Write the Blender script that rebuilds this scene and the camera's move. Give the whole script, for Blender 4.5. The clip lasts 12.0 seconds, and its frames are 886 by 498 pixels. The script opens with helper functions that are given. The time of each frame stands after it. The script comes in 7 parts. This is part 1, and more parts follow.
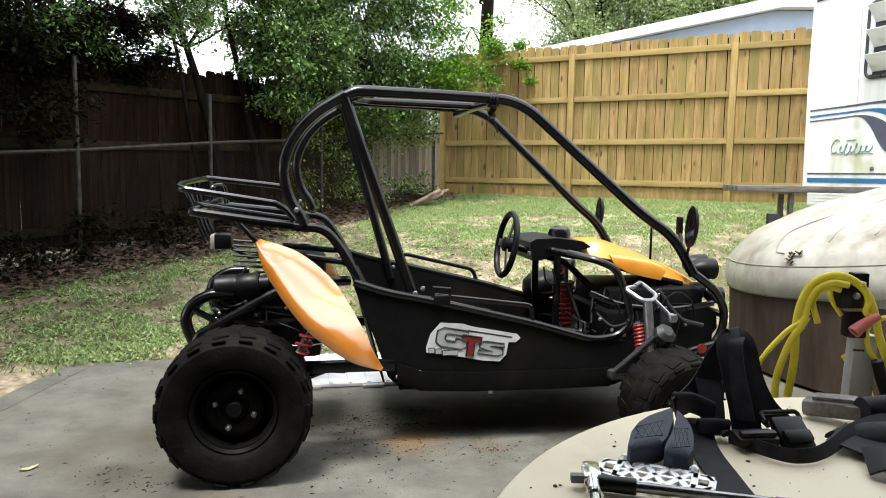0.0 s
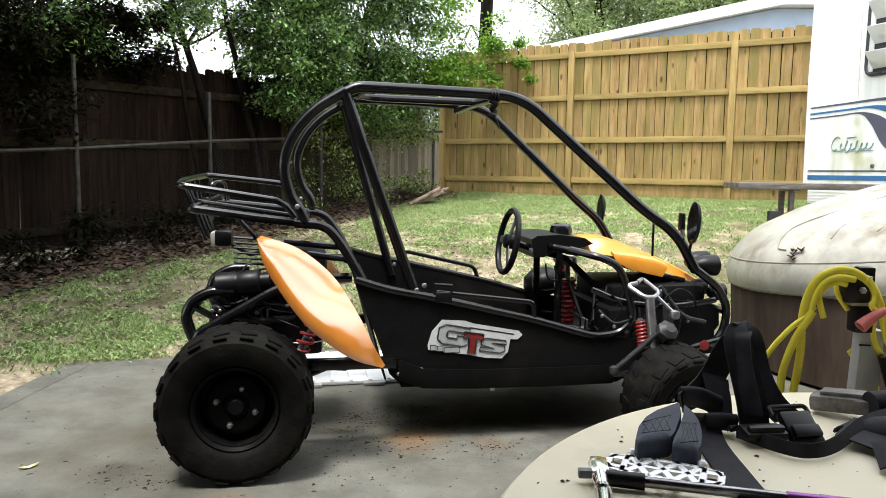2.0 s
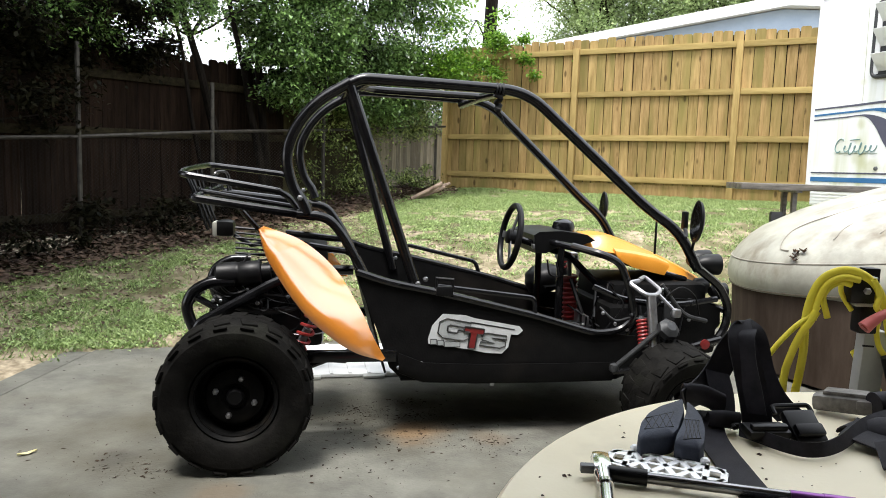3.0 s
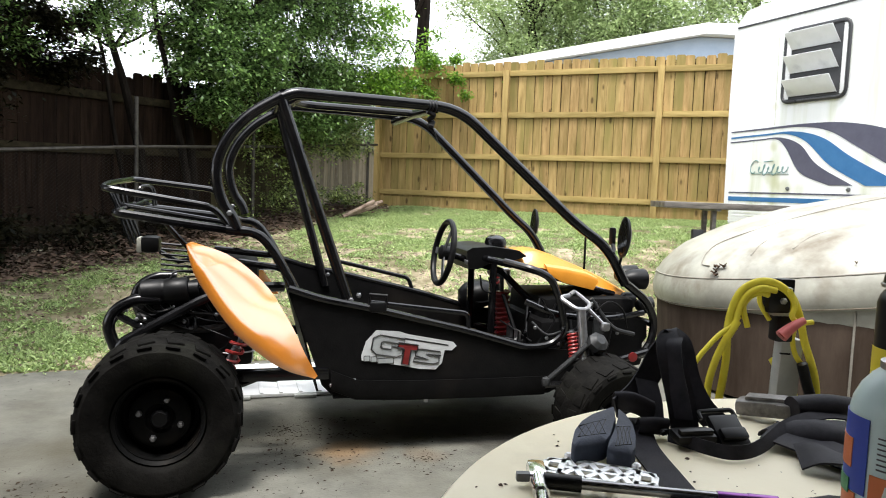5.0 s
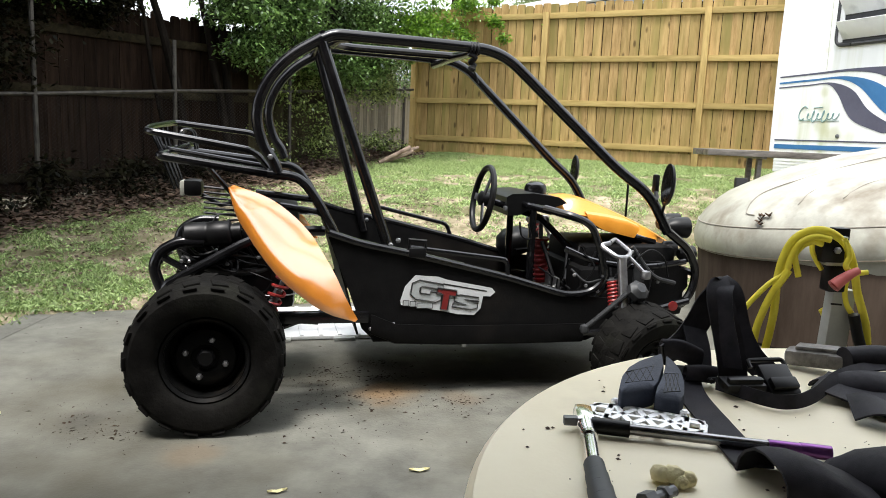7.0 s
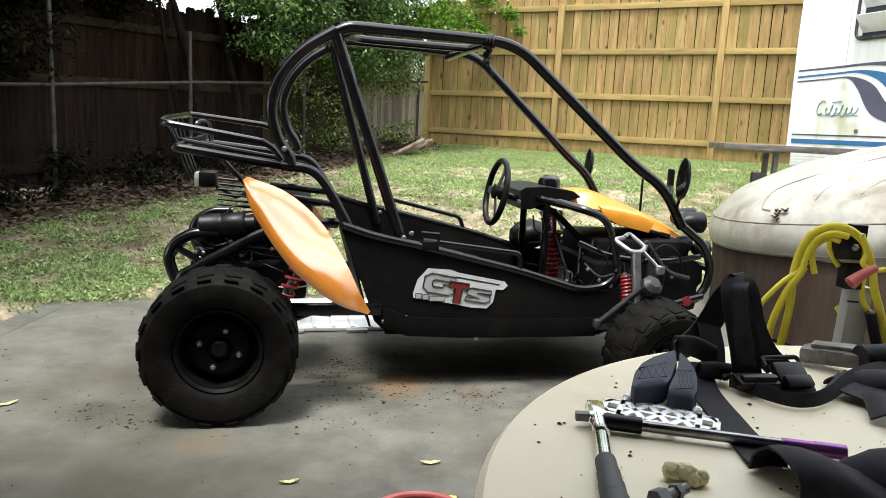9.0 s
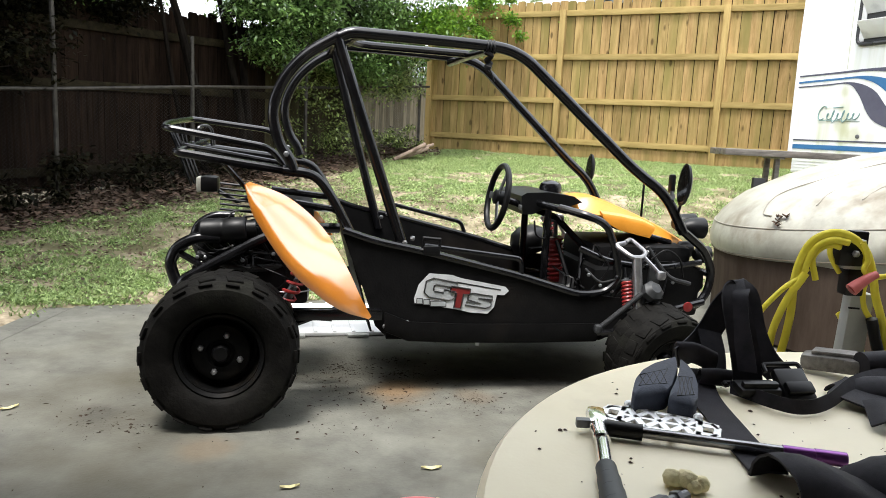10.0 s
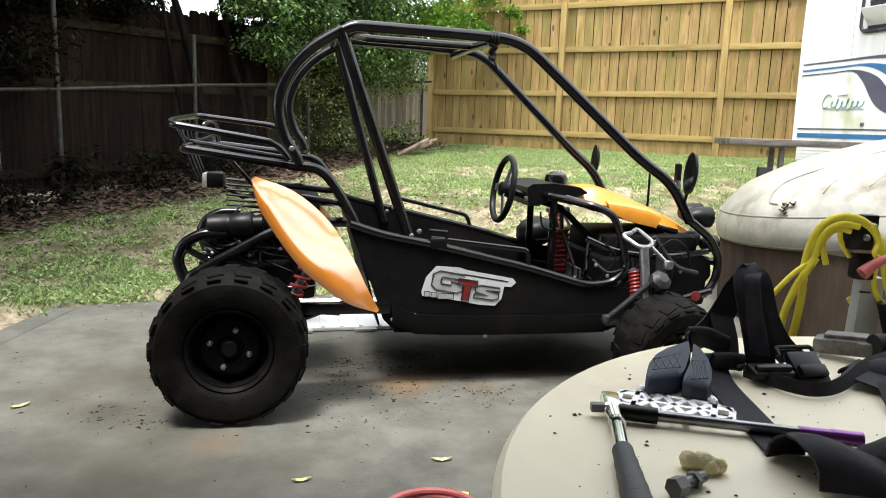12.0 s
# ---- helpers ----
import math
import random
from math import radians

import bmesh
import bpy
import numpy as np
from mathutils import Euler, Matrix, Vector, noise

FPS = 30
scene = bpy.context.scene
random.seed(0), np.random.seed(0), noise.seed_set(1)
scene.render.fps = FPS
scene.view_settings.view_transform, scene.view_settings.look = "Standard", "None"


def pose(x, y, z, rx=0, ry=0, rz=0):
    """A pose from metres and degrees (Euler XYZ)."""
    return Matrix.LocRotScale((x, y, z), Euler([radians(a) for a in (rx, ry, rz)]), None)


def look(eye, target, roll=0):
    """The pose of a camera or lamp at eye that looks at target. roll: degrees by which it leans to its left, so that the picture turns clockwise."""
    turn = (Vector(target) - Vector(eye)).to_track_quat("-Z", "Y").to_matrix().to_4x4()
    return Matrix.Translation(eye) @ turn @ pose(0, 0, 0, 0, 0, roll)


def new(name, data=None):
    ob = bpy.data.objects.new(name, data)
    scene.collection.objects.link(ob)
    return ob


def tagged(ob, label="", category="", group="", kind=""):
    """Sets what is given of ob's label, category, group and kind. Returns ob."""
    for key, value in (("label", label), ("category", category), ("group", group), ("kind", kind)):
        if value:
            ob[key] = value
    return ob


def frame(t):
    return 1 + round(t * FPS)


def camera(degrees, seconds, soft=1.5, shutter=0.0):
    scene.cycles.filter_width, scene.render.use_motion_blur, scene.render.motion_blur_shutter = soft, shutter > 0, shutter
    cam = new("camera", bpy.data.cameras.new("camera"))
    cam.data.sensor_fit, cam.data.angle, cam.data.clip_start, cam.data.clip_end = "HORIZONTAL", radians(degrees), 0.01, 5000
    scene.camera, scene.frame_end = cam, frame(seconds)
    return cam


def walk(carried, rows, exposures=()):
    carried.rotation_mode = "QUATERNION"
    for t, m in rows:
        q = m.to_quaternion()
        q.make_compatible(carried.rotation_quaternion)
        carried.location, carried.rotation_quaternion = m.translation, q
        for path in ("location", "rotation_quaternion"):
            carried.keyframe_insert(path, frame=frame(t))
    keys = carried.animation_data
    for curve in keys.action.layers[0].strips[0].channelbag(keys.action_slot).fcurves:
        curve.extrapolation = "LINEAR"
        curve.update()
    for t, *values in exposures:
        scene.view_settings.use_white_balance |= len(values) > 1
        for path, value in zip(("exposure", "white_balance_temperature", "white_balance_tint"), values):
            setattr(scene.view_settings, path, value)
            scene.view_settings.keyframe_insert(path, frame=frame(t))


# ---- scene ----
cam = camera(63.2, 12.0, soft=0.9, shutter=0.4)

PATH = [
    (0, (0.046, -0.027, 1.091), (-0.024, 1.961, 0.883), 0.9),
    (0.5, (0.038, -0.023, 1.083), (-0.024, 1.961, 0.841), 0.7),
    (1, (0.026, -0.012, 1.087), (-0.082, 1.973, 0.873), 0.5),
    (1.5, (0.039, -0.013, 1.086), (-0.062, 1.972, 0.861), 1.1),
    (2, (0.037, -0.016, 1.081), (-0.031, 1.972, 0.87), 0.8),
    (2.5, (0.032, -0.01, 1.077), (-0.031, 1.975, 0.84), 1.8),
    (4.5, (0.027, -0.011, 1.065), (-0.054, 1.982, 0.916), 1.7),
    (5, (0.025, -0.011, 1.062), (0.143, 1.979, 0.897), 2.2),
    (5.5, (0.034, -0.013, 1.068), (0.173, 1.973, 0.876), 1.8),
    (6, (0.001, -0.008, 1.053), (0.127, 1.973, 0.815), 2.2),
    (6.5, (0.012, -0.005, 1.05), (0.069, 1.975, 0.768), 1.7),
    (7, (0.004, 0.001, 1.054), (0.033, 1.976, 0.74), 2.5),
    (9, (0.004, 0.003, 1.056), (-0.002, 1.975, 0.72), 2.8),
    (9.5, (0.0, 0.0, 1.057), (0.0, 1.975, 0.742), 2.8),
    (10, (0.004, 0.001, 1.059), (-0.006, 1.975, 0.735), 2.9),
    (10.5, (0.0, -0.012, 1.061), (0.079, 1.966, 0.773), 3.8),
    (11, (-0.005, -0.002, 1.054), (0.01, 1.974, 0.748), 3.6),
    (11.5, (-0.011, -0.003, 1.055), (-0.025, 1.974, 0.75), 3.5),
    (12, (-0.007, -0.001, 1.046), (-0.027, 1.97, 0.71), 2.0),
]
walk(cam, [(t, look(eye, target, roll)) for t, eye, target, roll in PATH], exposures=((0, 1.72), (1.0, 1.76), (1.5, 1.84), (2.0, 1.72), (4.5, 1.71), (5.0, 1.74), (5.5, 1.80), (6.0, 1.64), (6.5, 1.68), (7.0, 1.76), (9.0, 1.78), (9.5, 1.85), (10.0, 1.84), (10.5, 1.75), (11.0, 1.79), (12, 1.83)))

# ---- world, sun ----
SUN_EL, SUN_AZ = radians(72), radians(203)
world = bpy.data.worlds.new("sky")
scene.world = world
world.use_nodes = True
wn = world.node_tree
wn.nodes.clear()
sky = wn.nodes.new("ShaderNodeTexSky")
sky.sky_type = "NISHITA"
sky.sun_disc = False
sky.sun_elevation, sky.sun_rotation = SUN_EL, SUN_AZ
sky.air_density, sky.dust_density, sky.ozone_density = 1.0, 5.0, 1.0
hazy = wn.nodes.new("ShaderNodeHueSaturation")
hazy.inputs["Saturation"].default_value = 0.3
sky_out = wn.nodes.new("ShaderNodeBackground")
sky_out.inputs["Strength"].default_value = 0.15
world_out = wn.nodes.new("ShaderNodeOutputWorld")
wn.links.new(sky.outputs[0], hazy.inputs["Color"])
cloud_cover = wn.nodes.new("ShaderNodeMix")
cloud_cover.data_type = "RGBA"
cloud_cover.inputs[0].default_value = 0.7
cloud_cover.inputs[7].default_value = (5.6, 5.9, 6.3, 1)
wn.links.new(hazy.outputs[0], cloud_cover.inputs[6])
wn.links.new(cloud_cover.outputs[2], sky_out.inputs["Color"])
wn.links.new(sky_out.outputs[0], world_out.inputs["Surface"])
sun = new("sun", bpy.data.lights.new("sun", "SUN"))
sun.data.energy, sun.data.angle, sun.data.color = 1.4, radians(14), (1.0, 0.96, 0.91)
sun.matrix_world = look((0, 0, 0), (-math.sin(SUN_AZ) * math.cos(SUN_EL), -math.cos(SUN_AZ) * math.cos(SUN_EL), -math.sin(SUN_EL)))

# ---- materials ----


def material(name, colour, colour2=None, scale=8.0, rough=0.6, rough2=None, metal=0.0, bump=0.0, bump_scale=60.0,
             stain=None, stain_scale=1.5, stain_at=(0.5, 0.7), vary=0.0, stretch=(1, 1, 1), coat=0.0, spec=0.5, island=False, hue=0.0):
    """A surface: two colours mixed by fine noise, stains by coarse noise, relief by noise."""
    mat = bpy.data.materials.new(name)
    mat.use_nodes = True
    nt = mat.node_tree
    N, L = nt.nodes, nt.links
    bsdf = N["Principled BSDF"]
    bsdf.inputs["Metallic"].default_value = metal
    bsdf.inputs["Coat Weight"].default_value = coat
    bsdf.inputs["Coat Roughness"].default_value = 0.12
    bsdf.inputs["Specular IOR Level"].default_value = spec
    tc = N.new("ShaderNodeTexCoord")
    mp = N.new("ShaderNodeMapping")
    mp.inputs["Scale"].default_value = stretch
    L.new(tc.outputs["Object"], mp.inputs["Vector"])
    where = mp.outputs[0]
    info = N.new("ShaderNodeObjectInfo")
    if vary:
        shift = N.new("ShaderNodeVectorMath")
        shift.operation = "MULTIPLY_ADD"
        L.new(info.outputs["Random"], shift.inputs[0])
        shift.inputs[1].default_value = (37.0, 21.0, 53.0)
        L.new(where, shift.inputs[2])
        where = shift.outputs[0]
    n1 = N.new("ShaderNodeTexNoise")
    n1.inputs["Scale"].default_value = scale
    n1.inputs["Detail"].default_value = 6
    n1.inputs["Roughness"].default_value = 0.65
    L.new(where, n1.inputs["Vector"])
    ramp = N.new("ShaderNodeValToRGB")
    ramp.color_ramp.elements[0].position, ramp.color_ramp.elements[1].position = 0.33, 0.68
    ramp.color_ramp.elements[0].color = (*colour, 1)
    ramp.color_ramp.elements[1].color = (*(colour2 or colour), 1)
    L.new(n1.outputs[0], ramp.inputs[0])
    out = ramp.outputs[0]
    if stain:
        n2 = N.new("ShaderNodeTexNoise")
        n2.inputs["Scale"].default_value = stain_scale
        n2.inputs["Detail"].default_value = 5
        L.new(where, n2.inputs["Vector"])
        r2 = N.new("ShaderNodeValToRGB")
        r2.color_ramp.elements[0].position, r2.color_ramp.elements[1].position = stain_at
        L.new(n2.outputs[0], r2.inputs[0])
        mix = N.new("ShaderNodeMix")
        mix.data_type = "RGBA"
        L.new(r2.outputs[0], mix.inputs[0])
        L.new(out, mix.inputs[6])
        mix.inputs[7].default_value = (*stain, 1)
        out = mix.outputs[2]
    if vary or island:
        hsv = N.new("ShaderNodeHueSaturation")
        amount = N.new("ShaderNodeMapRange")
        amount.inputs[3].default_value, amount.inputs[4].default_value = 1 - (vary or 0.35), 1 + (vary or 0.35)
        if island:
            geo = N.new("ShaderNodeNewGeometry")
            L.new(geo.outputs["Random Per Island"], amount.inputs[0])
        else:
            L.new(info.outputs["Random"], amount.inputs[0])
        if hue:
            turned = N.new("ShaderNodeMath")
            turned.operation = "MULTIPLY"
            turned.inputs[1].default_value = 7.31
            part_of = N.new("ShaderNodeMath")
            part_of.operation = "FRACT"
            shade = N.new("ShaderNodeMapRange")
            shade.inputs[3].default_value, shade.inputs[4].default_value = 0.5 - hue, 0.5 + hue
            L.new(info.outputs["Random"], turned.inputs[0])
            L.new(turned.outputs[0], part_of.inputs[0])
            L.new(part_of.outputs[0], shade.inputs[0])
            L.new(shade.outputs[0], hsv.inputs["Hue"])
        L.new(amount.outputs[0], hsv.inputs["Value"])
        L.new(out, hsv.inputs["Color"])
        out = hsv.outputs[0]
    L.new(out, bsdf.inputs["Base Color"])
    rr = N.new("ShaderNodeMapRange")
    rr.inputs[3].default_value, rr.inputs[4].default_value = rough, rough if rough2 is None else rough2
    L.new(n1.outputs[0], rr.inputs[0])
    L.new(rr.outputs[0], bsdf.inputs["Roughness"])
    if bump:
        n3 = N.new("ShaderNodeTexNoise")
        n3.inputs["Scale"].default_value = bump_scale
        n3.inputs["Detail"].default_value = 4
        L.new(where, n3.inputs["Vector"])
        bp = N.new("ShaderNodeBump")
        bp.inputs["Strength"].default_value = bump
        bp.inputs["Distance"].default_value = 0.01
        L.new(n3.outputs[0], bp.inputs["Height"])
        L.new(bp.outputs[0], bsdf.inputs["Normal"])
    return mat


def leaf_material(name, dark, light, through_light=0.35, rough=0.45, spec=0.5):
    """Leaves: colour by island, a share of the light shines through."""
    mat = bpy.data.materials.new(name)
    mat.use_nodes = True
    N, L = mat.node_tree.nodes, mat.node_tree.links
    bsdf, outn = N["Principled BSDF"], N["Material Output"]
    geo = N.new("ShaderNodeNewGeometry")
    ramp = N.new("ShaderNodeValToRGB")
    ramp.color_ramp.elements[0].color, ramp.color_ramp.elements[1].color = (*dark, 1), (*light, 1)
    L.new(geo.outputs["Random Per Island"], ramp.inputs[0])
    L.new(ramp.outputs[0], bsdf.inputs["Base Color"])
    bsdf.inputs["Roughness"].default_value = rough
    bsdf.inputs["Specular IOR Level"].default_value = spec
    tr = N.new("ShaderNodeBsdfTranslucent")
    L.new(ramp.outputs[0], tr.inputs["Color"])
    mx = N.new("ShaderNodeMixShader")
    mx.inputs[0].default_value = through_light
    L.new(bsdf.outputs[0], mx.inputs[1])
    L.new(tr.outputs[0], mx.inputs[2])
    L.new(mx.outputs[0], outn.inputs["Surface"])
    return mat


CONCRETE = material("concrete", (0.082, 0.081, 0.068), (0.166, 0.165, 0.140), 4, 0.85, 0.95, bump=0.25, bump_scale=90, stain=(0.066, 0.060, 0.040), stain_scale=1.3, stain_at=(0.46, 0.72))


def stain_shade_spots(mat, spots, colour):
    """Soft-edged spots at given places on a surface: stains and painted-in shade."""
    N, L = mat.node_tree.nodes, mat.node_tree.links
    bsdf = N["Principled BSDF"]
    tc = N.new("ShaderNodeTexCoord")
    ns = N.new("ShaderNodeTexNoise")
    ns.inputs["Scale"].default_value = 7
    ns.inputs["Detail"].default_value = 6
    L.new(tc.outputs["Object"], ns.inputs["Vector"])
    for at, r, strength in spots:
        dist = N.new("ShaderNodeVectorMath")
        dist.operation = "DISTANCE"
        L.new(tc.outputs["Object"], dist.inputs[0])
        dist.inputs[1].default_value = at
        ragged = N.new("ShaderNodeMath")
        ragged.operation = "MULTIPLY_ADD"
        L.new(ns.outputs[0], ragged.inputs[0])
        ragged.inputs[1].default_value = -r * 1.2
        L.new(dist.outputs["Value"], ragged.inputs[2])
        fade = N.new("ShaderNodeMapRange")
        fade.interpolation_type = "SMOOTHSTEP"
        for k, v in ((1, -r * 0.35), (2, r * 0.55), (3, strength), (4, 0.0)):
            fade.inputs[k].default_value = v
        L.new(ragged.outputs[0], fade.inputs[0])
        mix = N.new("ShaderNodeMix")
        mix.data_type = "RGBA"
        L.new(bsdf.inputs["Base Color"].links[0].from_socket, mix.inputs[6])
        L.new(fade.outputs[0], mix.inputs[0])
        mix.inputs[7].default_value = (*colour, 1)
        L.new(mix.outputs[2], bsdf.inputs["Base Color"])


stain_shade_spots(CONCRETE, (((-0.143, 2.83, 0), 0.16, 0.5), ((0.15, 2.80, 0), 0.10, 0.15), ((-0.75, 2.2, 0), 0.12, 0.2)), (0.25, 0.14, 0.055))
# oil stains on the slab; the large spots also paint in the kart's shade
stain_shade_spots(CONCRETE, (((0.12, 3.12, 0), 0.26, 0.7), ((0.40, 3.15, 0), 0.36, 0.8), ((0.64, 3.22, 0), 0.30, 0.8), ((-0.16, 3.16, 0), 0.11, 0.55), ((-1.22, 2.42, 0), 0.09, 0.35)), (0.022, 0.019, 0.015))
SOIL = material("lawn_soil", (0.13, 0.10, 0.058), (0.46, 0.385, 0.27), 14, 0.95, bump=0.6, bump_scale=30, stain=(0.11, 0.10, 0.045), stain_scale=2.4, stain_at=(0.42, 0.60))
PINE = material("fence_pine", (0.22, 0.147, 0.056), (0.43, 0.295, 0.128), 3, 0.75, 0.85, bump=0.3, bump_scale=40, stain=(0.20, 0.165, 0.055), stain_scale=0.8, stain_at=(0.42, 0.66), vary=0.16, stretch=(6, 6, 0.7), spec=0.15, hue=0.004)
PINE_POST = material("fence_post_pine", (0.255, 0.180, 0.066), (0.40, 0.29, 0.118), 3, 0.75, 0.85, bump=0.3, bump_scale=40, vary=0.12, stretch=(6, 6, 0.7), spec=0.15)
PINE_RAIL = material("fence_rail_pine", (0.255, 0.186, 0.066), (0.395, 0.294, 0.118), 3, 0.75, 0.85, bump=0.3, bump_scale=40, vary=0.12, stretch=(0.7, 6, 6), spec=0.15)


def knots(mat, colour, size, stretch):
    """Small dark knots scattered in wood."""
    N, L = mat.node_tree.nodes, mat.node_tree.links
    bsdf = N["Principled BSDF"]
    tc, info, mp, vor, fade, mix = (N.new(k) for k in ("ShaderNodeTexCoord", "ShaderNodeObjectInfo", "ShaderNodeMapping", "ShaderNodeTexVoronoi", "ShaderNodeMapRange", "ShaderNodeMix"))
    mp.inputs["Scale"].default_value = stretch
    shift = N.new("ShaderNodeVectorMath")
    shift.operation = "MULTIPLY_ADD"
    L.new(info.outputs["Random"], shift.inputs[0])
    shift.inputs[1].default_value = (11.0, 23.0, 41.0)
    L.new(tc.outputs["Object"], mp.inputs["Vector"])
    L.new(mp.outputs[0], shift.inputs[2])
    L.new(shift.outputs[0], vor.inputs["Vector"])
    vor.inputs["Scale"].default_value = 1.0
    for k, v in ((1, size * 0.5), (2, size), (3, 0.75), (4, 0.0)):
        fade.inputs[k].default_value = v
    L.new(vor.outputs["Distance"], fade.inputs[0])
    mix.data_type = "RGBA"
    L.new(bsdf.inputs["Base Color"].links[0].from_socket, mix.inputs[6])
    L.new(fade.outputs[0], mix.inputs[0])
    mix.inputs[7].default_value = (*colour, 1)
    L.new(mix.outputs[2], bsdf.inputs["Base Color"])


knots(PINE, (0.05, 0.030, 0.012), 0.18, (6.5, 6.5, 2.6))
# old fence boards: the canopy's shade is put into this very dark colour
OLD_SHADED_WOOD = material("weathered_shaded_wood", (0.005, 0.0030, 0.0020), (0.022, 0.0135, 0.0090), 3, 0.85, 0.95, bump=0.5, bump_scale=40, vary=0.4, stretch=(6, 6, 0.6), spec=0.06)
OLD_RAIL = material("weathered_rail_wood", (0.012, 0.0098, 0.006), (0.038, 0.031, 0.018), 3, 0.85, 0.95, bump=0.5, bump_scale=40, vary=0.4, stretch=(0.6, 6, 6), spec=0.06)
# olive boards of the same fence, lighter to put in the daylight there
OLIVE_LIT_WOOD = material("olive_lit_wood", (0.022, 0.019, 0.009), (0.062, 0.054, 0.027), 3, 0.85, 0.95, bump=0.5, bump_scale=40, vary=0.4, stretch=(6, 6, 0.6), spec=0.06)
GREY_WOOD = material("pale_weathered_wood", (0.10, 0.086, 0.058), (0.21, 0.182, 0.13), 3, 0.85, 0.95, bump=0.4, bump_scale=40, vary=0.4, stretch=(6, 6, 0.6), spec=0.1)
GALV = material("galvanised_steel", (0.03, 0.027, 0.023), (0.09, 0.082, 0.07), 12, 0.55, 0.7, metal=0.6)
# one wire in two tones: shade put into the first, daylight into the second
RUSTY_SHADED_WIRE = material("rusty_shaded_wire", (0.010, 0.008, 0.0065), (0.035, 0.029, 0.024), 12, 0.8, 0.9)
LIT_WIRE = material("lit_wire", (0.10, 0.092, 0.08), (0.26, 0.24, 0.21), 12, 0.7, 0.8)
BARK = material("bark", (0.005, 0.004, 0.003), (0.019, 0.015, 0.012), 9, 0.95, bump=0.9, bump_scale=25, stretch=(1, 1, 0.3), spec=0.08)
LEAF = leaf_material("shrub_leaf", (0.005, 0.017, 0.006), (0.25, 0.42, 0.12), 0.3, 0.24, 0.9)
# leaves at the fence corner: sunlight is put into these two brighter colours
LEAF_BRIGHT = leaf_material("sunlit_leaf", (0.05, 0.13, 0.015), (0.24, 0.42, 0.05), 0.45, 0.35)
SUNLIT_VINE_LEAF = leaf_material("sunlit_vine_leaf", (0.010, 0.028, 0.006), (0.42, 0.52, 0.17), 0.3, 0.26, 0.9)
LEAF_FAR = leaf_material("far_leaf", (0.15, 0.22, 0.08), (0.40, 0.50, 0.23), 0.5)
# near-black leaf colour: the shade under the canopy is put into it
LEAF_SHADED = leaf_material("dark_shaded_leaf", (0.003, 0.004, 0.002), (0.020, 0.018, 0.008), 0.15, 0.6, 0.08)
GRASS = leaf_material("grass_blade", (0.070, 0.130, 0.026), (0.50, 0.64, 0.26), 0.36)
DEBRIS = material("dark_leaf_crumbs", (0.016, 0.011, 0.008), (0.05, 0.034, 0.024), 6, 0.9, island=True, spec=0.1)
LITTER = material("dead_leaf", (0.045, 0.026, 0.016), (0.11, 0.068, 0.043), 6, 0.9, island=True)
BLACK_TUBE = material("black_powder_coat", (0.0035, 0.0035, 0.004), (0.007, 0.007, 0.008), 30, 0.13, 0.26, stain=(0.03, 0.028, 0.027), stain_scale=5, stain_at=(0.66, 0.95), spec=0.5)
BLACK_PANEL = material("black_panel", (0.004, 0.004, 0.0042), (0.008, 0.0078, 0.0078), 18, 0.45, 0.65, bump=0.1, bump_scale=120, stain=(0.022, 0.018, 0.015), stain_scale=3.2, stain_at=(0.55, 0.9), spec=0.10)
BLACK_PLASTIC = material("black_plastic", (0.0025, 0.0025, 0.003), (0.005, 0.005, 0.0055), 40, 0.34, 0.5, spec=0.28)
RUBBER = material("tyre_rubber", (0.0040, 0.0038, 0.0035), (0.011, 0.0105, 0.0095), 14, 0.55, 0.8, bump=0.25, bump_scale=90, spec=0.06, stain=(0.022, 0.023, 0.017), stain_scale=4.5, stain_at=(0.58, 0.88))
RIM_BLACK = material("black_rim_paint", (0.003, 0.003, 0.003), (0.007, 0.007, 0.007), 22, 0.45, 0.6, spec=0.08, stain=(0.02, 0.016, 0.012), stain_scale=8, stain_at=(0.55, 0.8))
ORANGE = material("orange_flake_paint", (0.72, 0.235, 0.018), (0.77, 0.265, 0.025), 6, 0.3, 0.38, metal=0.0, coat=1.0, spec=0.4)
ORANGE.node_tree.nodes["Principled BSDF"].inputs["Coat IOR"].default_value = 3.0
ORANGE.node_tree.nodes["Principled BSDF"].inputs["Coat Roughness"].default_value = 0.18
# the fender paint again, duller and with less coat to hold sky glare down
HOOD_ORANGE = material("low_glare_orange_plastic", (0.60, 0.235, 0.020), (0.70, 0.29, 0.032), 9, 0.34, 0.46, coat=0.3, spec=0.4)
RED = material("red_paint", (0.22, 0.012, 0.012), (0.30, 0.024, 0.02), 20, 0.35, 0.5)
STEEL = material("worn_steel", (0.26, 0.26, 0.27), (0.46, 0.46, 0.47), 20, 0.25, 0.45, metal=0.9)
CHROME = material("chrome", (0.75, 0.76, 0.78), (0.85, 0.86, 0.88), 20, 0.1, 0.2, metal=1.0)
GREY_METAL = material("grey_cast_metal", (0.12, 0.125, 0.13), (0.2, 0.205, 0.21), 25, 0.4, 0.6, metal=0.6)
BEIGE = material("beige_table", (0.83, 0.745, 0.545), (0.88, 0.805, 0.605), 6, 0.36, 0.5, bump=0.04, bump_scale=150, stain=(0.45, 0.38, 0.27), stain_scale=4, stain_at=(0.6, 0.9))
TUB_TOP = material("pale_vinyl", (0.265, 0.262, 0.222), (0.40, 0.395, 0.338), 6, 0.32, 0.5, bump=0.45, bump_scale=7, stain=(0.15, 0.125, 0.085), stain_scale=4.5, stain_at=(0.5, 0.72))
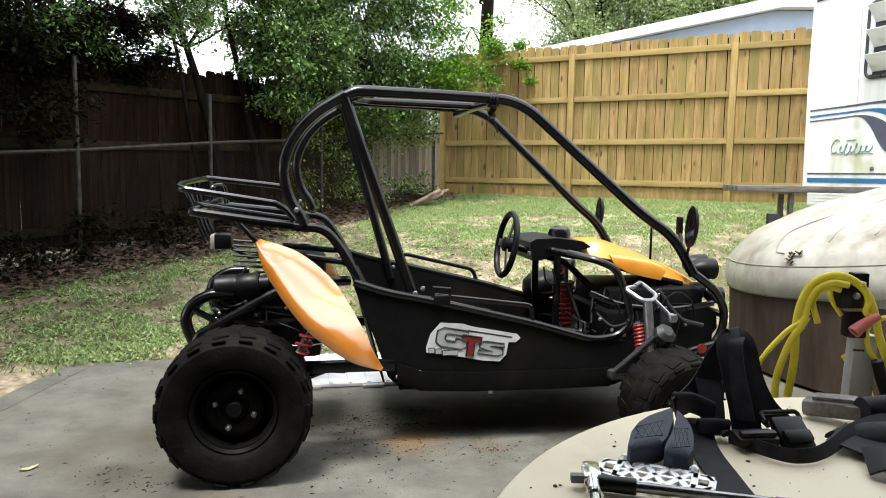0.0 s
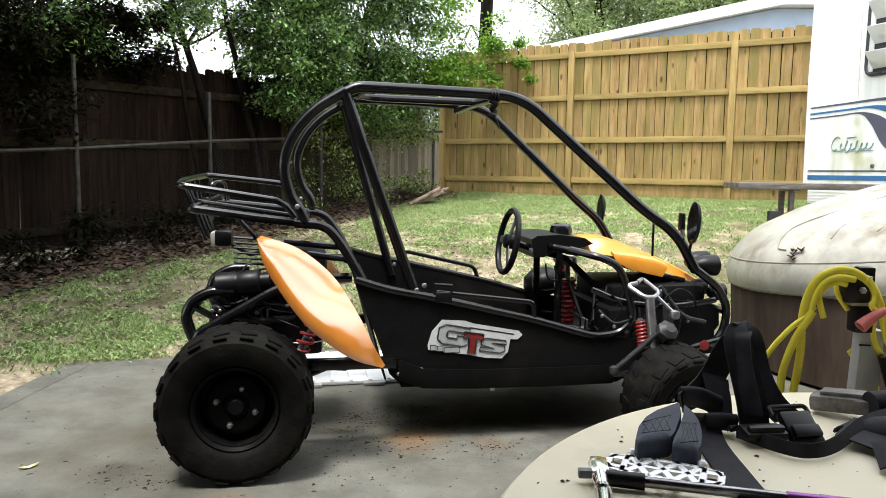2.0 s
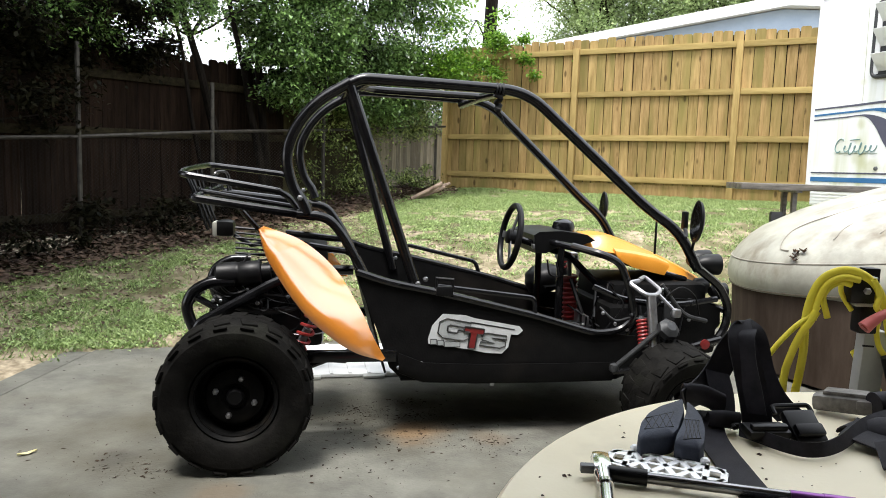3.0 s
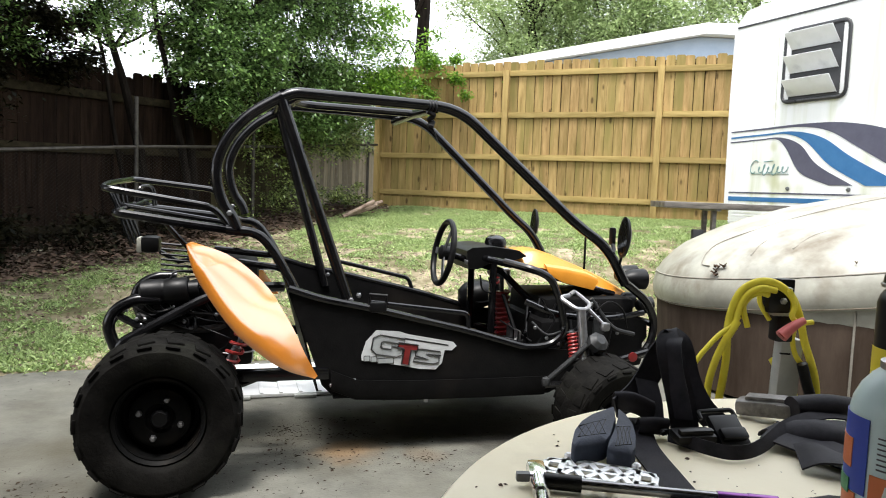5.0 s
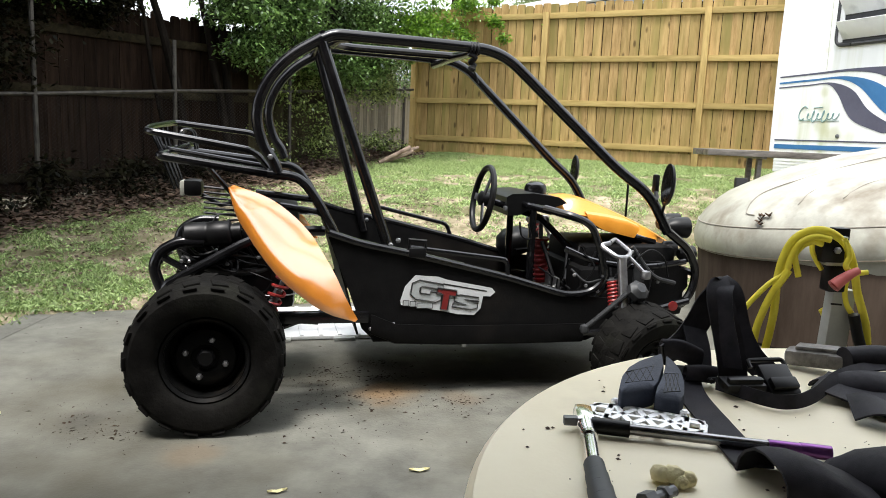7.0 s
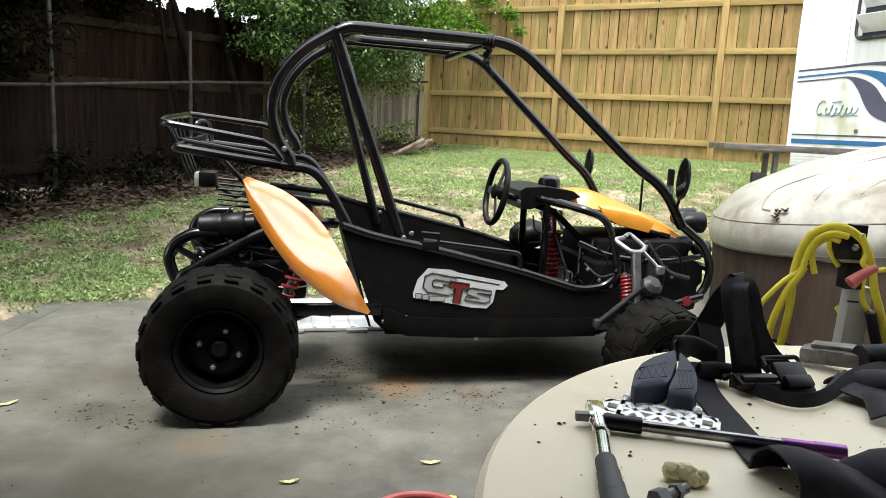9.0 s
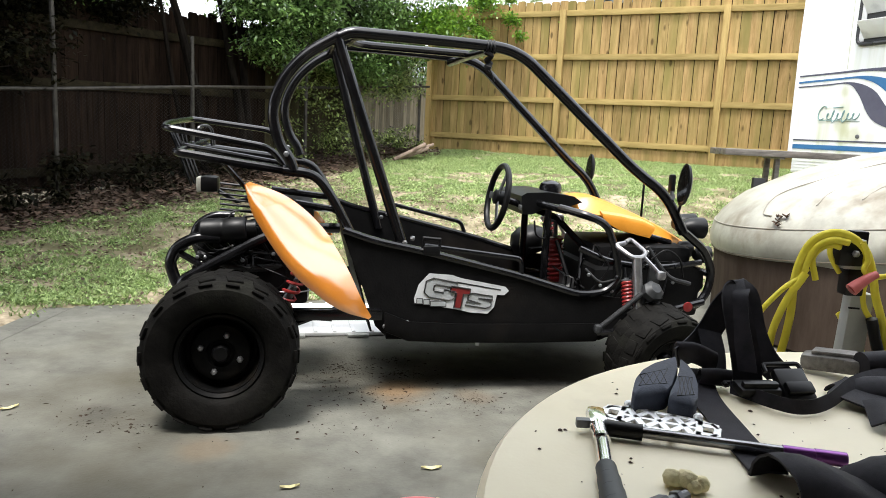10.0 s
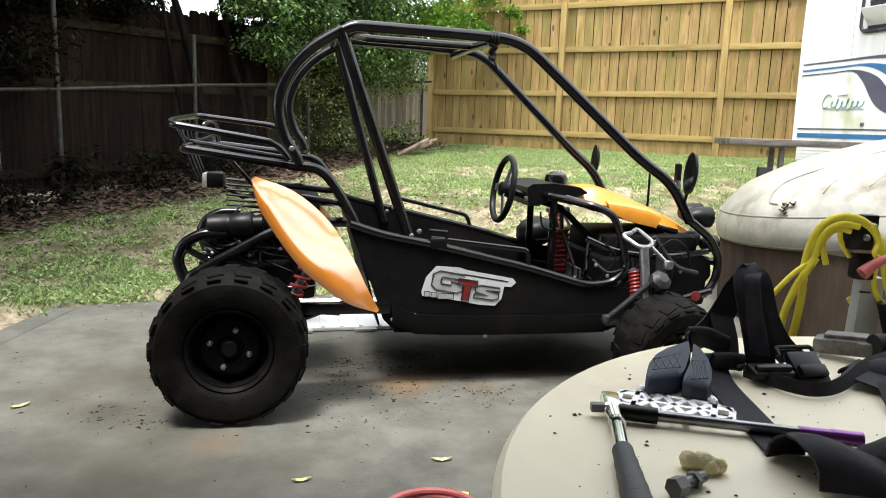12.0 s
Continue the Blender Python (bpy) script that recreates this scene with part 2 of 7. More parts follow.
TUB_SIDE = material("brown_tub_side", (0.045, 0.032, 0.024), (0.085, 0.064, 0.050), 3, 0.8, 0.92, spec=0.05, bump=0.1, bump_scale=30, stretch=(3, 3, 0.6))
PANEL_JOINT = material("weathered_joint", (0.42, 0.42, 0.33), (0.56, 0.56, 0.46), 9, 0.6)
RV_WHITE = material("white_aluminium", (0.76, 0.78, 0.77), (0.82, 0.83, 0.82), 3, 0.4, 0.5, stain=(0.50, 0.53, 0.34), stain_scale=1.6, stain_at=(0.52, 0.78), stretch=(3, 4, 0.3))
stain_shade_spots(RV_WHITE, (((0.63, 0, 1.66), 0.07, 0.5), ((0.62, 0, 1.5), 0.06, 0.35), ((0.64, 0, 1.3), 0.12, 0.5), ((0.80, 0, 1.22), 0.12, 0.5), ((1.0, 0, 1.19), 0.09, 0.3), ((0.61, 0, 2.1), 0.05, 0.3), ((0.60, 0, 2.4), 0.05, 0.25)), (0.45, 0.46, 0.24))
WHITE = material("white_board", (0.72, 0.73, 0.73), (0.80, 0.81, 0.81), 9, 0.5)


# ---- mesh helpers ----


def curve_points(points, steps):
    """A smooth line through the control points."""
    P = [Vector(p) for p in points]
    if len(P) < 3 or steps < 2:
        return P
    ext = [2 * P[0] - P[1], *P, 2 * P[-1] - P[-2]]
    out = []
    for i in range(1, len(ext) - 2):
        a, b, c, d = ext[i - 1:i + 3]
        for k in range(steps):
            t = k / steps
            out.append(0.5 * (2 * b + (c - a) * t + (2 * a - 5 * b + 4 * c - d) * t * t + (3 * b - a - 3 * c + d) * t ** 3))
    return out + [P[-1]]


def rounded(points, radius, steps=5):
    """A polyline whose inner corners are rounded arcs."""
    P = [Vector(p) for p in points]
    out = [P[0]]
    for a, b, c in zip(P, P[1:], P[2:]):
        u, w = (a - b), (c - b)
        r = min(radius, 0.45 * u.length, 0.45 * w.length)
        p, q = b + u.normalized() * r, b + w.normalized() * r
        for k in range(steps + 1):
            t = k / steps
            out.append((1 - t) ** 2 * p + 2 * t * (1 - t) * b + t * t * q)
    return out + [P[-1]]


class Shape:
    """Vertices and faces of one mesh."""

    def __init__(self):
        self.v, self.f = [], []

    def add(self, verts, faces, m=None):
        k = len(self.v)
        self.v += [tuple(m @ Vector(p)) if m else tuple(p) for p in verts]
        self.f += [tuple(i + k for i in face) for face in faces]
        return self

    def tube(self, points, r, n=10, steps=0, r_end=None, caps=True, closed=False):
        P = curve_points(points, steps) if steps else [Vector(p) for p in points]
        count = len(P)
        verts, faces, side = [], [], None
        for i, p in enumerate(P):
            if closed:
                d = P[(i + 1) % count] - P[i - 1]
            else:
                d = P[min(i + 1, count - 1)] - P[max(i - 1, 0)]
            d = d.normalized() if d.length > 1e-9 else Vector((0, 0, 1))
            if side is None:
                side = d.orthogonal().normalized()
            side = (side - d * side.dot(d)).normalized()
            up = d.cross(side)
            rad = r if r_end is None else r + (r_end - r) * i / max(count - 1, 1)
            for j in range(n):
                a = 2 * math.pi * j / n
                verts.append(p + rad * (math.cos(a) * side + math.sin(a) * up))
        last = count if closed else count - 1
        for i in range(last):
            for j in range(n):
                a, b = i * n + j, i * n + (j + 1) % n
                c, d = ((i + 1) % count) * n + (j + 1) % n, ((i + 1) % count) * n + j
                faces.append((a, b, c, d))
        if caps and not closed:
            faces.append(tuple(range(n))[::-1])
            faces.append(tuple(range((count - 1) * n, count * n)))
        return self.add(verts, faces)

    def box(self, size, at=(0, 0, 0), m=None, bevel=0.0):
        bm = bmesh.new()
        bmesh.ops.create_cube(bm, size=1.0)
        bmesh.ops.scale(bm, vec=size, verts=bm.verts)
        if bevel:
            bmesh.ops.bevel(bm, geom=bm.edges[:], offset=bevel, segments=2, affect="EDGES", profile=0.6)
        bmesh.ops.translate(bm, vec=at, verts=bm.verts)
        bm.verts.index_update()
        self.add([v.co for v in bm.verts], [[v.index for v in f.verts] for f in bm.faces], m)
        bm.free()
        return self

    def lathe(self, profile, n=32, m=None, closed=False, caps=True):
        """A profile of (radius, height) turned about z."""
        verts, faces, k = [], [], len(profile)
        for j in range(n):
            a = 2 * math.pi * j / n
            verts += [(r * math.cos(a), r * math.sin(a), z) for r, z in profile]
        for j in range(n):
            o, q = j * k, ((j + 1) % n) * k
            for i in range(k if closed else k - 1):
                i2 = (i + 1) % k
                faces.append((o + i, q + i, q + i2, o + i2))
        if caps and not closed:
            if profile[0][0] > 1e-4:
                faces.append(tuple(j * k for j in range(n))[::-1])
            if profile[-1][0] > 1e-4:
                faces.append(tuple(j * k + k - 1 for j in range(n)))
        return self.add(verts, faces, m)

    def prism(self, outline, z0, z1, m=None):
        """A flat outline with thickness."""
        k = len(outline)
        verts = [(x, y, z0) for x, y in outline] + [(x, y, z1) for x, y in outline]
        faces = [tuple(range(k))[::-1], tuple(range(k, 2 * k))]
        faces += [(i, (i + 1) % k, k + (i + 1) % k, k + i) for i in range(k)]
        return self.add(verts, faces, m)

    def sheet(self, rows, thick, up=None):
        """A grid of points made solid along its normals."""
        R, C = len(rows), len(rows[0])
        P = [[Vector(p) for p in row] for row in rows]
        top, bottom = [], []
        for i in range(R):
            for j in range(C):
                du = P[min(i + 1, R - 1)][j] - P[max(i - 1, 0)][j]
                dv = P[i][min(j + 1, C - 1)] - P[i][max(j - 1, 0)]
                nrm = du.cross(dv).normalized()
                if up is not None and nrm.dot(up) < 0:
                    nrm = -nrm
                top.append(P[i][j] + nrm * thick / 2)
                bottom.append(P[i][j] - nrm * thick / 2)
        k = R * C
        faces = []
        for i in range(R - 1):
            for j in range(C - 1):
                a, b, c, d = i * C + j, i * C + j + 1, (i + 1) * C + j + 1, (i + 1) * C + j
                faces += [(a, b, c, d), (k + d, k + c, k + b, k + a)]
        rim = [(i, 0) for i in range(R)] + [(R - 1, j) for j in range(1, C)] + [(i, C - 1) for i in range(R - 2, -1, -1)] + [(0, j) for j in range(C - 2, 0, -1)]
        for (i, j), (s, t) in zip(rim, rim[1:] + rim[:1]):
            faces.append((i * C + j, s * C + t, k + s * C + t, k + i * C + j))
        return self.add(top + bottom, faces)

    def ribbon(self, points, sides, width, thick=0.0025, steps=6):
        """A flat band along a line; sides: the direction of its width at each control point."""
        P, S = curve_points(points, steps), curve_points(sides, steps)
        rows = [[p - s.normalized() * width / 2, p - s.normalized() * width * 0.17, p + s.normalized() * width * 0.17, p + s.normalized() * width / 2] for p, s in zip(P, S)]
        return self.sheet(rows, thick)

    def mesh(self, name, mat, sharp=35):
        me = bpy.data.meshes.new(name)
        me.from_pydata([tuple(p) for p in self.v], [], self.f)
        bm = bmesh.new()
        bm.from_mesh(me)
        bmesh.ops.recalc_face_normals(bm, faces=bm.faces[:])
        bm.to_mesh(me)
        bm.free()
        me.materials.append(mat)
        if sharp:
            me.polygons.foreach_set("use_smooth", [True] * len(me.polygons))
            me.set_sharp_from_angle(angle=radians(sharp))
        me.update()
        return me


def part(name, shape, mat, parent=None, label="", sharp=35):
    ob = new(name, shape.mesh(name, mat, sharp))
    if parent:
        ob.parent = parent
    return tagged(ob, label)


def solo(name, shape, mat, label, category, group="", kind="", m=None, sharp=35):
    ob = part(name, shape, mat, None, "", sharp)
    if m:
        ob.matrix_world = m
    return tagged(ob, label, category, group, kind)


def thing(name, label, category, m=None, group="", kind=""):
    ob = new(name)
    ob.empty_display_size = 0.1
    if m:
        ob.matrix_world = m
    return tagged(ob, label, category, group, kind)


def fast(name, verts, faces, mat, smooth=False):
    """A large mesh straight from lists."""
    me = bpy.data.meshes.new(name)
    me.from_pydata(verts, [], faces)
    me.materials.append(mat)
    if smooth:
        me.polygons.foreach_set("use_smooth", [True] * len(me.polygons))
    me.update()
    return new(name, me)


def wobble(x, y, s=1.0):
    return noise.noise(Vector((x * s, y * s, 3.7)))


# ---- ground ----
EDGE_P, EDGE_N = Vector((-1.97, 3.87)), Vector((-0.31, 0.951))


def beyond(x, y):
    """Metres past the far edge of the slab."""
    return (Vector((x, y)) - EDGE_P).dot(EDGE_N)


def ground_z(x, y):
    e = beyond(x, y)
    if x < -2.1:
        e = max(e, min(-2.1 - x, e + 1.2))
    t = min(max(e / 2.6, 0), 1)
    t = t * t * (3 - 2 * t)
    plane = -0.106 + 0.0382 * min(max(x, -9), 9) + 0.0651 * min(max(y, -4), 14)
    z = max(plane, 0.0) * t + 0.03 * wobble(x, y, 0.8) * t + 0.012 * wobble(x, y, 3.0) * min(max(e, 0), 1)
    return z if e > 0.02 else -0.06


def ground():
    near = [i * 0.2 for i in range(-35, 46)]
    xs = [-400, -150, -60, -30, -15, -10] + [x for x in near] + [12, 16, 30, 60, 150, 400]
    ys = [-400, -150, -60, -30, -15, -8, -4, -1, 1] + [2.4 + i * 0.2 for i in range(0, 62)] + [16, 18, 22, 30, 60, 150, 400]
    verts = [(x, y, ground_z(x, y)) for y in ys for x in xs]
    n = len(xs)
    faces = [(j * n + i, j * n + i + 1, (j + 1) * n + i + 1, (j + 1) * n + i) for j in range(len(ys) - 1) for i in range(n - 1)]
    tagged(fast("ground", verts, faces, SOIL, True), "bare brown soil with thin worn lawn", "ground", kind="structure")


ground()


def slab(name, outline, z, label):
    return tagged(part(name, Shape().prism(outline, z - 0.12, z), CONCRETE), label, "pavement", kind="structure")


def slabs():
    d = Vector((0.951, 0.31))
    a = Vector((-2.03, 3.86))
    b = a + d * 8.0
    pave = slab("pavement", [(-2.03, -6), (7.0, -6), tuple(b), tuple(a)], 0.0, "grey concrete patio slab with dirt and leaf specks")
    slab("pavement", [(-6.5, -6), (-2.045, -6), (-2.045, 3.84), (-6.5, 3.3)], -0.006, "pale worn concrete slab beside the lawn")
    return pave


slabs()


# ---- porch roof over the camera, and unseen walls added to dim bounced light ----
PORCH = material("porch_boards", (0.09, 0.07, 0.05), (0.14, 0.11, 0.08), 3, 0.8, stretch=(1, 6, 6))
SIDING = material("added_wall_siding", (0.10, 0.075, 0.06), (0.15, 0.115, 0.095), 4, 0.8)
tagged(part("ceiling", Shape().box((16.0, 5.5, 0.12), (0.0, -1.55, 2.55)), PORCH), "brown wooden porch roof", "ceiling", kind="structure")
tagged(part("wall_behind", Shape().box((15.0, 0.2, 2.6), (0.0, -4.3, 1.25)), SIDING), "plain brown wall added unseen behind the camera", "wall", kind="structure")
# added out of view so glossy parts mirror a dark surface, not sky
tagged(part("wall_sky_blocker", Shape().box((0.2, 9.6, 3.3), (7.6, 0.6, 1.6)), SIDING), "plain brown unseen wall added to block sky on the right", "wall", kind="structure")

# ---- back fence of new pine ----
FENCE_DIR = Vector((0.8897, -0.4566, 0))
FENCE_AT = Vector((1.67, 11.86, 0.70))
FENCE_TURN = math.degrees(math.atan2(FENCE_DIR.y, FENCE_DIR.x))


def picket_mesh(name, width, height, thick, mat, clip=0.018, steps=1):
    s = Shape()
    outline = [(-width / 2, 0), (width / 2, 0), (width / 2, height - clip), (width / 2 - clip, height), (-width / 2 + clip, height), (-width / 2, height - clip)]
    s.prism(outline, -thick / 2, thick / 2, Matrix.Rotation(radians(90), 4, "X"))
    return s.mesh(name, mat, 30)


def back_fence():
    base = thing("back_fence", "tall board fence of new yellow pine with posts and four rails", "fence",
                 Matrix.Translation(FENCE_AT) @ Matrix.Rotation(radians(FENCE_TURN), 4, "Z"), kind="structure")
    # local x runs along the fence, local -y faces the yard
    start, end = -2.36, 6.6
    rng = random.Random(3)
    for z in (2.28, 1.61, 0.93, 0.29):
        for a in (start, 0.0, 2.44, 4.88):
            b = min({start: 0.0, 0.0: 2.44, 2.44: 4.88, 4.88: end}[a], end)
            rail = Shape().box((b - a - 0.094, 0.038, 0.088), ((a + b) / 2, -0.004, z), bevel=0.004)
            part("rail", rail, PINE_RAIL, base)
    for x in (start, 0.0, 2.44, 4.88):
        part("post", Shape().box((0.092, 0.09, 2.56), (x, -0.022, 2.33 - 1.28), bevel=0.005), PINE_POST, base)
    boards = [picket_mesh("picket", w, h, 0.017, PINE) for w, h in ((0.1345, 2.27), (0.1330, 2.25), (0.1350, 2.285), (0.1336, 2.265))]
    # dark strips added behind the joints to stand in for shade in the gaps
    joint = picket_mesh("batten", 0.05, 2.2, 0.012, OLD_SHADED_WOOD, 0.005)
    x = start + 0.05
    while x < end:
        ob = new("picket", rng.choice(boards))
        ob.parent = base
        ob.matrix_basis = pose(x, 0.026 + rng.uniform(-0.002, 0.002), 0.20 + rng.uniform(-0.006, 0.006), 0, 0, 0) @ pose(0, 0, 0, 0, rng.uniform(-0.25, 0.25), 0)
        strip = new("batten", joint)
        strip.parent = base
        strip.matrix_basis = pose(x + 0.0715, 0.042, 0.22)
        x += 0.143
    for a in (start, 0.0, 2.44, 4.88):
        b = min(a + 2.44, end)
        part("kickboard", Shape().box((b - a - 0.01, 0.025, 0.22), ((a + b) / 2, 0.028, 0.105), bevel=0.003), PINE, base, "darker ground board")


back_fence()

# ---- old fence and chain-link fence along the side ----
LINK_A, LINK_B = Vector((-3.66, 6.70)), Vector((-0.42, 12.85))
LINK_D = (LINK_B - LINK_A).normalized()
LINK_N = Vector((-LINK_D.y, LINK_D.x))
LINK_TURN = math.degrees(math.atan2(LINK_D.y, LINK_D.x))


def along(s, off=0.0):
    p = LINK_A + LINK_D * s + LINK_N * off
    return Vector((p.x, p.y, ground_z(p.x, p.y)))


def side_fence():
    base = thing("side_fence", "old dark weathered wooden board fence with rails", "fence", kind="structure")
    rng = random.Random(8)
    turn = Matrix.Rotation(radians(LINK_TURN), 4, "Z")
    meshes = [picket_mesh("picket", w, h, 0.018, OLD_SHADED_WOOD, 0.025) for w, h in ((0.138, 1.93), (0.136, 1.95), (0.139, 1.90))]
    olive_lit = [picket_mesh("picket", w, h, 0.018, OLIVE_LIT_WOOD, 0.025) for w, h in ((0.138, 1.93), (0.136, 1.95))]
    s = -5.2
    while s < 5.3:
        p = along(s, 0.42)
        # beyond the canopy the boards take the lit olive colour
        ob = new("picket", rng.choice(olive_lit if s > 3.1 + 0.8 * wobble(s, 0, 3.0) else meshes))
        ob.parent = base
        ob.matrix_basis = Matrix.Translation((p.x, p.y, 2.185 + 0.032 * max(s, 0) - 1.93 + rng.uniform(-0.03, 0.03))) @ turn @ pose(0, rng.uniform(-0.004, 0.004), 0, 0, rng.uniform(-0.18, 0.18), 0)
        s += 0.1405 if rng.random() < 0.8 else 0.146
    a = -5.2
    while a < 5.3:
        b = min(a + 2.44, 5.3)
        for h in (0.46, 1.31, 1.90):
            p, q = along(a, 0.385), along(b, 0.385)
            p.z, q.z = h + 0.028 * max(a, 0), h + 0.028 * max(b, 0)
            m = look(p, q)
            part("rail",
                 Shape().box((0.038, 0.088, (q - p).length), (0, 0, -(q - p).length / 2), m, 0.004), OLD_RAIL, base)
        a = b


side_fence()


def neighbour_fence():
    base = thing("neighbour_fence", "pale weathered board fence beyond the wire", "fence", kind="structure")
    rng = random.Random(18)
    turn = Matrix.Rotation(radians(LINK_TURN), 4, "Z")
    boards = [picket_mesh("picket", w, 1.95, 0.018, GREY_WOOD, 0.025) for w in (0.138, 0.136)]
    s = 3.6
    while s < 12.0:
        p = along(s, 2.4)
        ob = new("picket", rng.choice(boards))
        ob.parent = base
        ob.matrix_basis = Matrix.Translation((p.x, p.y, 0.30 + rng.uniform(-0.03, 0.03))) @ turn
        s += 0.143
    for h in (0.7, 1.9):
        p, q = along(3.5, 2.36), along(12.0, 2.36)
        p.z = q.z = h
        part("rail", Shape().box((0.038, 0.088, (q - p).length), (0, 0, -(q - p).length / 2), look(p, q), 0.004), GREY_WOOD, base)


neighbour_fence()


def chain_link():
    base = thing("chain_link_fence", "rusty chain-link wire fence on galvanised posts", "fence", kind="structure")
    H = 1.08
    for s, h in ((-3.4, H + 0.05), (0.0, 1.95), (1.62, 1.62), (3.58, 1.70), (6.6, H + 0.05)):
        p = along(s)
        part("post", Shape().tube([p - Vector((0, 0, 0.1)), p + Vector((0, 0, h))], 0.024, 10), GALV, base)
    tops = [along(s) + Vector((0, 0, H)) for s in (-5.0, -3.4, -1.6, 0, 1.72, 3.7, 5.2, 6.9)]
    part("top_rail", Shape().tube(tops, 0.019, 8), GALV, base)
    # woven wire as thin zigzag strands
    pitch, s = 0.06, -5.0
    strands = {RUSTY_SHADED_WIRE: Shape(), LIT_WIRE: Shape()}
    while s < 6.8:
        for lean in (1, -1):
            z, pts, j = 0.03, [], 0
            while z < H:
                q = along(s + (pitch / 2 if (j + (lean > 0)) % 2 else 0), 0.012 * (1 if j % 2 else -1) * lean)
                pts.append(q + Vector((0, 0, z)))
                z += pitch * 0.62
                j += 1
            # shaded tone beside the dark boards, lit tone at the open corner
            strands[RUSTY_SHADED_WIRE if s < 4.4 else LIT_WIRE].tube(pts, 0.0014, 3, caps=False)
        s += pitch
    for mat, wires in strands.items():
        ob = part("wire_mesh", wires, mat, base, sharp=0)
        ob["kind"] = "stuff"


chain_link()


# ---- plants ----


def leaves(rng, centres, count, size, flat=0.5):
    """Small pointed leaves scattered round the given clump centres (place, radius)."""
    verts, faces = [], []
    for _ in range(count):
        c, r = rng.choice(centres)
        p = Vector(c) + Vector((rng.gauss(0, 0.55), rng.gauss(0, 0.55), rng.gauss(0, 0.40))) * r
        ax = Vector((rng.uniform(-1, 1), rng.uniform(-1, 1), rng.uniform(-0.9, 0.3))).normalized()
        sd = ax.cross(Vector((rng.uniform(-flat, flat), rng.uniform(-flat, flat), 1))).normalized()
        s = size * rng.uniform(0.6, 1.3)
        k = len(verts)
        verts += [tuple(p), tuple(p + ax * s * 0.5 + sd * s * 0.26), tuple(p + ax * s), tuple(p + ax * s * 0.5 - sd * s * 0.26)]
        faces.append((k, k + 1, k + 2, k + 3))
    return verts, faces


def crown_part(name, parent, rng, centres, count, size, mat):
    v, f = leaves(rng, centres, count, size)
    ob = fast(name, v, f, mat)
    ob.parent = parent
    return ob


def limb(shape, rng, a, b, r0, r1, kink=0.12):
    a, b = Vector(a), Vector(b)
    L = (b - a).length
    pts = [a]
    for t in (0.25, 0.5, 0.75):
        pts.append(a.lerp(b, t) + Vector([rng.uniform(-1, 1) * kink * L * 0.4 for _ in range(3)]))
    pts.append(b)
    shape.tube(pts, r0, 8, steps=4, r_end=r1)
    return pts


def stem(wood, rng, line, r0, r1):
    """A trunk along (run of the fence, distance behind it, height)."""
    pts = []
    for run, off, z in line:
        p = along(run, off)
        pts.append(Vector((p.x + rng.uniform(-0.015, 0.015), p.y + rng.uniform(-0.015, 0.015), z)))
    wood.tube(pts, r0, 9, steps=5, r_end=r1)
    return pts


def cloud(rng, n, runs, offs, heights, radii):
    """Clump centres in a stretch along the side fence."""
    out = []
    for _ in range(n):
        p = along(rng.uniform(*runs), rng.uniform(*offs))
        out.append(((p.x, p.y, rng.uniform(*heights)), rng.uniform(*radii)))
    return out


def side_tree(label, seed, stems, crowns, every=4):
    """A many-stemmed yard tree: stems, limbs and crowns of small leaves."""
    rng = random.Random(seed)
    base = thing("tree", label, "tree")
    wood = Shape()
    lines = [(stem(wood, rng, line, r0, r1), r0) for line, r0, r1 in stems]
    for name, boxes, count, size, mat in crowns:
        clumps = [c for box in boxes for c in cloud(rng, *box)]
        for c, _ in clumps[::every]:
            pts, r0 = min(lines, key=lambda q: min((p - Vector(c)).length for p in q[0]))
            near = min(pts[1:], key=lambda p: (p - Vector(c)).length)
            limb(wood, rng, near, Vector(c), r0 * 0.26, 0.005)
        crown_part(name, base, rng, clumps, count, size, mat)
    part("trunk", wood, BARK, base)
    return base


